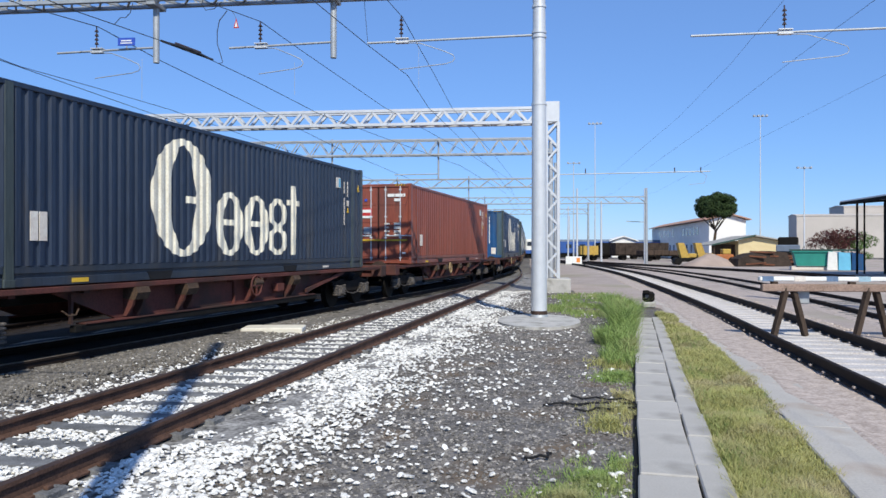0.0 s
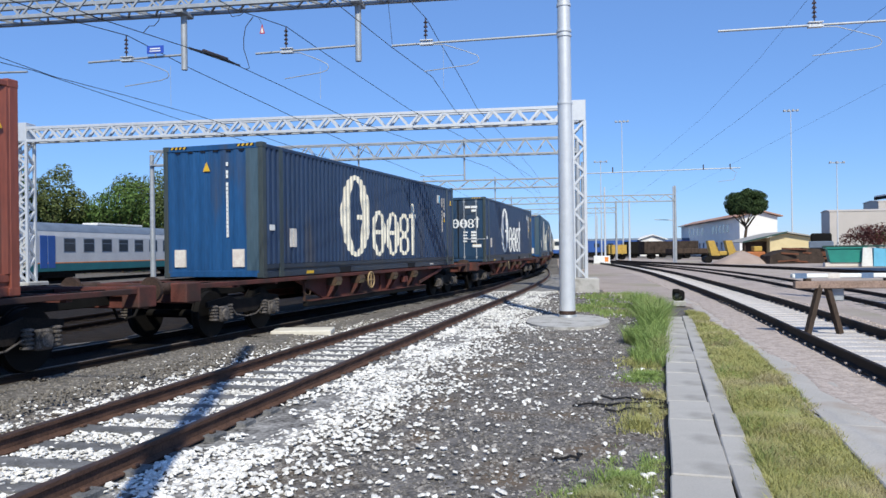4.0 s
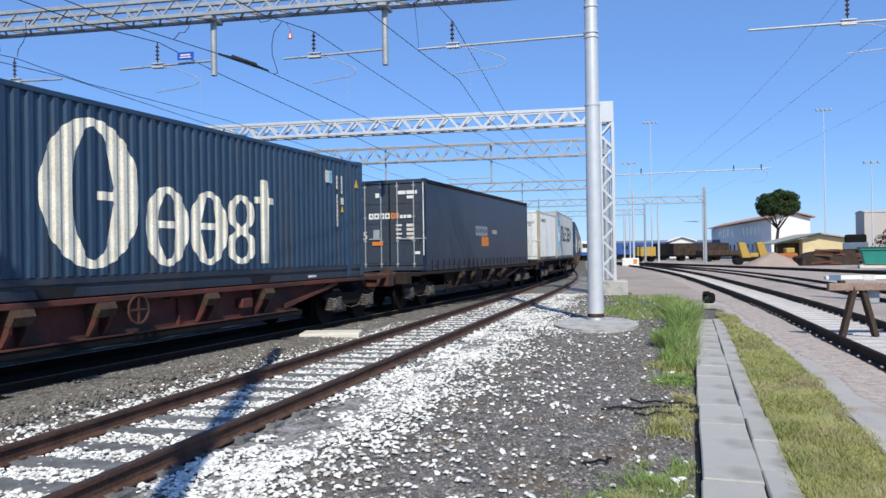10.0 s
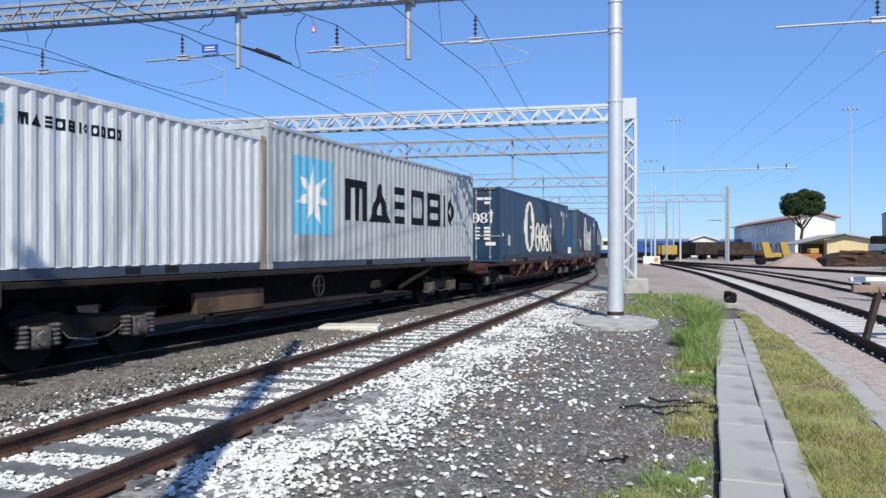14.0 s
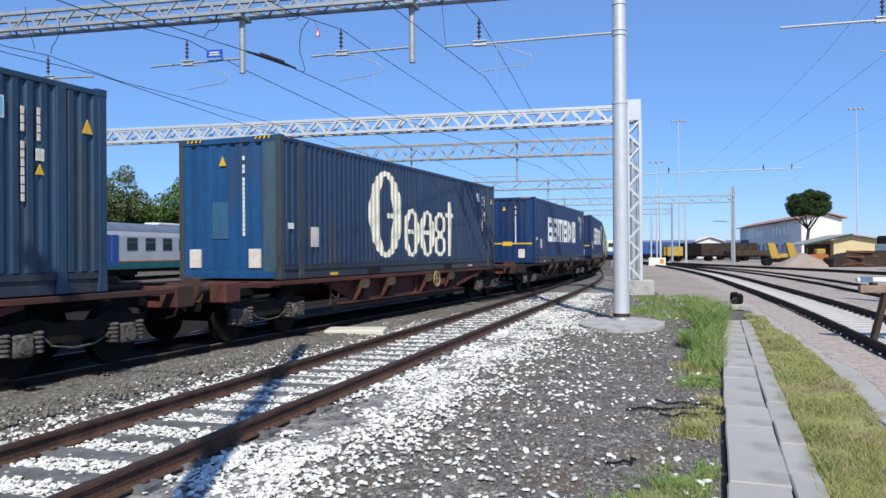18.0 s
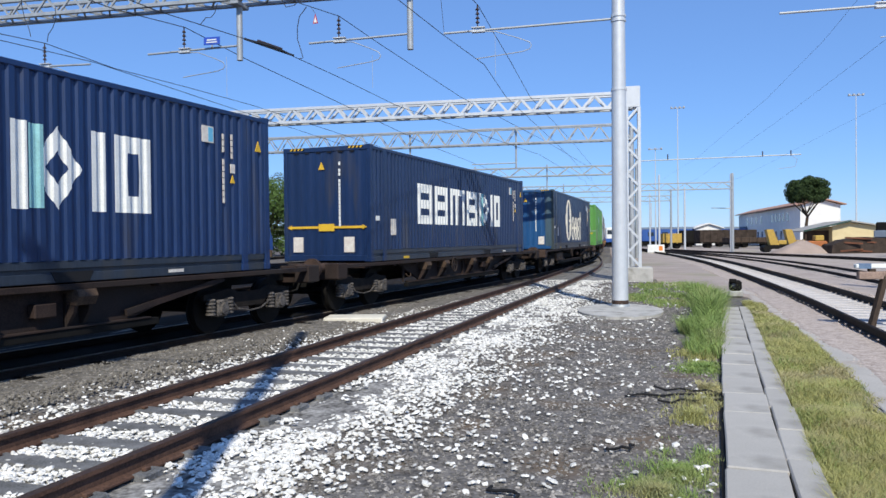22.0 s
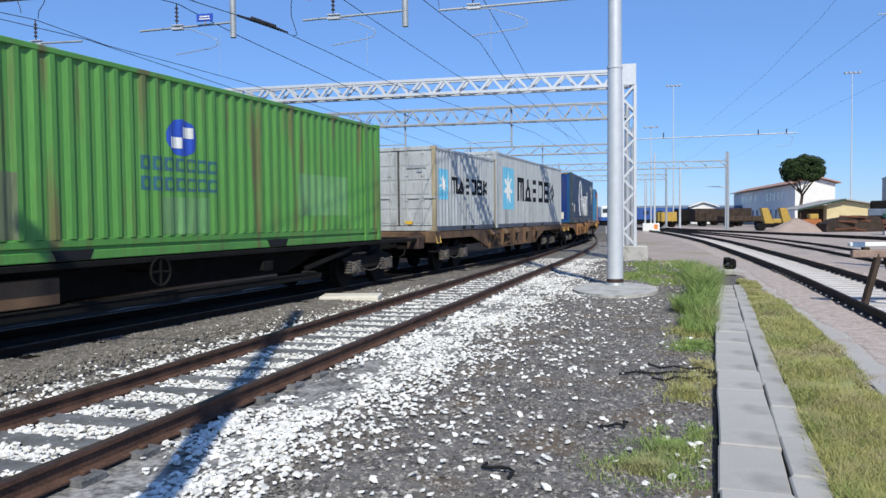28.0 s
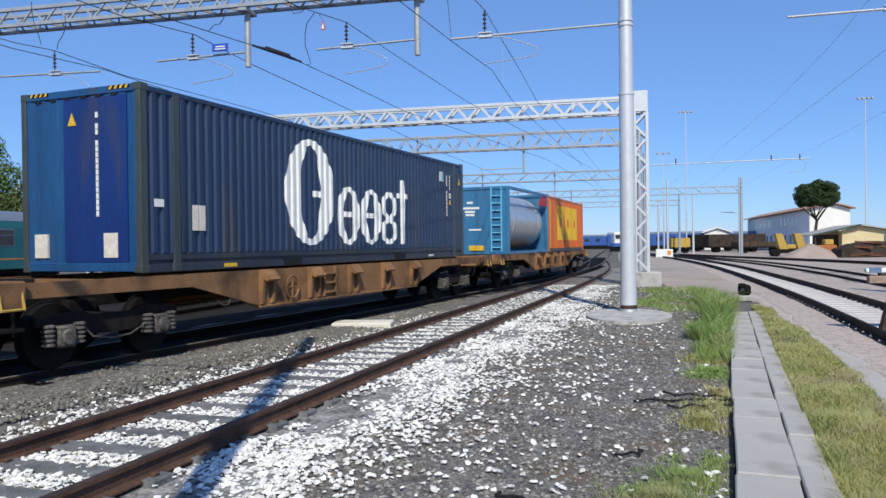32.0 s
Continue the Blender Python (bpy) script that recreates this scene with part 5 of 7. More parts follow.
def wagon(label, front, back, material, style=0, deck=DECK, yellow=False, bare=False, wheel_y=-1.25):
    """A flat container wagon standing on the rails at z = 0; its middle is at y = 0."""
    w = thing("flat_wagon", label, "wagon", "wagons of the freight train")
    y0, y1 = -front + 0.62, back - 0.62
    pf, pb = max(-7.2, y0 + 1.45), min(6.5, y1 - 1.45)
    for sx in (-1, 1):
        if style == 0:
            poly = [(pf + 2.0, deck - 0.03), (pf + 2.1, deck - 0.12), (pf + 3.5, 0.50), (pb - 3.0, 0.50), (pb - 1.3, deck - 0.16), (pb - 1.2, deck - 0.03)]
            # end sills, and the bare wagons' side sills, are blackened as if in shade
            for ya, yb in ((y0, pf + 2.0), (pb - 1.2, y1)):
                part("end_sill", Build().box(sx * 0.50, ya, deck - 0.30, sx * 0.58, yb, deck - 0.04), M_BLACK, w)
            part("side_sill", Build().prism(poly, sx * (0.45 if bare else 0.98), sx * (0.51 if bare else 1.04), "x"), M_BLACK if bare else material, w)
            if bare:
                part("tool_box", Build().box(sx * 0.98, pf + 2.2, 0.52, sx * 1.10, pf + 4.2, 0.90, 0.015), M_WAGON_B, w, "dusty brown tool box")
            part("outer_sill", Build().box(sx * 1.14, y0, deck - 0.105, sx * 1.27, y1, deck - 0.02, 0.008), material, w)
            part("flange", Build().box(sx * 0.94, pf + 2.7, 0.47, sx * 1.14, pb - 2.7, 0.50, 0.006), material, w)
            # lower rail coloured black, with the shadow under the flange in it
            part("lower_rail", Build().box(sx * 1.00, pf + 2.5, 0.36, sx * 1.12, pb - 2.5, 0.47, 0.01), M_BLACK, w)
            part("diagonal_brace", Build().beam((sx * 1.2, pb - 1.0, deck - 0.12), (sx * 1.12, pb - 3.2, 0.60), 0.05, 0.09), material, w)
        else:
            poly = [(y0, deck - 0.02), (y0, deck - 0.22), (pf + 1.5, deck - 0.24), (pf + 3.3, 0.56), (pb - 3.3, 0.56), (pb - 1.5, deck - 0.24), (y1, deck - 0.22), (y1, deck - 0.02)]
            part("side_sill", Build().prism(poly, sx * 1.16, sx * 1.22, "x"), material, w)
            part("flange", Build().box(sx * 1.10, pf + 3.3, 0.52, sx * 1.27, pb - 3.3, 0.56, 0.008), material, w)
        if style == 0:
            mid = (pf + pb) / 2
            for y in () if bare else LUGS:
                part("load_lug", Build().prism([(sx * 1.04, deck - 0.14), (sx * 1.30, deck - 0.10), (sx * 1.34, deck - 0.20), (sx * 1.28, deck - 0.32), (sx * 1.04, deck - 0.30)], y - 0.17, y + 0.17), M_LUG, w)
                if yellow:
                    part("lug_face", Build().prism([(sx * 1.285, deck - 0.205), (sx * 1.335, deck - 0.21), (sx * 1.29, deck - 0.31), (sx * 1.27, deck - 0.31)], y - 0.15, y + 0.15), M_HANDWHEEL, w, "worn yellow face of the lug")
                for d in (-0.13, 0.13):
                    part("lug_leg", Build().prism([(sx * 1.04, deck - 0.30), (sx * 1.25, deck - 0.31), (sx * 1.22, deck - 0.42), (sx * 1.10, 0.52), (sx * 1.04, 0.52)], y + d - 0.03, y + d + 0.03), material, w)
            for y in () if bare else (mid - 4.4, mid + 0.3, mid + 2.6):
                part("rib", Build().box(sx * 1.04, y - 0.02, 0.50, sx * 1.10, y + 0.02, deck - 0.16), material, w)
            part("valve_box", Build().box(sx * 1.05, mid + 2.0, 0.66, sx * 1.20, mid + 2.35, 0.86, 0.02), material, w)
        else:
            for j, y in enumerate(np.linspace(pf + 3.5, pb - 3.5, 5)):
                for d in (-0.17, 0.17):
                    part("rib", Build().prism([(sx * 1.21, deck - 0.10), (sx * 1.33, deck - 0.14), (sx * 1.29, 0.60), (sx * 1.21, 0.56)], y + d - 0.035, y + d + 0.035), material, w)
                part("load_lug", Build().prism([(sx * 1.22, deck - 0.02), (sx * 1.30, deck - 0.03), (sx * 1.44, deck - 0.20), (sx * 1.40, deck - 0.24), (sx * 1.22, deck - 0.12)], y - 0.20, y + 0.20), material, w)
            for d in (-1.64, -1.16):
                part("ladder_rail", Build().box(sx * 1.215, d - 0.025, 0.58, sx * 1.29, d + 0.025, deck - 0.04, 0.008), material, w)
            for k in range(3):
                part("step", Build().box(sx * 1.215, -1.6, 0.64 + 0.2 * k, sx * 1.30, -1.2, 0.69 + 0.2 * k, 0.01), material, w)
        part("tow_hook", Build().tube([(sx * 1.26, pf + 2.4, 0.74), (sx * 1.30, pf + 2.3, 0.66), (sx * 1.30, pf + 2.15, 0.66), (sx * 1.27, pf + 2.05, 0.74)], 0.014, 6), M_LUG, w, "small ochre tow hook")
        part("brake_wheel", Build().tube([(sx * 1.30, wheel_y + 0.22 * math.cos(a * math.pi / 8), 0.86 + 0.22 * math.sin(a * math.pi / 8)) for a in range(17)], 0.022, 6).beam((sx * 1.30, wheel_y - 0.2, 0.86), (sx * 1.30, wheel_y + 0.2, 0.86), 0.03).beam((sx * 1.30, wheel_y, 0.66), (sx * 1.30, wheel_y, 1.06), 0.03).cyl((sx * 0.6, wheel_y, 0.86), (sx * 1.31, wheel_y, 0.86), 0.025, 0.025, 8), M_HANDWHEEL if yellow else material, w, "dull ochre spoked brake handwheel" if yellow else "", smooth=40)
    part("centre_sill", Build().box(-0.28, y0, 0.78, 0.28, y1, deck - 0.16, 0.01), M_BLACK, w)
    for i, y in enumerate(np.linspace(y0 + 0.1, y1 - 0.1, 13)):
        part("cross_bearer", Build().box(-1.2, y - 0.06, deck - 0.15, 1.2, y + 0.06, deck - 0.03), material, w)
    for sy, y in ((-1, y0), (1, y1)):
        hs = part("headstock", Build().box(-1.27, y - 0.07, deck - 0.36, 1.27, y + 0.07, deck - 0.0, 0.015), material, w)
        for sx in (-1, 1):
            part("end_bracket", Build().box(sx * 0.95, y - 0.22, deck - 0.34, sx * 1.30, y + 0.22, deck + 0.015, 0.02), M_BUFFER if bare else material, hs)
        if style == 1:
            for sx in (-1, 1):
                part("shunter_step", Build().box(sx * 1.02, y - sy * 0.05 - 0.16, deck - 0.62, sx * 1.27, y - sy * 0.05 + 0.16, deck - 0.58).beam((sx * 1.25, y - sy * 0.05, deck - 0.6), (sx * 1.25, y - sy * 0.05, deck - 0.2), 0.04), M_BLACK, hs)
                part("grip", Build().tube([(sx * 1.28, y - 0.16, deck - 0.12), (sx * 1.33, y - 0.16, deck - 0.34), (sx * 1.33, y + 0.16, deck - 0.34), (sx * 1.28, y + 0.16, deck - 0.12)], 0.022, 7), M_MACHINE, hs, "yellow hand grip")
        for x in (-0.875, 0.875):
            part("buffer", Build().cyl((x, y, 1.04), (x, y + sy * 0.40, 1.04), 0.11, 0.10, 16).cyl((x, y + sy * 0.40, 1.04), (x, y + sy * 0.60, 1.04), 0.07, 0.07, 12).cyl((x, y + sy * 0.57, 1.04), (x, y + sy * 0.615, 1.04), 0.22, 0.22, 20), M_BUFFER, hs, smooth=40)
        part("coupling", Build().tube([(0, y, 1.0), (0, y + sy * 0.3, 0.98), (0, y + sy * 0.42, 0.86), (0, y + sy * 0.60, 0.84)], 0.04, 8), M_BLACK, hs)
        part("brake_hose", Build().tube([(0.35, y, 0.92), (0.35, y + sy * 0.25, 0.80), (0.33, y + sy * 0.40, 0.55), (0.30, y + sy * 0.58, 0.52)], 0.025, 8), M_BLACK, hs)
    part("brake_cylinder", Build().cyl((0.2, -1.2, 0.66), (0.2, -0.5, 0.66), 0.17, 0.17, 14).cyl((-0.35, 0.8, 0.64), (-0.35, 2.0, 0.64), 0.18, 0.18, 14), M_BLACK, w, smooth=40)
    bogie(w, pf)
    bogie(w, pb)
    return w


def travel(t):
    """How far the train has come."""
    return 7.8572 * t + 0.01451 * t * t - 0.000068 * t ** 3


def rail_pose(s, span, z):
    a, b = TRAIN.by(s - span / 2), TRAIN.by(s + span / 2)
    m = (a + b) / 2
    return pose(m.x, m.y, RAIL + z, 0, 0, -math.degrees(math.atan2(b.x - a.x, b.y - a.y)))


KEYED = []      # (object, place along the train, wheel base, height over the rails)


# ---- the yard round about ----
M_WALL = mat("pale_render_wall", (0.84, 0.82, 0.79), (0.72, 0.70, 0.67), 0.9, scale=0.6, fine=12, bump=0.05)
M_ROOF = mat("faded_clay_tiles", (0.50, 0.30, 0.22), (0.36, 0.21, 0.16), 0.9, scale=2, fine=14, bump=0.3)
M_ROOFGREY = mat("grey_sheet_roof", (0.42, 0.40, 0.37), (0.30, 0.29, 0.27), 0.8, scale=1, fine=14, bump=0.1)
M_GLASS = mat("dark_window_glass", (0.035, 0.045, 0.06), (0.025, 0.03, 0.04), 0.15, bump=0)
M_BEIGE = mat("beige_sheet_wall", (0.55, 0.50, 0.46), (0.47, 0.43, 0.39), 0.9, scale=0.3, fine=8, bump=0.05)
M_OCHRE = mat("ochre_render", (0.72, 0.60, 0.36), (0.60, 0.49, 0.28), 0.9, scale=0.8, fine=12, bump=0.05)
M_DARKSCRAP = mat("dark_scrap", (0.075, 0.055, 0.045), (0.03, 0.024, 0.02), 0.9, scale=1.5, fine=14, bump=0.8)
M_RUSTY = mat("rusty_scrap", (0.20, 0.085, 0.05), (0.075, 0.04, 0.03), 0.9, scale=1.2, fine=18, bump=0.5)
M_TURQ = mat("turquoise_paint", (0.02, 0.26, 0.20), (0.015, 0.18, 0.15), 0.6, scale=1, fine=20, bump=0.05)
M_TURQD = mat("dark_green_paint", (0.03, 0.075, 0.06), (0.02, 0.05, 0.04), 0.7, scale=2, fine=20, bump=0.05)
M_BARK = mat("bark", (0.12, 0.085, 0.06), (0.06, 0.045, 0.035), 0.95, scale=3, fine=30, bump=0.6)
M_PINE = mat("pine_needles", (0.050, 0.080, 0.026), (0.022, 0.038, 0.015), 0.8, scale=0.8, fine=6, bump=0, island=0.35)
M_LEAF = mat("tree_leaves", (0.125, 0.20, 0.052), (0.052, 0.092, 0.024), 0.75, scale=0.25, fine=4, bump=0, island=0.4)
M_LEAF2 = mat("olive_tree_leaves", (0.125, 0.15, 0.05), (0.055, 0.075, 0.026), 0.75, scale=0.25, fine=4, bump=0, island=0.4)
M_LEAFRED = mat("copper_leaves", (0.10, 0.035, 0.03), (0.05, 0.02, 0.02), 0.75, scale=0.4, fine=4, bump=0, island=0.4)
M_COACHW = mat("grey_white_coach_paint", (0.58, 0.58, 0.58), (0.46, 0.46, 0.47), 0.5, scale=1, fine=16, bump=0.02)
M_COACHT = mat("teal_coach_paint", (0.02, 0.15, 0.16), (0.015, 0.10, 0.115), 0.5, scale=1, fine=16, bump=0.02)
M_COACHB = mat("blue_coach_paint", (0.03, 0.10, 0.36), (0.025, 0.08, 0.28), 0.5, scale=1, fine=16, bump=0.02)
M_COACHROOF = mat("grey_blue_coach_roof", (0.16, 0.20, 0.26), (0.11, 0.14, 0.19), 0.7, scale=1, fine=16, bump=0.05)
M_WOOD = mat("weathered_timber", (0.095, 0.068, 0.052), (0.045, 0.034, 0.028), 0.9, scale=3, fine=40, streak=0.2, bump=0.5)
M_RUSTORANGE = mat("dusty_orange_paint", (0.45, 0.15, 0.04), (0.30, 0.10, 0.03), 0.7, scale=3, fine=30, bump=0.05)
M_FADEBLUE = mat("worn_blue_paint", (0.14, 0.22, 0.34), (0.10, 0.15, 0.24), 0.7, scale=6, fine=40, bump=0.1)
M_FADECYAN = mat("worn_light_blue_paint", (0.34, 0.50, 0.58), (0.26, 0.38, 0.46), 0.7, scale=6, fine=40, bump=0.1)
M_TAN = mat("bleached_timber", (0.36, 0.26, 0.21), (0.20, 0.14, 0.11), 0.9, scale=3, fine=40, bump=0.4)
M_EARTH = mat("pinkish_earth", (0.42, 0.33, 0.28), (0.32, 0.25, 0.21), 0.95, scale=0.6, fine=10, bump=0.5)


def bearing(deg, dist):
    """A spot on the plan, by its bearing from straight ahead and its distance."""
    return dist * math.sin(radians(deg)), dist * math.cos(radians(deg))


def leaf_cloud(blobs, count, size, seed):
    """Small leaf sprays in uneven clumps."""
    rnd = random.Random(seed)
    v, f = [], []
    weights = [b[3] * b[4] for b in blobs]
    for _ in range(count):
        cx, cy, cz, r, rz = rnd.choices(blobs, weights)[0]
        d = Vector((rnd.gauss(0, 1), rnd.gauss(0, 1), rnd.gauss(0, 1))).normalized() * (0.55 + 0.45 * rnd.random() ** 0.5)
        p = Vector((cx + d.x * r, cy + d.y * r, cz + d.z * rz))
        n = Vector((d.x + rnd.gauss(0, 0.5), d.y + rnd.gauss(0, 0.5), d.z + rnd.gauss(0, 0.5) + 0.3)).normalized()
        t = n.orthogonal().normalized()
        u = n.cross(t)
        a = rnd.uniform(0, 6.28)
        t, u = t * math.cos(a) + u * math.sin(a), u * math.cos(a) - t * math.sin(a)
        s = size * rnd.uniform(0.6, 1.3)
        k = len(v)
        v += [p + t * s, p + u * s * 0.55 + n * s * 0.15, p - t * s, p - u * s * 0.55 + n * s * 0.1]
        f.append((k, k + 1, k + 2, k + 3))
    b = Build()
    b.v, b.f = [tuple(x) for x in v], f
    return b


def leaf_mesh(b, material):
    me = bpy.data.meshes.new("crown")
    me.from_pydata(b.v, [], b.f)
    me.materials.append(material)
    return me


def broadleaf(x, y, h, r, seed, material=M_LEAF, label="leafy green tree behind the railway carriages", count=2600, low=0.22):
    rnd = random.Random(seed)
    t = thing("tree", label, "tree", "trees at the yard edge", at=pose(x, y, 0))
    b = Build().cyl((0, 0, 0), (0.1, 0, h * 0.35), 0.22, 0.16, 10)
    limbs = []
    for i in range(6):
        a, z0 = i * 1.05 + rnd.uniform(-0.3, 0.3), h * rnd.uniform(0.25, 0.4)
        q = (r * 0.55 * math.cos(a), r * 0.55 * math.sin(a), z0 + h * rnd.uniform(0.2, 0.4))
        b.cyl((0.08, 0, z0), q, 0.09, 0.035, 7)
        limbs.append(q)
    part("trunk", b, M_BARK, t, smooth=50)
    blobs = [(0, 0, h * 0.72, r * 0.6, h * 0.26)]
    for q in limbs:
        blobs.append((q[0] * 1.15, q[1] * 1.15, q[2] + h * 0.05, r * rnd.uniform(0.32, 0.5), h * rnd.uniform(0.12, 0.2)))
    for _ in range(5):
        a = rnd.uniform(0, 6.28)
        blobs.append((r * 0.75 * math.cos(a), r * 0.75 * math.sin(a), h * rnd.uniform(low + 0.1, 0.6), r * 0.34, h * 0.13))
    blobs.append((r * 0.2, 0, h * 0.93, r * 0.28, h * 0.09))
    part("crown", leaf_mesh(leaf_cloud(blobs, count, 0.15, seed + 7), material), None, t)
    return t


def stone_pine(x, y):
    t = thing("pine_tree", "stone pine with a bare trunk and flat rounded dark crown", "tree", at=pose(x, y, 0))
    b = Build().cyl((0, 0, 0), (-0.15, 0, 2.6), 0.30, 0.22, 12).cyl((-0.15, 0, 2.6), (0.1, 0, 4.6), 0.22, 0.18, 12)
    rnd = random.Random(3)
    for i in range(9):
        a = i * 0.7
        q = (2.4 * math.cos(a) * rnd.uniform(0.6, 1.1), 2.4 * math.sin(a) * rnd.uniform(0.6, 1.1), 6.6 + rnd.uniform(-0.3, 0.7))
        b.cyl((0.0, 0, 4.2 + 0.08 * i), q, 0.11, 0.04, 7)
    part("trunk", b, M_BARK, t, smooth=50)
    blobs = []
    for i in range(120):
        a, d = rnd.uniform(0, 6.28), 2.55 * math.sqrt(rnd.random())
        k = math.sqrt(max(0, 1 - (d / 3.0) ** 2))
        blobs.append((d * math.cos(a), d * math.sin(a), 7.4 + rnd.uniform(-0.9, 2.3) * k, 0.62, 0.5))
    part("crown", leaf_mesh(leaf_cloud(blobs, 30000, 0.12, 9), M_PINE), None, t)


stone_pine(*bearing(13.2, 117))
rnd = random.Random(77)
for i, (deg, dist, h, r) in enumerate(((-52, 84, 12, 5), (-47, 78, 11, 4.5), (-43.5, 84, 12.5, 3.6), (-41.2, 80, 8.0, 4), (-39.2, 82, 11.6, 3.4), (-37, 88, 7.2, 4.5), (-35.2, 84, 10.6, 3.2), (-33.4, 90, 7.0, 4.5), (-31.2, 84, 9.4, 3.8), (-29, 86, 10.6, 4.2), (-27, 92, 10.8, 4.2), (-25, 90, 8.8, 4.0), (-22.6, 92, 10.4, 4.6), (-20.4, 98, 8.6, 4.6), (-18, 104, 8.4, 5), (-15, 112, 8.2, 5), (-12, 120, 8, 5), (-9, 130, 8, 5), (-42, 100, 8, 5), (-36, 104, 8, 5), (-30, 104, 7.6, 5))):
    x, y = bearing(deg, dist)
    broadleaf(x, y, h, r, 100 + i, M_LEAF if i % 3 else M_LEAF2, count=7600, low=0.05)
hedge = []
for i in range(60):
    x, y = bearing(-50 + i * 0.72, 74 + 0.55 * i + rnd.uniform(-3, 3))
    hedge.append((x, y, rnd.uniform(0.8, 2.6), rnd.uniform(1.6, 2.8), rnd.uniform(1.2, 2.8)))
me = leaf_mesh(leaf_cloud(hedge, 24000, 0.16, 5), M_LEAF)
tagged(new("hedge", me), "unkempt green hedge along the far tracks", "hedge", kind="stuff")


def coach(x, y, turn, label, body_mat, cab=False):
    """A passenger carriage with windows, doors, roof and bogies, and a sloping driving cab if asked."""
    c = thing("railway_carriage", label, "railway carriage", "parked carriages", at=pose(x, y, 0, 0, 0, turn))
    h = 12.6
    prof = [(-1.4, 0.95), (1.4, 0.95), (1.43, 1.3), (1.43, 3.0), (1.36, 3.35), (-1.36, 3.35), (-1.43, 3.0), (-1.43, 1.3)]
    part("body", Build().prism(prof, -h, h), body_mat, c)
    part("roof", Build().prism([(-1.38, 3.34), (1.38, 3.34), (1.15, 3.68), (0.7, 3.88), (0, 3.95), (-0.7, 3.88), (-1.15, 3.68)], -h, h), M_COACHROOF, c, smooth=50)
    part("roof_hood", Build().box(-0.6, -4, 3.9, 0.6, 2, 4.08, 0.05), M_WHITE, c, "pale roof ventilator")
    part("skirt", Build().box(-1.44, -h, 0.78, 1.44, h, 1.28, 0.01), M_COACHT, c, "teal lower band")
    part("orange_line", Build().box(-1.445, -h, 1.28, 1.445, h, 1.34), M_ORANGE, c)
    for sx in (-1, 1):
        for i in range(9):
            yy = -8.4 + i * 2.1
            wn_ = part("window_frame", Build().box(sx * 1.40, yy - 0.62, 1.98, sx * 1.445, yy + 0.62, 2.92, 0.01), M_COACHROOF, c)
            part("pane", Build().box(sx * 1.41, yy - 0.55, 2.05, sx * 1.452, yy + 0.55, 2.86), M_GLASS, wn_)
            part("window_bar", Build().box(sx * 1.41, yy - 0.55, 2.56, sx * 1.458, yy + 0.55, 2.60), M_COACHROOF, wn_)
        for yy in (-10.6, 10.4):
            for d in (-0.38, 0.38):
                part("door", Build().box(sx * 1.40, yy + d - 0.34, 1.0, sx * 1.455, yy + d + 0.34, 3.05, 0.01), M_COACHB, c, "blue folding door")
    part("underframe", Build().box(-1.2, -h + 0.4, 0.55, 1.2, h - 0.4, 0.95), M_BLACK, c)
    for yy in (-9.0, 9.0):
        bg = part("bogie", Build().box(-1.1, yy - 1.7, 0.35, 1.1, yy + 1.7, 0.75, 0.03), M_BLACK, c)
        for d in (-1.25, 1.25):
            part("wheel", Build().cyl((-0.9, yy + d, 0.45 + 0.0), (0.9, yy + d, 0.45), 0.45, 0.45, 20), M_WHEEL, bg, smooth=40)
    part("gangway", Build().box(-0.6, -h - 0.55, 1.0, 0.6, h if cab else h + 0.55, 3.3, 0.05), M_GASKET, c)
    if cab:
        nose = part("cab", Build().prism([(h, 0.95), (h + 1.35, 0.95), (h + 1.30, 1.9), (h + 0.55, 3.35), (h, 3.6)], -1.40, 1.40, "x"), M_COACHB, c, "sloping blue driving cab")
        part("windscreen", Build().prism([(h + 1.22, 2.06), (h + 1.26, 2.08), (h + 0.70, 3.16), (h + 0.66, 3.14)], -1.2, 1.2, "x"), M_GLASS, nose)
        for sx in (-1, 1):
            part("side_pane", Build().box(sx * 1.39, h + 0.15, 2.05, sx * 1.41, h + 0.7, 2.8), M_GLASS, nose)


for i, y in enumerate((54.4, 28.0, 1.6)):
    coach(-33.0, y, 0, "teal and grey railway carriage with dark windows" if i == 1 else "grey-white railway carriage with a teal lower band", M_COACHT if i == 1 else M_COACHW, i == 0)
COACHLINE = Line([(-40, -33.0), (0, -33.0), (60, -33.0), (150, -32.0)])
railway("track_far", COACHLINE, -30, 95, "far track with parked carriages", M_RAILDARK, -20)


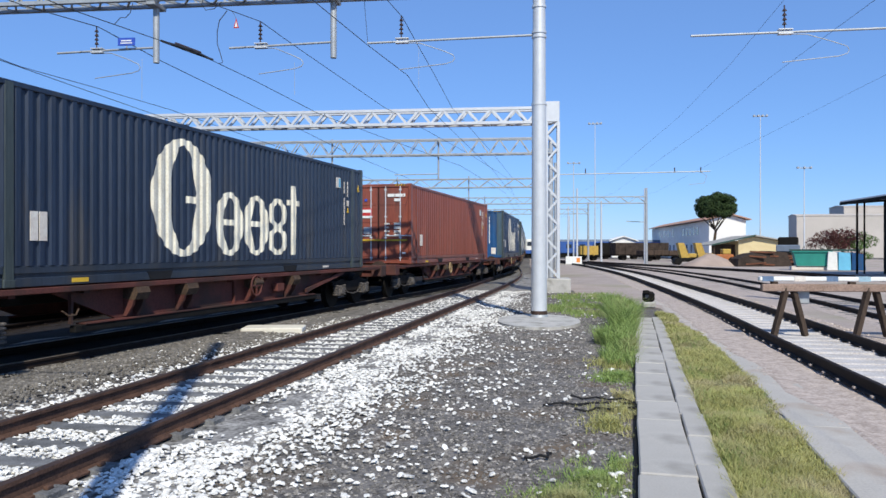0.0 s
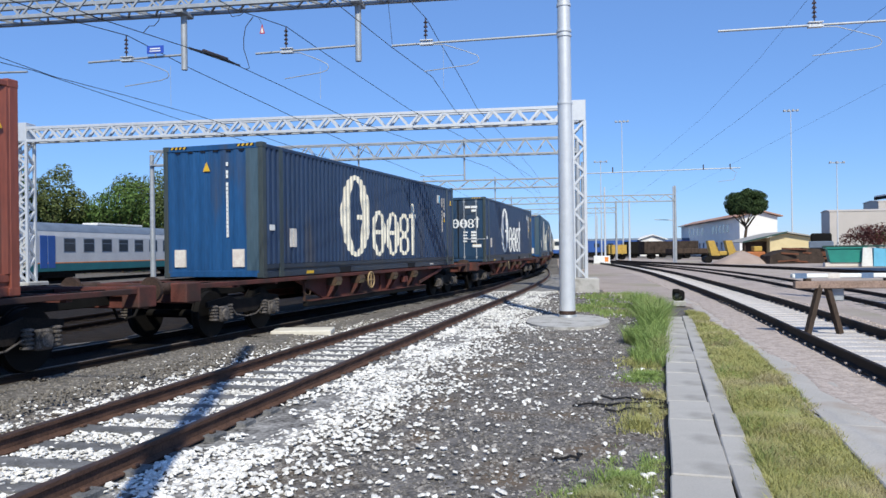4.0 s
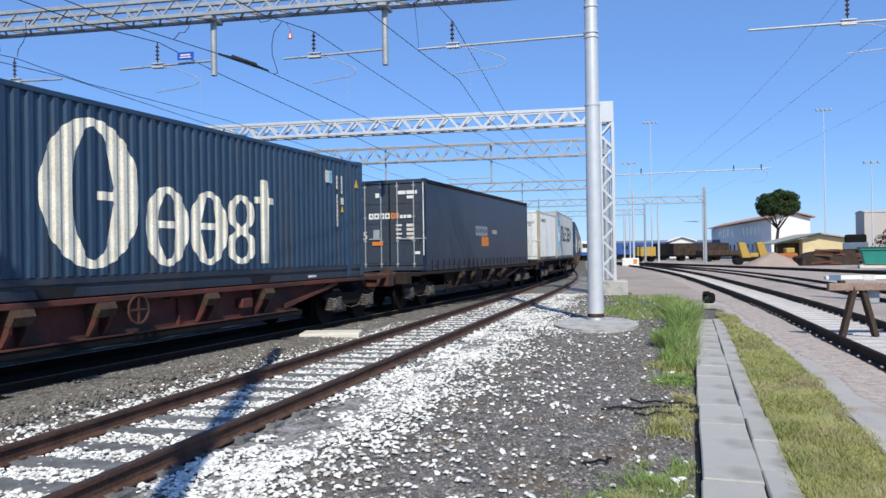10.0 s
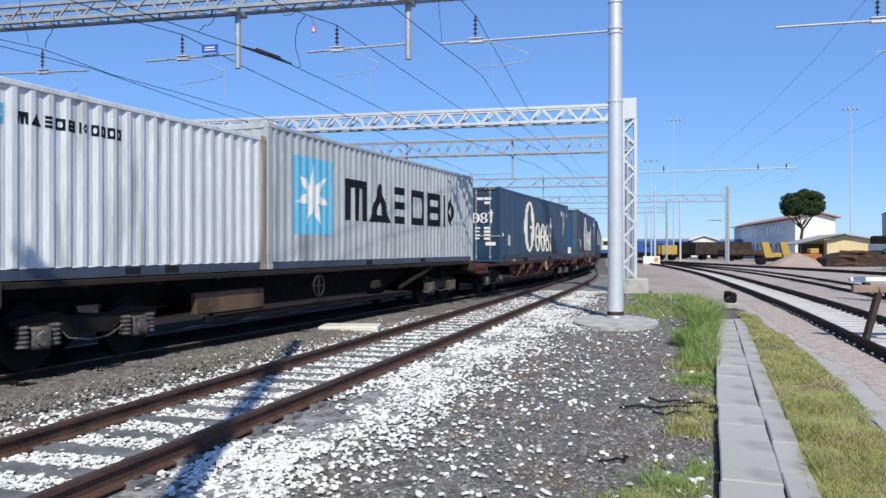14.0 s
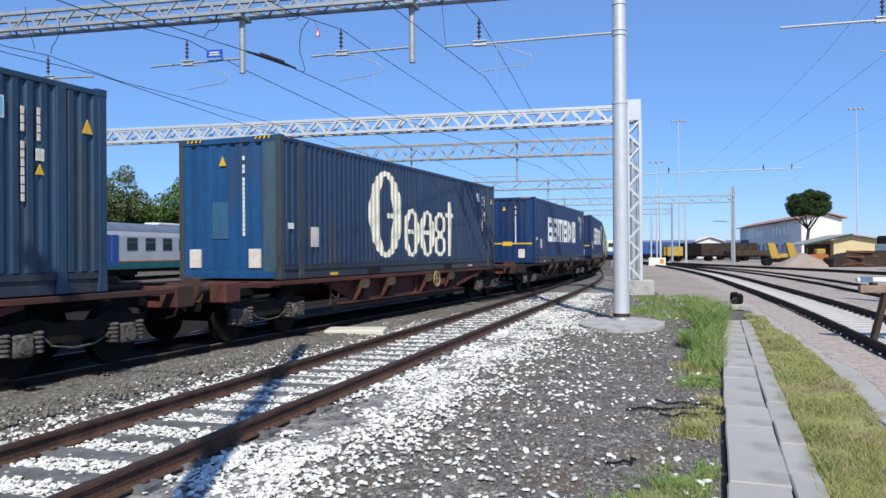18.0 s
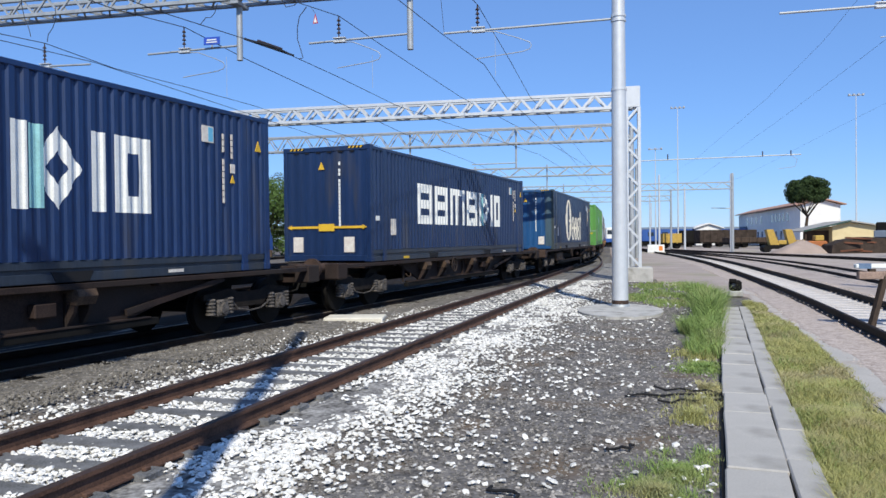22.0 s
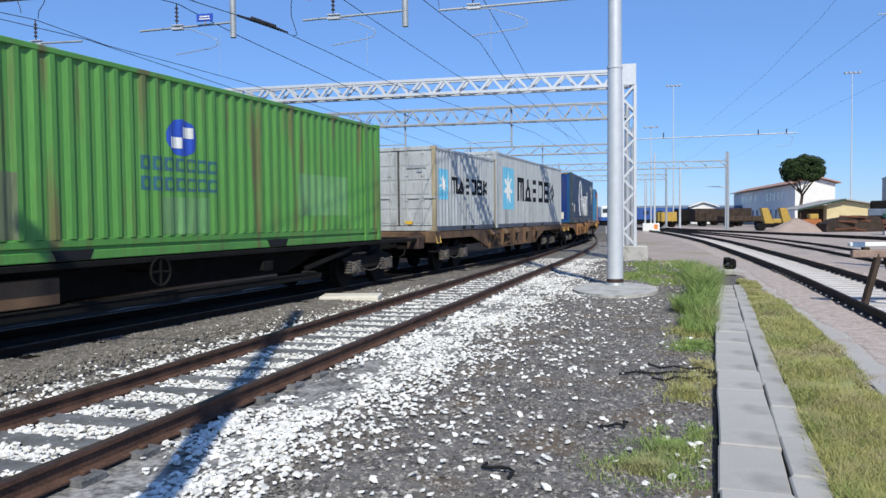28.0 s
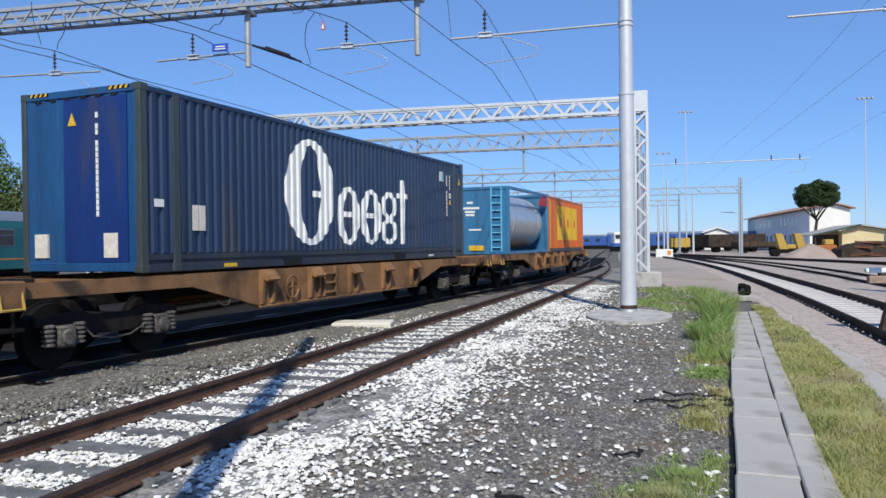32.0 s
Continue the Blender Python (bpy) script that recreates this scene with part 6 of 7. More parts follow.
def building(name, label, x0, x1, y0, y1, eave, ridge, wall_mat, roof_mat, windows=(), along="y", over=0.5):
    """A plain building with walls, a pitched roof and framed windows."""
    hs = thing(name, label, "building")
    t = 0.3
    part("wall", Build().box(x0, y0, 0, x1, y0 + t, eave), wall_mat, hs)
    part("wall", Build().box(x0, y1 - t, 0, x1, y1, eave), wall_mat, hs)
    part("wall", Build().box(x0, y0 + t, 0, x0 + t, y1 - t, eave), wall_mat, hs)
    part("wall", Build().box(x1 - t, y0 + t, 0, x1, y1 - t, eave), wall_mat, hs)
    if along == "y":
        m = (x0 + x1) / 2
        part("roof", Build().prism([(x0 - over, eave), (m, ridge), (x1 + over, eave), (x1 + over, eave + 0.18), (m, ridge + 0.2), (x0 - over, eave + 0.18)], y0 - over, y1 + over), roof_mat, hs)
        for y in (y0, y1 - t):
            part("gable", Build().prism([(x0, eave), (x1, eave), (m, ridge - 0.02)], y, y + t), wall_mat, hs)
    else:
        m = (y0 + y1) / 2
        part("roof", Build().prism([(y0 - over, eave), (m, ridge), (y1 + over, eave), (y1 + over, eave + 0.18), (m, ridge + 0.2), (y0 - over, eave + 0.18)], x0 - over, x1 + over, "x"), roof_mat, hs)
        for x in (x0, x1 - t):
            part("gable", Build().prism([(y0, eave), (y1, eave), (m, ridge - 0.02)], x, x + t, "x"), wall_mat, hs)
    for face, a, z, w, h in windows:
        if face == "-x":
            fr = part("window", Build().box(x0 - 0.05, a - w / 2 - 0.08, z - 0.08, x0 + 0.1, a + w / 2 + 0.08, z + h + 0.08), M_WHITE, hs)
            part("pane", Build().box(x0 - 0.06, a - w / 2, z, x0 + 0.1, a + w / 2, z + h), M_GLASS, fr)
        else:
            fr = part("window", Build().box(a - w / 2 - 0.08, y0 - 0.05, z - 0.08, a + w / 2 + 0.08, y0 + 0.1, z + h + 0.08), M_WHITE, hs)
            part("pane", Build().box(a - w / 2, y0 - 0.06, z, a + w / 2, y0 + 0.1, z + h), M_GLASS, fr)
    return hs


wins = [("-x", 137.5 + 3.1 * i, 4.3, 1.3, 1.3) for i in range(5)] + [("-x", 160.5 + 5.0 * i, 4.3, 1.3, 1.3) for i in range(4)]
wins += [("-x", 134 + 4.2 * i, 1.2, 1.3, 1.4) for i in range(12)]
building("house", "long two-storey rendered railway building with a faded tiled roof", 29.3, 35.1, 129, 187, 6.5, 7.5, M_WALL, M_ROOF, wins, over=0.7)
sd = thing("shed", "low cream shed with an open lean-to under a long roof", "building", at=pose(0, 0, 0))
part("wall", Build().prism([(26.3, 0), (31.6, 0), (31.6, 2.75), (28.2, 3.35), (26.3, 2.9)], 100, 100.3), M_OCHRE, sd)
part("wall", Build().box(26.3, 100.3, 0, 26.6, 110, 2.85), M_OCHRE, sd)
part("wall", Build().box(31.3, 100.3, 0, 31.6, 110, 2.7), M_OCHRE, sd)
part("wall", Build().box(26.6, 109.7, 0, 31.3, 110, 2.7), M_OCHRE, sd)
part("roof", Build().prism([(23.0, 2.25), (28.2, 3.42), (32.6, 2.65), (32.6, 2.78), (28.2, 3.58), (23.0, 2.38)], 99.4, 110.6), M_ROOFGREY, sd)
part("fascia", Build().prism([(22.95, 2.22), (28.2, 3.40), (28.2, 3.60), (22.95, 2.42)], 99.3, 99.4), M_TURQD, sd, "dark green roof edge")
part("lean_to_wall", Build().box(23.4, 101.5, 0, 26.3, 101.7, 2.4), M_WOOD, sd, "dark timber wall")
part("post", Build().box(23.2, 99.7, 0, 23.35, 99.85, 2.3), M_WOOD, sd)
building("shed", "small white-walled shed with a pale roof", 17.5, 22.5, 165, 178, 3.4, 4.4, M_WALL, M_WALL)
building("warehouse", "large pale beige sheet-clad warehouse far behind the yard", 55, 92, 165, 170, 8.6, 8.9, M_BEIGE, M_BEIGE, along="x", over=0.1)
building("warehouse", "taller beige warehouse far behind the yard", 67, 130, 172, 180, 10.8, 11.1, M_BEIGE, M_BEIGE, along="x", over=0.1)


def canopy(x, y):
    """An open shed: sheet roof on slim posts over a dark interior."""
    c = thing("open_shed", "open yard shed with a pale sheet roof on slim posts", "shed", at=pose(x, y, 0))
    part("roof", Build().prism([(-1.0, 5.15), (12, 6.1), (12, 6.3), (-1.0, 5.3)], -26, 1.5), M_WALL, c, "pale sheet roof")
    part("fascia", Build().box(-1.02, -26, 5.0, -0.9, 1.5, 5.2), M_BLACK, c)
    for yy in (1.0, -6.0, -13.0, -20.0):
        part("post", Build().cyl((0, yy, 0), (0, yy, 5.2), 0.08, 0.08, 10), M_BLACK, c, smooth=40)
        part("post", Build().cyl((0.5, yy, 0), (0.5, yy, 5.25), 0.06, 0.06, 10), M_BLACK, c, smooth=40)
        part("rafter", Build().beam((-0.9, yy, 5.1), (12, yy, 6.02), 0.12, 0.16), M_BLACK, c)
    part("back_wall", Build().box(1.9, -25.5, 0, 2.1, 1.2, 5.25), M_BLACK, c, "dark inner wall")


canopy(*bearing(22.4, 62))


def flood_mast(deg, dist, z, heads):
    x, y = bearing(deg, dist)
    m = thing("floodlight_mast", "tall slim floodlight mast over the yard", "floodlight", "floodlight masts", at=pose(x, y, 0))
    part("pole", Build().cyl((0, 0, 0), (0, 0, z), 0.15, 0.06, 12), M_GALV, m, smooth=40)
    part("crossbar", Build().box(-1.2, -0.06, z - 0.1, 1.2, 0.06, z + 0.05, 0.01), M_GALVD, m)
    for i in range(heads):
        xx = -1.1 + 2.2 * i / (heads - 1)
        part("lamp_head", Build().box(xx - 0.18, -0.3, z - 0.15, xx + 0.18, 0.2, z + 0.22, 0.05), M_GALVD, m)


flood_mast(4.85, 148, 25.6, 4)
flood_mast(16.15, 150, 25.9, 4)
flood_mast(18.9, 150, 16.2, 3)
flood_mast(3.3, 150, 18.4, 3)


def slim_mast(deg, dist, z, arm=0.0, zarm=0.0):
    x, y = bearing(deg, dist)
    m = thing("catenary_mast", "slim grey catenary mast beside the tracks", "mast", "catenary masts", at=pose(x, y, 0))
    part("pole", Build().cyl((0, 0, 0), (0, 0, z), 0.15, 0.11, 12), M_GALV, m, smooth=40)
    if arm:
        part("arm", Build().cyl((0, 0, zarm), (arm, 0, zarm + 0.1), 0.05, 0.04, 8), M_GALVD, m, smooth=40)


slim_mast(3.55, 105, 10)
slim_mast(5.3, 110, 8.6)
slim_mast(8.4, 94, 9.0, -2.2, 5.0)
slim_mast(8.4, 132, 9.0)
slim_mast(2.9, 140, 9.5)
slim_mast(3.0, 180, 9.5)

# the long thin portal pipe over the sidings
pp = thing("catenary_mast", "slim mast with a very long level pipe arm", "mast", "catenary masts", at=pose(2.35, 68, 0))
part("pole", Build().cyl((0, 0, 0), (0, 0, 9.4), 0.17, 0.13, 12), M_GALVD, pp, smooth=40)
part("arm", Build().cyl((0, 0, 8.35), (13.2, 0, 8.50), 0.045, 0.045, 8), M_GALVD, pp, smooth=40)
for x in (2.6, 10.2, 12.4):
    part("insulator", Build().cyl((x, 0, 8.4), (x, 0, 8.85), 0.05, 0.05, 8), M_INSUL, pp)
part("stay", Build().tube([(12.4, 0, 8.45), (12.9, 0, 8.1), (12.7, 0, 7.5), (11.4, 0, 7.35)], 0.02, 6), M_GALVD, pp)


def trestle():
    """A timber barrier of two A-frames and two beams across the siding."""
    t = thing("trestle_barrier", "weathered timber trestle barrier with a striped bar across the siding", "barrier", at=pose(5.26, 16.2, 0))
    for x in (0.0, 1.58):
        for s in (-1, 1):
            part("leg", Build().beam((x + s * 0.34, 0.10 * s, 0.03), (x + s * 0.07, 0.02 * s, 1.02), 0.13, 0.10, 0.01), M_WOOD, t)
    part("beam", Build().box(-0.55, -0.09, 0.94, 3.2, 0.09, 1.09, 0.015), M_TAN, t, "pale weathered timber beam")
    bar_ = part("bar", Build().box(-0.6, -0.08, 1.15, 3.25, 0.08, 1.24, 0.015), M_WHITE, t, "bar with worn white and blue paint")
    for i, m in enumerate((M_FADEBLUE, M_LABEL, M_FADEBLUE, M_FADECYAN, M_LABEL, M_FADEBLUE)):
        part("stripe", Build().box(-0.55 + i * 0.62, -0.086, 1.146, -0.33 + i * 0.62, 0.086, 1.246), m, bar_)
    for x in (-0.3, 1.2, 2.6):
        part("spacer", Build().box(x - 0.06, -0.06, 1.08, x + 0.06, 0.06, 1.14), M_WOOD, t)
    part("lamp_box", Build().box(0.14, 0.08, 0.68, 0.42, 0.22, 0.98, 0.02), M_GALVD, t, "grey lamp box")


trestle()

sg = thing("ground_signal", "small dark ground signal box on a concrete foot", "signal", at=pose(3.72, 24.3, 0))
part("foot", Build().box(-0.22, -0.17, -0.02, 0.18, 0.17, 0.16, 0.03), M_CONC, sg)
part("housing", Build().box(-0.20, -0.15, 0.16, 0.15, 0.15, 0.48, 0.06), M_BLACK, sg)
part("hood", Build().box(-0.22, -0.25, 0.42, -0.02, -0.13, 0.53, 0.02), M_BLACK, sg)
part("lens", Build().cyl((-0.1, -0.155, 0.34), (-0.1, -0.17, 0.34), 0.06, 0.06, 16), M_GLASS, sg)


def plough(x, y, turn):
    """A yellow track machine attachment: a raised slanting blade on a dark frame."""
    p = thing("track_plough", "yellow slanting track plough standing in the yard", "machine", "track ploughs", at=pose(x, y, 0, 0, 0, turn))
    part("blade", Build().prism([(-0.4, 0.8), (0.5, 0.8), (-0.1, 2.5), (-0.8, 2.5)], -0.7, 0.7), M_MACHINE, p)
    part("frame", Build().box(-0.8, -0.8, 0.35, 1.5, 0.8, 0.8, 0.05), M_BLACK, p)
    part("cab", Build().box(0.4, -0.6, 0.8, 1.3, 0.6, 1.3, 0.08), M_MACHINE, p)
    for xx in (-0.8, 1.5):
        part("wheel", Build().cyl((xx, -1.15, 0.4), (xx, 1.15, 0.4), 0.4, 0.4, 18), M_BLACK, p, smooth=40)


plough(*bearing(11.1, 92), 0)
plough(*bearing(12.25, 93.5), 0)

x, y = bearing(13.8, 92)
mc = thing("loader", "small orange and yellow yard loader", "machine", at=pose(x, y, 0))
part("body", Build().box(-1.0, -0.7, 0.5, 0.9, 0.7, 1.2, 0.1), M_RUSTORANGE, mc)
part("cab", Build().box(-0.3, -0.6, 1.2, 0.6, 0.6, 1.8, 0.08), M_MACHINE, mc)
part("bucket", Build().box(-1.7, -0.8, 0.2, -1.05, 0.8, 0.8, 0.06), M_MACHINE, mc)
for xx in (-0.8, 0.7):
    part("wheel", Build().cyl((xx, -0.9, 0.45), (xx, 0.9, 0.45), 0.45, 0.45, 18), M_BLACK, mc, smooth=40)


def rusty_wagon(x, y, turn, label, material, ln=8.0, h=1.0):
    w = thing("flat_wagon", label, "wagon", "parked wagons", at=pose(x, y, 0, 0, 0, turn))
    part("body", Build().box(-1.3, -ln / 2, 0.9, 1.3, ln / 2, 0.9 + h, 0.04), material, w)
    part("frame", Build().box(-1.2, -ln / 2, 0.7, 1.2, ln / 2, 0.9), M_BLACK, w)
    n = int(ln / 1.1)
    for i in range(n):
        yy = -ln / 2 + (i + 0.5) * ln / n
        for sx in (-1, 1):
            part("stanchion", Build().box(sx * 1.3, yy - 0.05, 0.75, sx * 1.37, yy + 0.05, 0.9 + h), material, w)
    for yy in (-ln * 0.32, ln * 0.32):
        part("wheelset", Build().cyl((-0.85, yy, 0.45), (0.85, yy, 0.45), 0.45, 0.45, 20), M_BLACK, w, smooth=40)


x, y = bearing(8.0, 128)
rusty_wagon(x, y, -75, "rusty brown open goods wagon", M_DARKSCRAP, 9, 1.9)
x, y = bearing(9.6, 118)
rusty_wagon(x, y, -75, "weathered flat wagon with timber", M_WOOD, 7, 0.7)
x, y = bearing(6.6, 140)
rusty_wagon(x, y, -80, "dark goods wagon on the far siding", M_BLACK, 8, 2.0)
x, y = bearing(4.3, 122)
rusty_wagon(x, y, -80, "dull yellow track maintenance wagon", M_MACHINE, 2.8, 1.4)

# a heap of rusty rails and a mound of earth
b = Build()
rnd = random.Random(8)
x0, y0 = bearing(16.0, 86)
heap = thing("scrap_heap", "long low heap of rusty rails and scrap", "scrap heap", at=pose(x0, y0, 0, 0, 0, 12))
for i in range(46):
    xx, zz = rnd.uniform(-2.2, 1.6), rnd.uniform(0.1, 1.6) * (1 - 0.1 * abs(i % 5))
    p = Vector((xx, rnd.uniform(-1.2, 1.2), zz))
    q = p + Vector((rnd.uniform(1.2, 3.0), rnd.uniform(-0.4, 0.4), rnd.uniform(-0.25, 0.25)))
    part("rail_piece", Build().beam(p, q, 0.16, 0.16), M_RUSTY, heap)
part("scrap_core", Build().prism([(-2.7, 0), (-2.6, 0.8), (-1.4, 1.3), (0.8, 1.6), (2.6, 1.45), (3.2, 0)], -1.0, 1.0), M_DARKSCRAP, heap, "dark heaped scrap")
x0, y0 = bearing(12.9, 86)
v, f, n = [], [], 24
for j in range(8):
    r = 1 - j / 7
    for i in range(n):
        a = 2 * math.pi * i / n
        k = 1 + 0.12 * noise.noise(Vector((math.cos(a) * 2, math.sin(a) * 2, j)))
        v.append((x0 + 3.0 * r * k * math.cos(a), y0 + 2.6 * r * k * math.sin(a), -0.02 + 1.35 * (1 - r ** 1.25) * k))
f = [(j * n + i, j * n + (i + 1) % n, (j + 1) * n + (i + 1) % n, (j + 1) * n + i) for j in range(7) for i in range(n)]
b = Build()
b.v, b.f = v, f
thing("earth_mound", "conical heap of pinkish gravel", "earth mound", built=b, material=M_EARTH, smooth=60)

x, y = bearing(19.3, 73)
sk = thing("skip", "turquoise steel skip beside the sidings", "skip", at=pose(x, y, 0, 0, 0, -12))
part("tub", Build().prism([(-1.2, 0.35), (1.2, 0.35), (1.45, 1.55), (-1.45, 1.55)], -0.9, 0.9), M_TURQ, sk)
part("rim", Build().box(-1.55, -1.0, 1.5, 1.55, 1.0, 1.62, 0.02), M_TURQ, sk)
part("skid", Build().box(-1.6, -0.8, 0.0, 1.6, 0.8, 0.30, 0.03), M_LABEL, sk, "pale timber underneath")
x, y = bearing(21.2, 73)
tr = thing("covered_pallets", "stack of pallets under white and blue sheets", "pallet stack", at=pose(x, y, 0, 0, 0, -12))
part("sheet", Build().prism([(-1.3, 0.02), (-0.5, 0.02), (-0.55, 1.5), (-1.2, 1.6)], -0.9, 0.9), M_WHITE, tr)
part("sheet", Build().prism([(-0.45, 0.02), (0.5, 0.02), (0.45, 1.45), (-0.4, 1.55)], -0.9, 0.9), M_CYAN, tr)
part("sheet", Build().prism([(0.55, 0.02), (1.6, 0.02), (1.5, 1.35), (0.6, 1.5)], -0.9, 0.9), M_BLUE, tr)
bm_ = thing("steel_beam", "long dark green steel beam lying on the skip and pallets", "beam", at=pose(*bearing(20.1, 72.6), 1.62, 0, 0, -19))
part("beam", Build().box(-2.7, -0.15, 0, 2.7, 0.15, 0.16, 0.02), M_TURQD, bm_)
x, y = bearing(17.9, 95)
vn = thing("flatbed_lorry", "dark flatbed lorry with a sheeted load", "lorry", at=pose(x, y, 0, 0, 0, -18))
part("bed", Build().box(-1.2, -4, 0.9, 1.2, 2.5, 1.5, 0.03), M_BLACK, vn)
part("load", Build().box(-1.2, -4, 1.5, 1.2, 2.4, 2.25, 0.08), M_COACHROOF, vn)
cb = part("cab", Build().box(-1.1, 2.6, 0.8, 1.1, 4.4, 3.2, 0.15), M_BLACK, vn)
part("windscreen", Build().box(-0.95, 4.38, 2.0, 0.95, 4.43, 2.9), M_GLASS, cb)
for yy in (-3, -1.8, 3.4):
    part("wheel", Build().cyl((-1.15, yy, 0.5), (1.15, yy, 0.5), 0.5, 0.5, 18), M_BLACK, vn, smooth=40)
for i, (deg, dist, h, r) in enumerate(((20.3, 120, 4.6, 3.0), (21.2, 122, 4.8, 3.2), (22.1, 124, 4.2, 3.0))):
    x, y = bearing(deg, dist)
    broadleaf(x, y, h, r, 300 + i, M_LEAFRED if i < 2 else M_LEAF, "copper-leaved bush before the warehouses" if i < 2 else "green bush before the warehouses", 1600, 0.0)

# blue carriages and a white cab at the far end of the main line
for deg, dist, ln in ((3.4, 168, 24), (7.0, 178, 26), (-1.0, 210, 24)):
    x, y = bearing(deg, dist)
    c = thing("railway_carriage", "distant dark blue railway carriage", "railway carriage", "far carriages", at=pose(x, y, 0, 0, 0, -88))
    part("body", Build().box(-1.4, -ln / 2, 0.9, 1.4, ln / 2, 3.4, 0.1), M_COACHB, c)
    part("roof", Build().prism([(-1.4, 3.4), (1.4, 3.4), (0.9, 3.85), (-0.9, 3.85)], -ln / 2, ln / 2), M_COACHROOF, c)
    part("underframe", Build().box(-1.2, -ln / 2 + 0.5, 0.0, 1.2, ln / 2 - 0.5, 0.9), M_BLACK, c)
    for i in range(8):
        part("pane", Build().box(1.38, -ln * 0.42 + i * ln * 0.12 - 0.6, 2.0, 1.42, -ln * 0.42 + i * ln * 0.12 + 0.6, 2.8), M_GLASS, c)
x, y = bearing(0.3, 150)
lo = thing("locomotive", "distant white and blue locomotive facing the yard", "locomotive", at=pose(x, y, 0, 0, 0, 3))
part("body", Build().box(-1.4, 0, 0.9, 1.4, 12, 3.7, 0.2), M_WHITE, lo)
part("blue_band", Build().box(-1.42, -0.02, 0.9, 1.42, 12, 1.6, 0.02), M_COACHB, lo)
part("windscreen", Build().box(-1.1, -0.02, 2.4, 1.1, 0.05, 3.2), M_GLASS, lo)
part("underframe", Build().box(-1.2, 0.3, 0.15, 1.2, 11.7, 0.9), M_BLACK, lo)
x, y = bearing(3.3, 88)
cb = thing("relay_cabinet", "small white relay cabinet with an orange panel", "cabinet", at=pose(x, y, 0))
part("body", Build().box(-0.9, -0.4, 0.1, 0.9, 0.4, 0.95, 0.03), M_WHITE, cb)
part("orange_panel", Build().box(0.3, -0.42, 0.3, 0.7, -0.39, 0.8), M_ORANGE, cb)
part("plinth", Build().box(-1.0, -0.5, 0, 1.0, 0.5, 0.12), M_CONC, cb)


L45, H96, H86 = 13.72, 2.896, 2.591
W45, W40 = 1.25, 1.22


def end_plate(c, name, length, x0, z0, x1, z1, material, label="", lift=0.006):
    y = -length / 2
    part(name, Build().box(x0, y - lift - 0.004, z0, x1, y - lift + 0.012, z1), material, c, label)


def side_plate(c, name, w2, u0, z0, u1, z1, material, label=""):
    part(name, Build().box(w2 - 0.012, u0, z0, w2 + 0.002, u1, z1), material, c, label)


def triangle(c, length, x, z, size=0.17):
    y = -length / 2 - 0.01
    part("warning_triangle", Build().prism([(x - size / 2, z), (x + size / 2, z), (x, z + size * 1.15)], y, y + 0.02), M_YELLOW, c, "yellow warning triangle")


def hazard_strips(c, length, height, w2=W45):
    """Black and yellow strips over the corners of the leading end."""
    y = -length / 2
    for x0 in (-w2 + 0.20, w2 - 0.62):
        hz = part("hazard_strip", Build().box(x0, y - 0.006, height - 0.075, x0 + 0.42, y + 0.01, height - 0.018), M_INK, c, "black and yellow hazard strip")
        for i in range(4):
            xa = x0 + 0.01 + i * 0.105
            part("yellow_stripe", Build().prism([(xa, height - 0.073), (xa + 0.05, height - 0.073), (xa + 0.085, height - 0.02), (xa + 0.035, height - 0.02)], y - 0.009, y + 0.01), M_YELLOW, hz)


def number_bars(c, length, x0, z0, widths, h, gap=0.03, material=M_WHITE, name="number_bar"):
    """A line of unreadable figures as plain bars."""
    x = x0
    for w in widths:
        end_plate(c, name, length, x, z0, x + w, z0 + h, material, lift=0.012)
        x += w + gap


def data_block(c, length, x, z, material=M_WHITE):
    """The weight table: short plain bars in two columns."""
    for i in range(4):
        end_plate(c, "data_bar", length, x, z + 0.44 - i * 0.135, x + 0.20 - 0.03 * (i % 2), z + 0.50 - i * 0.135, material, lift=0.012)
        end_plate(c, "data_bar", length, x + 0.36, z + 0.42 - i * 0.135, x + 0.60, z + 0.51 - i * 0.135, material, lift=0.012)


def figure_45(c, length, x, z, size=0.36, material=M_WHITE):
    part("size_figure", text_mesh("size_figure", "45", size, material), None, c, "painted figure 45", at=pose(x, -length / 2 - 0.004, z, 90))


def upright_number(c, length, x, z0, z1, material=M_WHITE):
    """A container number written downwards, as short plain bars."""
    z, rnd = z1, random.Random(int(z1 * 100))
    while z > z0:
        h = rnd.choice((0.075, 0.085, 0.08))
        end_plate(c, "number_bar", length, x, z - h, x + 0.048, z, material, lift=0.004)
        z -= h + rnd.choice((0.012, 0.012, 0.012, 0.012, 0.09))


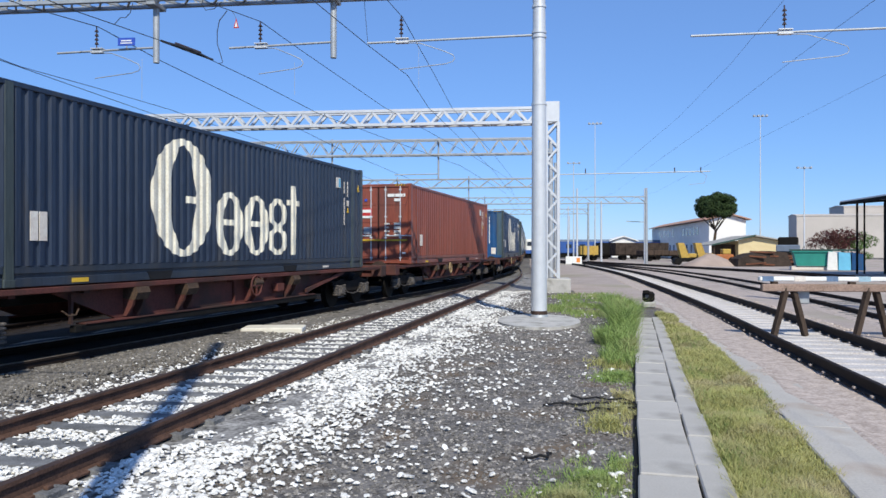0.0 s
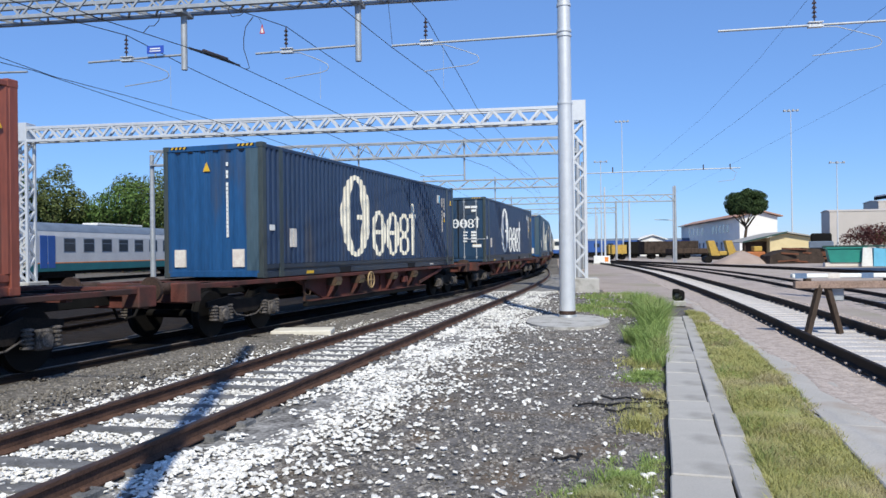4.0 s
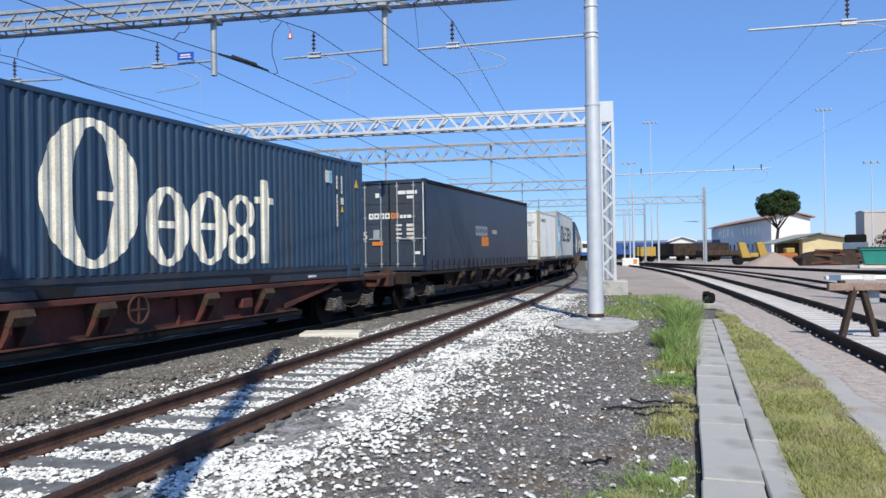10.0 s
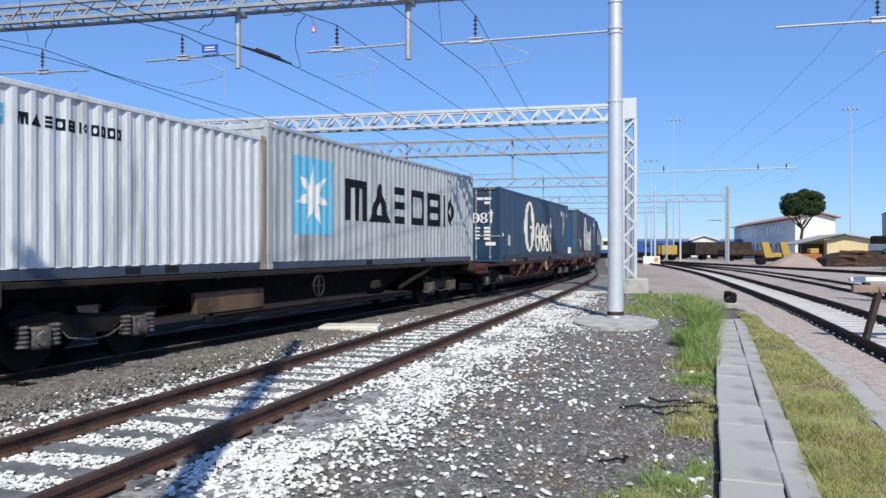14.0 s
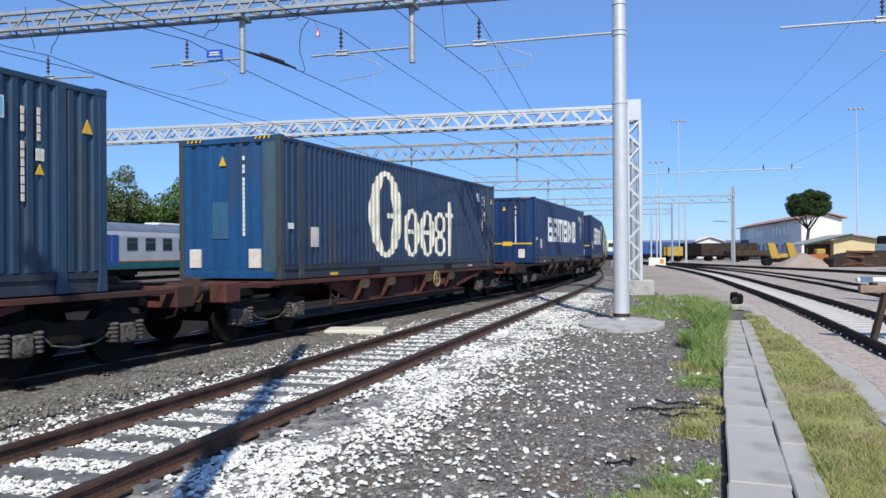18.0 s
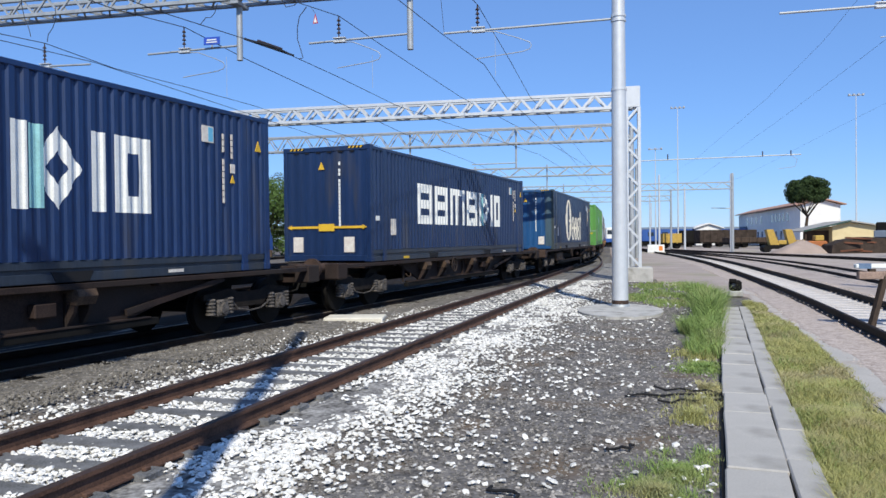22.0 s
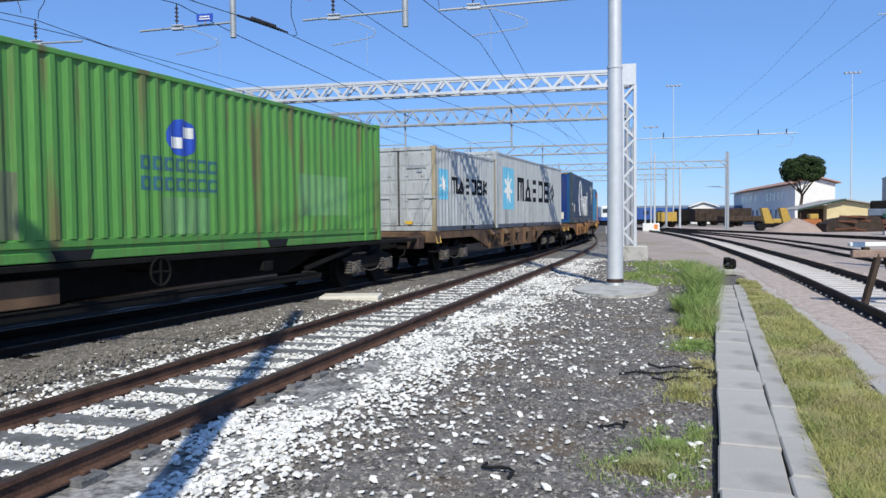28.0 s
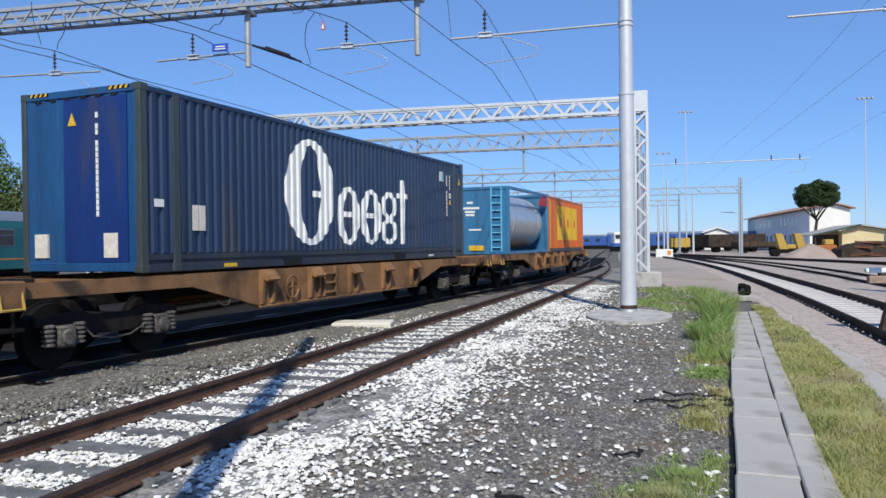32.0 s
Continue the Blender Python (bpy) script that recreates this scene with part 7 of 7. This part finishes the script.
def side_labels(c, w2=W45, small=True):
    side_plate(c, "label_plate", w2, -5.72, 0.66, -5.58, 1.08, M_LABEL, "pale rectangular label")
    side_plate(c, "label_plate", w2, -5.55, 0.66, -5.41, 1.08, M_LABEL, "pale rectangular label")
    if small:
        side_plate(c, "label_plate", w2, -6.58, 1.02, -6.38, 1.14, M_WHITE, "small white label")
    lp = part("label_plate", Build().box(w2 - 0.012, 4.92, 2.24, w2 + 0.002, 5.22, 2.52), M_LABEL, c, "white and light blue label")
    part("blue_half", Build().box(w2, 5.08, 2.26, w2 + 0.005, 5.20, 2.50), M_CYAN, lp)
    for i in range(11):
        if i != 7:
            side_plate(c, "number_bar", w2, 5.46, 1.22 + 0.112 * i, 5.505, 1.315 + 0.112 * i, M_LABEL)
    for i in range(4):
        side_plate(c, "number_bar", w2, 5.70, 2.02 + 0.112 * i, 5.745, 2.115 + 0.112 * i, M_LABEL)
    side_plate(c, "label_plate", w2, 5.68, 1.76, 5.80, 1.92, M_LABEL, "small white label")
    part("warning_triangle", Build().prism([(5.67, 1.58), (5.80, 1.58), (5.735, 1.72)], w2 - 0.01, w2 + 0.002, "x"), M_YELLOW, c, "yellow warning triangle")
    part("warning_triangle", Build().prism([(6.42, 2.22), (6.60, 2.22), (6.51, 2.42)], w2 - 0.01, w2 + 0.002, "x"), M_YELLOW, c, "yellow warning triangle")
    side_plate(c, "yellow_mark", w2 - 0.021, -4.9, 0.035, -4.55, 0.10, M_YELLOW, "yellow stripe on the bottom rail")
    side_plate(c, "rail_mark", w2 - 0.021, 4.1, 0.05, 4.45, 0.10, M_LABEL)


def plain_end(c, length, height, arrow=False, dark_patch=None, plate=None):
    """The closed leading end: warning triangle, number column, two pale labels."""
    triangle(c, length, -0.13, height - 0.58)
    upright_number(c, length, 0.36, height - 1.95, height - 0.40)
    for x in (-0.97, 0.50):
        part("label_plate", Build().box(x, -length / 2 - 0.006, 0.24, x + 0.28, -length / 2 + 0.03, 0.62), M_LABEL, c, "pale printed label")
    hazard_strips(c, length, height)
    for i in range(6):
        end_plate(c, "vent_slot", length, -0.92 + i * 0.32, height - 0.165, -0.80 + i * 0.32, height - 0.135, M_GASKET, lift=0.003)
    if plate:
        part("corner_plate", Build().box(0.84, -length / 2 + 0.002, 0.16, 1.14, -length / 2 + 0.02, height - 0.13, 0.006), plate, c, "plain weathered corner plate")
    if dark_patch:
        part("repair_patch", Build().box(-0.32, -length / 2 + 0.004, 0.17, 0.98, -length / 2 + 0.02, height - 0.16), dark_patch, c, "repainted brighter blue patch")
    if arrow:
        y = -length / 2
        ar = part("yellow_arrow", Build().box(-1.02, y - 0.008, 0.835, 1.02, y + 0.01, 0.895).prism([(-1.14, 0.865), (-1.02, 0.805), (-1.02, 0.925)], y - 0.008, y + 0.01).prism([(1.14, 0.865), (1.02, 0.805), (1.02, 0.925)], y - 0.008, y + 0.01), M_YELLOW, c, "yellow double-headed width arrow")
        part("arrow_label", Build().box(-0.22, y - 0.012, 0.77, 0.22, y + 0.01, 0.95), M_YELLOW, ar)


def oval_side(c, letters, ua=-3.02, ub=2.76):
    marks(c, oval_marks(ua, ub, 0.40, 2.60), side_place(W45, L45 / 2), letters, "large painted oval mark", 0.0133, sheet=NARROW)


def oval_box(s, label, letters, side, endp, doors=False, deck=DECK, patch=None):
    c = container(label, side, endp, L45, H96, "doors" if doors else "plain", corner=M_FRAMEDARK if side is not M_NAVY2 else side, sheet=NARROW)
    oval_side(c, letters)
    side_labels(c)
    if doors:
        container_doors(c, L45, H96, endp)
        y = -L45 / 2
        marks(c, oval_marks(-0.98, 0.98, 1.52, 2.18), lambda u, d, z: (u, y + 0.008 + d, z), M_WHITE, "white painted mark across the doors", 0.01, True)
        figure_45(c, L45, -0.90, 1.08)
        end_plate(c, "stripe", L45, -1.09, 0.97, -0.70, 1.03, M_WHITE, lift=0.012)
        end_plate(c, "label_plate", L45, -1.09, 0.66, -0.70, 0.78, M_WHITE, "white label with a yellow edge", 0.012)
        end_plate(c, "label_plate", L45, 0.66, 0.66, 1.06, 0.78, M_WHITE, "white label with a yellow edge", 0.012)
        end_plate(c, "yellow_edge", L45, -1.09, 0.78, -0.70, 0.795, M_YELLOW, lift=0.012)
        end_plate(c, "yellow_edge", L45, 0.66, 0.78, 1.06, 0.795, M_YELLOW, lift=0.012)
        end_plate(c, "plate", L45, -0.52, 1.04, -0.30, 1.30, M_LABEL, "tan customs plate", 0.004)
        end_plate(c, "label_plate", L45, -0.48, 2.30, -0.36, 2.44, M_CYAN, "small light blue label", 0.012)
        triangle(c, L45, -0.98, 2.25)
        number_bars(c, L45, 0.32, 2.40, (0.24, 0.30), 0.10)
        number_bars(c, L45, 0.62, 2.24, (0.22,), 0.10)
        data_block(c, L45, 0.24, 0.86)
        hazard_strips(c, L45, H96)
    else:
        plain_end(c, L45, H96, dark_patch=patch, plate=M_WEATHER if endp is M_BLUE and not patch else None)
    KEYED.append((c, s, 12.0, deck))
    return c


CENTRES = [16.17, 34.48, 54.37, 72.9, 92.43, 110.6, 129.95, 148.95, 167.05, 186.43, 204.43, 223.85, 242.35, 262.07, 281.5, 301.05]

oval_box(CENTRES[0], "dark navy corrugated container with a large cream mark", M_CREAM, M_NAVYD, M_NAVYD)

c = container("brick-red corrugated container with white door markings and lock rods", M_REDBOX, M_REDBOX, L45, H96, "doors", dark_rail=False)
container_doors(c, L45, H96, M_REDBOX, rods=M_GALV)
side_labels(c, small=False)
hazard_strips(c, L45, H96)
triangle(c, L45, -0.85, 2.24)
end_plate(c, "label_plate", L45, -0.52, 2.27, -0.42, 2.36, M_SIGNBLUE, "small blue label", 0.012)
end_plate(c, "red_panel", L45, -0.64, 1.75, -0.24, 2.02, M_RED, "red panel over a white stripe", 0.006)
end_plate(c, "white_stripe", L45, -0.64, 1.66, -0.24, 1.745, M_WHITE, lift=0.006)
end_plate(c, "white_mark", L45, -0.60, 1.86, -0.28, 1.97, M_WHITE, "plain white mark", 0.009)
figure_45(c, L45, -0.88, 1.02, 0.38)
end_plate(c, "plate", L45, -0.56, 1.08, -0.32, 1.34, M_GALVD, "grey customs plate", 0.004)
data_block(c, L45, 0.24, 0.98, M_LABEL)
number_bars(c, L45, 0.36, 2.42, (0.26, 0.28, 0.07), 0.11)
number_bars(c, L45, 0.62, 2.26, (0.22,), 0.10)
end_plate(c, "yellow_arrow", L45, -1.10, 0.83, 1.10, 0.89, M_YELLOW, "yellow width arrow", 0.010)
end_plate(c, "label_plate", L45, -1.08, 0.52, -0.72, 0.64, M_WHITE, "white label", 0.012)
end_plate(c, "label_plate", L45, 0.90, 0.36, 1.04, 0.43, M_WHITE, "white label", 0.012)
KEYED.append((c, CENTRES[1], 12.0, DECK))

oval_box(CENTRES[2], "navy corrugated container with a mid-blue end and cream mark", M_CREAM, M_NAVY, M_BLUE)
oval_box(CENTRES[3], "navy corrugated container with white marks on side and doors", M_WHITE, M_NAVY, M_NAVY2, True)
oval_box(CENTRES[4], "faded navy container with a mid-blue end and cream mark", M_CREAM, M_NAVY2, M_BLUE)

c = container("slate-blue smooth-sided container with ribbed doors and orange patch", M_CURTAIN, M_DOORSLATE, L45, H96, "doors", smooth_side=True, posts45=False)
container_doors(c, L45, H96, M_DOORSLATE)
y = -L45 / 2
marks(c, block_marks(-0.70, 0.05, 1.66, 1.84, 4, 0.05), lambda u, d, z: (u, y + 0.008, z), M_WHITE, "white block mark on the doors", 0.01, True)
marks(c, block_marks(0.07, 0.36, 1.66, 1.84, 2, 0.04), lambda u, d, z: (u, y + 0.008, z), M_ORANGE, "orange block mark on the doors", 0.01, True)
number_bars(c, L45, 0.38, 1.67, (0.09, 0.09, 0.14), 0.10)
figure_45(c, L45, -0.92, 1.02, 0.36, M_CREAM)
end_plate(c, "label_plate", L45, -0.58, 0.82, -0.22, 0.94, M_ORANGE, "orange label", 0.012)
end_plate(c, "plate", L45, -0.55, 1.04, -0.33, 1.32, M_GALVD, "grey customs plate", 0.004)
end_plate(c, "label_plate", L45, 0.86, 0.53, 1.04, 0.62, M_WHITE, "white label", 0.012)
triangle(c, L45, -0.98, 2.28)
end_plate(c, "label_plate", L45, -0.45, 2.34, -0.32, 2.48, M_WHITE, "small white label", 0.012)
data_block(c, L45, 0.24, 0.98, M_LABEL)
number_bars(c, L45, 0.32, 2.42, (0.26, 0.26, 0.06), 0.11)
number_bars(c, L45, 0.62, 2.28, (0.22,), 0.09)
part("edge_strip", Build().box(W45 - 0.10, y - 0.008, 0.5, W45 - 0.07, y + 0.02, H96 - 0.12), M_WHITE, c, "white reflective strip down the corner")
flat_side = lambda u, d, z: (W45 - 0.006 - d, u, z)
marks(c, block_marks(-1.60, 0.0, 1.20, 1.56, 4, 0.10), flat_side, M_GALVD, "faded grey block mark on the side", 0.02, True)
marks(c, block_marks(0.7, 1.36, 1.30, 1.45, 4, 0.05), flat_side, M_LABEL, "small pale mark on the side", 0.02, True)
side_plate(c, "label_plate", W45 + 0.004, -0.78, 0.80, 0.10, 1.16, M_ORANGE, "orange rectangular label")
part("curtain_rail", Build().box(W45 - 0.02, -L45 / 2 + 0.1, H96 - 0.16, W45 + 0.02, L45 / 2 - 0.1, H96 - 0.03, 0.01), M_GASKET, c, "dark rail over the curtain")
for i in range(24):
    u = -L45 / 2 + 0.5 + i * (L45 - 1.0) / 23
    part("buckle_strap", Build().box(W45 - 0.004, u - 0.025, 0.0, W45 + 0.012, u + 0.025, 0.34, 0.004), M_GASKET, c)
KEYED.append((c, CENTRES[5], 12.0, DECK))


def star_square(c, w2, h2, u0, z0, u1, z1):
    place = side_place(w2, h2)
    cu, cz = (u0 + u1) / 2, (z0 + z1) / 2
    part("blue_square", painted(bar(u0, z0, u1, z1), u0, u1, z0, z1, place), M_CYAN, c, "light blue painted square")
    part("white_star", painted(star(cu, cz, 0.46 * (u1 - u0)), u0, u1, z0, z1, place, 0.014, tol=0.007), M_WHITE, c, "white seven-pointed star")


def grey_pair(s, deck, small):
    for off, ln, ht, lead in ((-6.13, 6.06, H86, True), (3.06, 12.19, H96, False)):
        skin = M_WHITEBOX if lead and small else M_GREYBOX
        c = container(("off-white" if small else "pale grey") + " corrugated container with light blue square and star" if lead else "long pale grey container with light blue square and star", skin, skin, ln, ht, "doors" if lead else "plain", width=2.44, posts45=False, corner=M_CREAMPOST if lead else M_GREYBOX, dark_rail=False)
        place = side_place(W40, ln / 2)
        if lead:
            container_doors(c, ln, ht, skin, 2.44, skin, 5)
            y = -ln / 2
            part("blue_square", painted(bar(-0.98, 1.83, -0.72, 2.10), -1.0, -0.7, 1.8, 2.12, lambda u, d, z: (u, y + 0.008, z), 0.01, True), M_CYAN, c, "light blue square with a star")
            part("white_star", painted(star(-0.85, 1.965, 0.11), -0.98, -0.72, 1.83, 2.1, lambda u, d, z: (u, y + 0.004, z), 0.008, True), M_WHITE, c)
            number_bars(c, ln, 0.26, 1.92, (0.24, 0.26, 0.10), 0.09, material=M_GALVD)
            number_bars(c, ln, 0.62, 1.80, (0.2,), 0.07, material=M_GALVD)
            end_plate(c, "label_plate", ln, 0.22, 0.22, 0.46, 0.32, M_YELLOW, "yellow label", 0.012)
            end_plate(c, "label_plate", ln, -0.88, 0.22, -0.72, 0.32, M_WHITE, "white label", 0.012)
            end_plate(c, "plate", ln, -0.98, 0.72, -0.74, 0.94, M_GALVD, "grey customs plate", 0.004)
            if small:
                star_square(c, W40, ln / 2, -2.82, 1.98, -2.58, 2.24)
                marks(c, dark_marks(-2.42, -1.30, 2.02, 2.18, 0.05) + block_marks(-1.22, -0.62, 2.02, 2.18, 4, 0.04), place, M_INK, "row of small dark blocks", 0.014, False)
            else:
                star_square(c, W40, ln / 2, -2.68, 0.98, -1.92, 1.92)
                marks(c, dark_marks(-1.62, 2.10, 1.18, 1.72, 0.14), place, M_INK, "row of dark block shapes", 0.02, False)
        else:
            star_square(c, W40, ln / 2, -5.2, 0.72, -3.58, 2.36)
            marks(c, dark_marks(-2.95, 4.25, 1.08, 2.06, 0.25), place, M_INK, "row of dark block shapes", 0.02, False)
        part("blue_rail", Build().box(W40 - 0.03, -ln / 2 + 0.18, 0.01, W40 - 0.021, ln / 2 - 0.18, 0.15), M_BASEBLUE, c, "slate blue bottom rail")
        for u in (-ln * 0.07, ln * 0.07):
            part("fork_pocket", Build().box(W40 - 0.035, u * (1 if lead else 2) - 0.16, 0.02, W40 - 0.018, u * (1 if lead else 2) + 0.16, 0.13), M_GASKET, c)
        KEYED.append((c, s + off, ln * 0.85, deck))


grey_pair(CENTRES[6], DECK_HIGH, True)
grey_pair(CENTRES[13], DECK_HIGH, False)
oval_box(CENTRES[7], "faded navy corrugated container with marks on side and doors", M_CREAM, M_NAVY2, M_NAVY2, True)
c = oval_box(CENTRES[8], "navy corrugated container with mid-blue end and cream mark", M_CREAM, M_NAVY, M_BLUE)
part("repair_patch", Build().box(-0.39, -L45 / 2 + 0.004, 0.83, 0.0, -L45 / 2 + 0.02, 1.58), M_PATCHBLUE, c, "paler blue repainted patch")
for k, p, letters in ((9, M_ROYAL, M_WHITE), (10, M_NAVYBLUE, M_WHITE)):
    c = container("royal blue corrugated container with white blocks and yellow arrow" if k == 9 else "navy blue corrugated container with white blocks and yellow arrow", p, p, L45, H96, corner=p, sheet=NARROW)
    marks(c, white_marks(-4.0, 3.72, 0.98, 2.12, 0.25), side_place(W45, L45 / 2), letters, "large white block shapes", 0.0133, False, sheet=NARROW)
    part("painted_accent", painted(bar(1.55, 1.0, 1.78, 2.1), 1.5, 1.8, 0.95, 2.15, side_place(W45, L45 / 2), 0.0133, tol=0.008, sheet=NARROW), M_TEAL, c, "pale teal accent stroke")
    side_labels(c)
    plain_end(c, L45, H96, True, plate=M_PATCHROYAL if k == 9 else None)
    KEYED.append((c, CENTRES[k], 12.0, DECK))
oval_box(CENTRES[11], "navy corrugated container with a plain blue end and cream mark", M_CREAM, M_NAVY, M_BLUE)

c = container("bright green corrugated container with rust and faded patches", M_GREENBOX, M_GREENBOX, L45, H96, "doors", dark_rail=False)
container_doors(c, L45, H96, M_GREENBOX)
figure_45(c, L45, -0.36, 2.30, 0.30)
number_bars(c, L45, 0.20, 2.44, (0.22, 0.28, 0.07), 0.11)
number_bars(c, L45, 0.52, 2.30, (0.2,), 0.09)
end_plate(c, "data_panel", L45, 0.14, 1.42, 0.36, 2.02, M_INK, "black data panel", 0.010)
data_block(c, L45, 0.15, 1.50)
end_plate(c, "label_plate", L45, 0.20, 1.06, 0.32, 1.16, M_YELLOW, "yellow label", 0.012)
end_plate(c, "plate", L45, 0.72, 0.98, 0.88, 1.26, M_GALVD, "grey customs plate", 0.004)
end_plate(c, "yellow_arrow", L45, -1.05, 0.83, 1.05, 0.89, M_YELLOW, "yellow width arrow", 0.010)
place = side_place(W45, L45 / 2)
part("faded_patch", painted(bar(-5.55, 0.32, -3.6, 1.18), -5.6, -3.5, 0.3, 1.2, place, 0.03), M_OLIVE, c, "dull olive faded patch")
part("faded_patch", painted(bar(3.0, 0.62, 5.2, 1.5), 2.9, 5.3, 0.6, 1.6, place, 0.03), M_PALEGREEN, c, "pale green repainted patch")
part("faded_patch", painted(bar(-1.0, 0.32, 0.2, 0.92), -1.1, 0.3, 0.3, 1.0, place, 0.03), M_PALEGREEN, c, "pale faded patch")
part("round_emblem", painted(ring(-0.5, 1.90, 0.38, 0.30, 0.379, 0.299), -0.95, 0.0, 1.5, 2.3, place), M_SIGNBLUE, c, "round blue and white emblem")
part("emblem_quarter", painted(either(bar(-0.5, 1.90, -0.22, 2.08), bar(-0.78, 1.72, -0.5, 1.90)), -0.9, -0.1, 1.6, 2.2, place, tol=0.008), M_WHITE, c)
marks(c, block_marks(-1.45, 0.42, 1.34, 1.56, 7, 0.05), place, M_TEALDARK, "faded line of blue writing bars", 0.02, False, "writing")
marks(c, block_marks(-1.45, 0.42, 1.02, 1.24, 7, 0.05), place, M_TEALDARK, "faded line of blue writing bars", 0.02, False, "writing")
KEYED.append((c, CENTRES[12] - 0.1, 12.0, DECK))

oval_box(CENTRES[14], "navy corrugated container with a royal blue end and white mark", M_WHITE, M_NAVY, M_BLUE, deck=DECK_HIGH + 0.03, patch=M_PATCHVIVID)


def tank_container(s, deck):
    """A steel tank lying in an open box frame with a blue end plate and a ladder."""
    c = thing("tank_container", "blue framed tank container with a steel barrel and ladder", "container", "containers")
    h, w, ht = 3.03, 1.22, H86
    for sx in (-1, 1):
        for sy in (-1, 1):
            part("corner_post", Build().box(sx * w, sy * h, 0, sx * (w - 0.13), sy * (h - 0.13), ht, 0.015), M_TANKBLUE, c)
        for z in (0.0, ht - 0.12):
            part("side_rail", Build().box(sx * w, -h + 0.13, z, sx * (w - 0.10), h - 0.13, z + 0.12, 0.012), M_TANKBLUE, c)
    for sy in (-1, 1):
        for z in (0.0, ht - 0.12):
            part("end_rail", Build().box(-w + 0.13, sy * h, z, w - 0.13, sy * (h - 0.12), z + 0.12, 0.012), M_TANKBLUE, c)
        part("end_plate", Build().box(-w + 0.13, sy * (h - 0.03), 0.12, w - 0.13, sy * (h - 0.06), ht - 0.12), M_TANKBLUE, c)
    b = Build()
    prof = [(0.0, -2.86), (0.55, -2.83), (0.90, -2.72), (1.08, -2.5), (1.10, -2.3), (1.10, 2.3), (1.08, 2.5), (0.90, 2.72), (0.55, 2.83), (0.0, 2.86)]
    n = 32
    vs = [(r * math.cos(2 * math.pi * i / n), y, 1.30 + r * math.sin(2 * math.pi * i / n)) for r, y in prof for i in range(n)]
    b.add(vs, [(k * n + i, k * n + (i + 1) % n, (k + 1) * n + (i + 1) % n, (k + 1) * n + i) for k in range(len(prof) - 1) for i in range(n)])
    part("barrel", b, M_TANK, c, "brushed steel barrel", smooth=40)
    for y in (-1.9, 1.9):
        part("band", Build().cyl((0, y - 0.04, 1.30), (0, y + 0.04, 1.30), 1.112, 1.112, 32), M_TANK, c, smooth=40)
    y = -h
    for x in (0.50, 0.90):
        part("ladder_rail", Build().box(x, y - 0.05, 0.1, x + 0.05, y - 0.005, ht - 0.05), M_CYAN, c)
    for i in range(8):
        part("ladder_rung", Build().box(0.55, y - 0.045, 0.25 + i * 0.28, 0.90, y - 0.015, 0.29 + i * 0.28), M_CYAN, c)
    for zz, ww in ((1.95, 0.24), (1.74, 0.75), (1.60, 0.4), (1.48, 0.36)):
        part("writing", Build().box(-0.35 - ww / 2, y + 0.02, zz, -0.35 + ww / 2, y + 0.035, zz + 0.08), M_WHITE, c, "bar of white writing")
    part("writing", Build().box(-0.4, y + 0.02, 0.92, 0.1, y + 0.035, 0.98), M_WHITE, c, "bar of white writing")
    part("red_panel", Build().prism([(1.3, 2.05), (2.9, 2.05), (2.9, 2.42), (2.0, 2.42)], w - 0.04, w - 0.02, "x"), M_RED, c, "red and white corner panel")
    part("valve_box", Build().box(-0.4, y - 0.03, 0.14, 0.2, y + 0.03, 0.34, 0.02), M_YELLOW, c)
    KEYED.append((c, s, 4.5, deck))


tank_container(CENTRES[15] - 4.75, DECK_HIGH)
c = container("orange corrugated container with large yellow blocks on its side", M_ORANGEBOX, M_ORANGEBOX, 9.125, H86, width=2.44, posts45=False)
marks(c, block_marks(-2.6, 2.9, 0.55, 2.2, 3, 0.62), side_place(W40, 4.56), M_YELLOW, "large yellow block shapes", 0.02, False)
part("edge_strip", Build().box(W40 - 0.004, -4.45, 0.2, W40 + 0.006, -4.22, 2.4), M_YELLOW, c, "pale yellow edge strip")
KEYED.append((c, CENTRES[15] + 2.95, 7.5, DECK_HIGH))

for k, s in enumerate(CENTRES):
    front = (s - CENTRES[k - 1]) / 2 if k else 9.6
    back = (CENTRES[k + 1] - s) / 2 if k < len(CENTRES) - 1 else 8.6
    high = k in (6, 13, 14, 15)
    style = 1 if k in (13, 14, 15) else 0
    paint_of = M_BLACK if k == 12 else M_WAGON_B if k == 13 else M_WAGON_O if style else (M_WAGON_D if k in (5, 6, 9, 10, 11) else M_WAGON_R)
    text = {M_BLACK: "grimy black flat wagon", M_WAGON_B: "dusty brown flat wagon with deep ribbed sides", M_WAGON_O: "ochre-brown flat wagon with deep ribbed sides", M_WAGON_D: "dark brown grimy flat wagon", M_WAGON_R: "red-brown flat wagon with yellow handwheels"}[paint_of]
    # wagon 6 takes the darker paint and bare sills for its shaded sides
    KEYED.append((wagon(text, front, back, paint_of, style, DECK_HIGH if high else DECK, k in (1, 2, 3, 7, 8), k in (6, 11, 12), {0: 0.5, 7: 1.15, 8: 1.15, 9: 0.65}.get(k, -2.9 if style else -1.25)), s, 13.5, 0.0))


# ---- the train runs ----
def motions():
    times = [i * 0.5 for i in range(65)]
    for ob, s, span, z in KEYED:
        walk(ob, [(t, rail_pose(s - travel(t), span, z)) for t in times])
    turns = [i * 0.08 for i in range(401)]
    for ob, y in ROLLING:
        walk(ob, [(t, pose(0, y, WHEEL_R, math.degrees(travel(t) / WHEEL_R) % 360)) for t in turns])


motions()
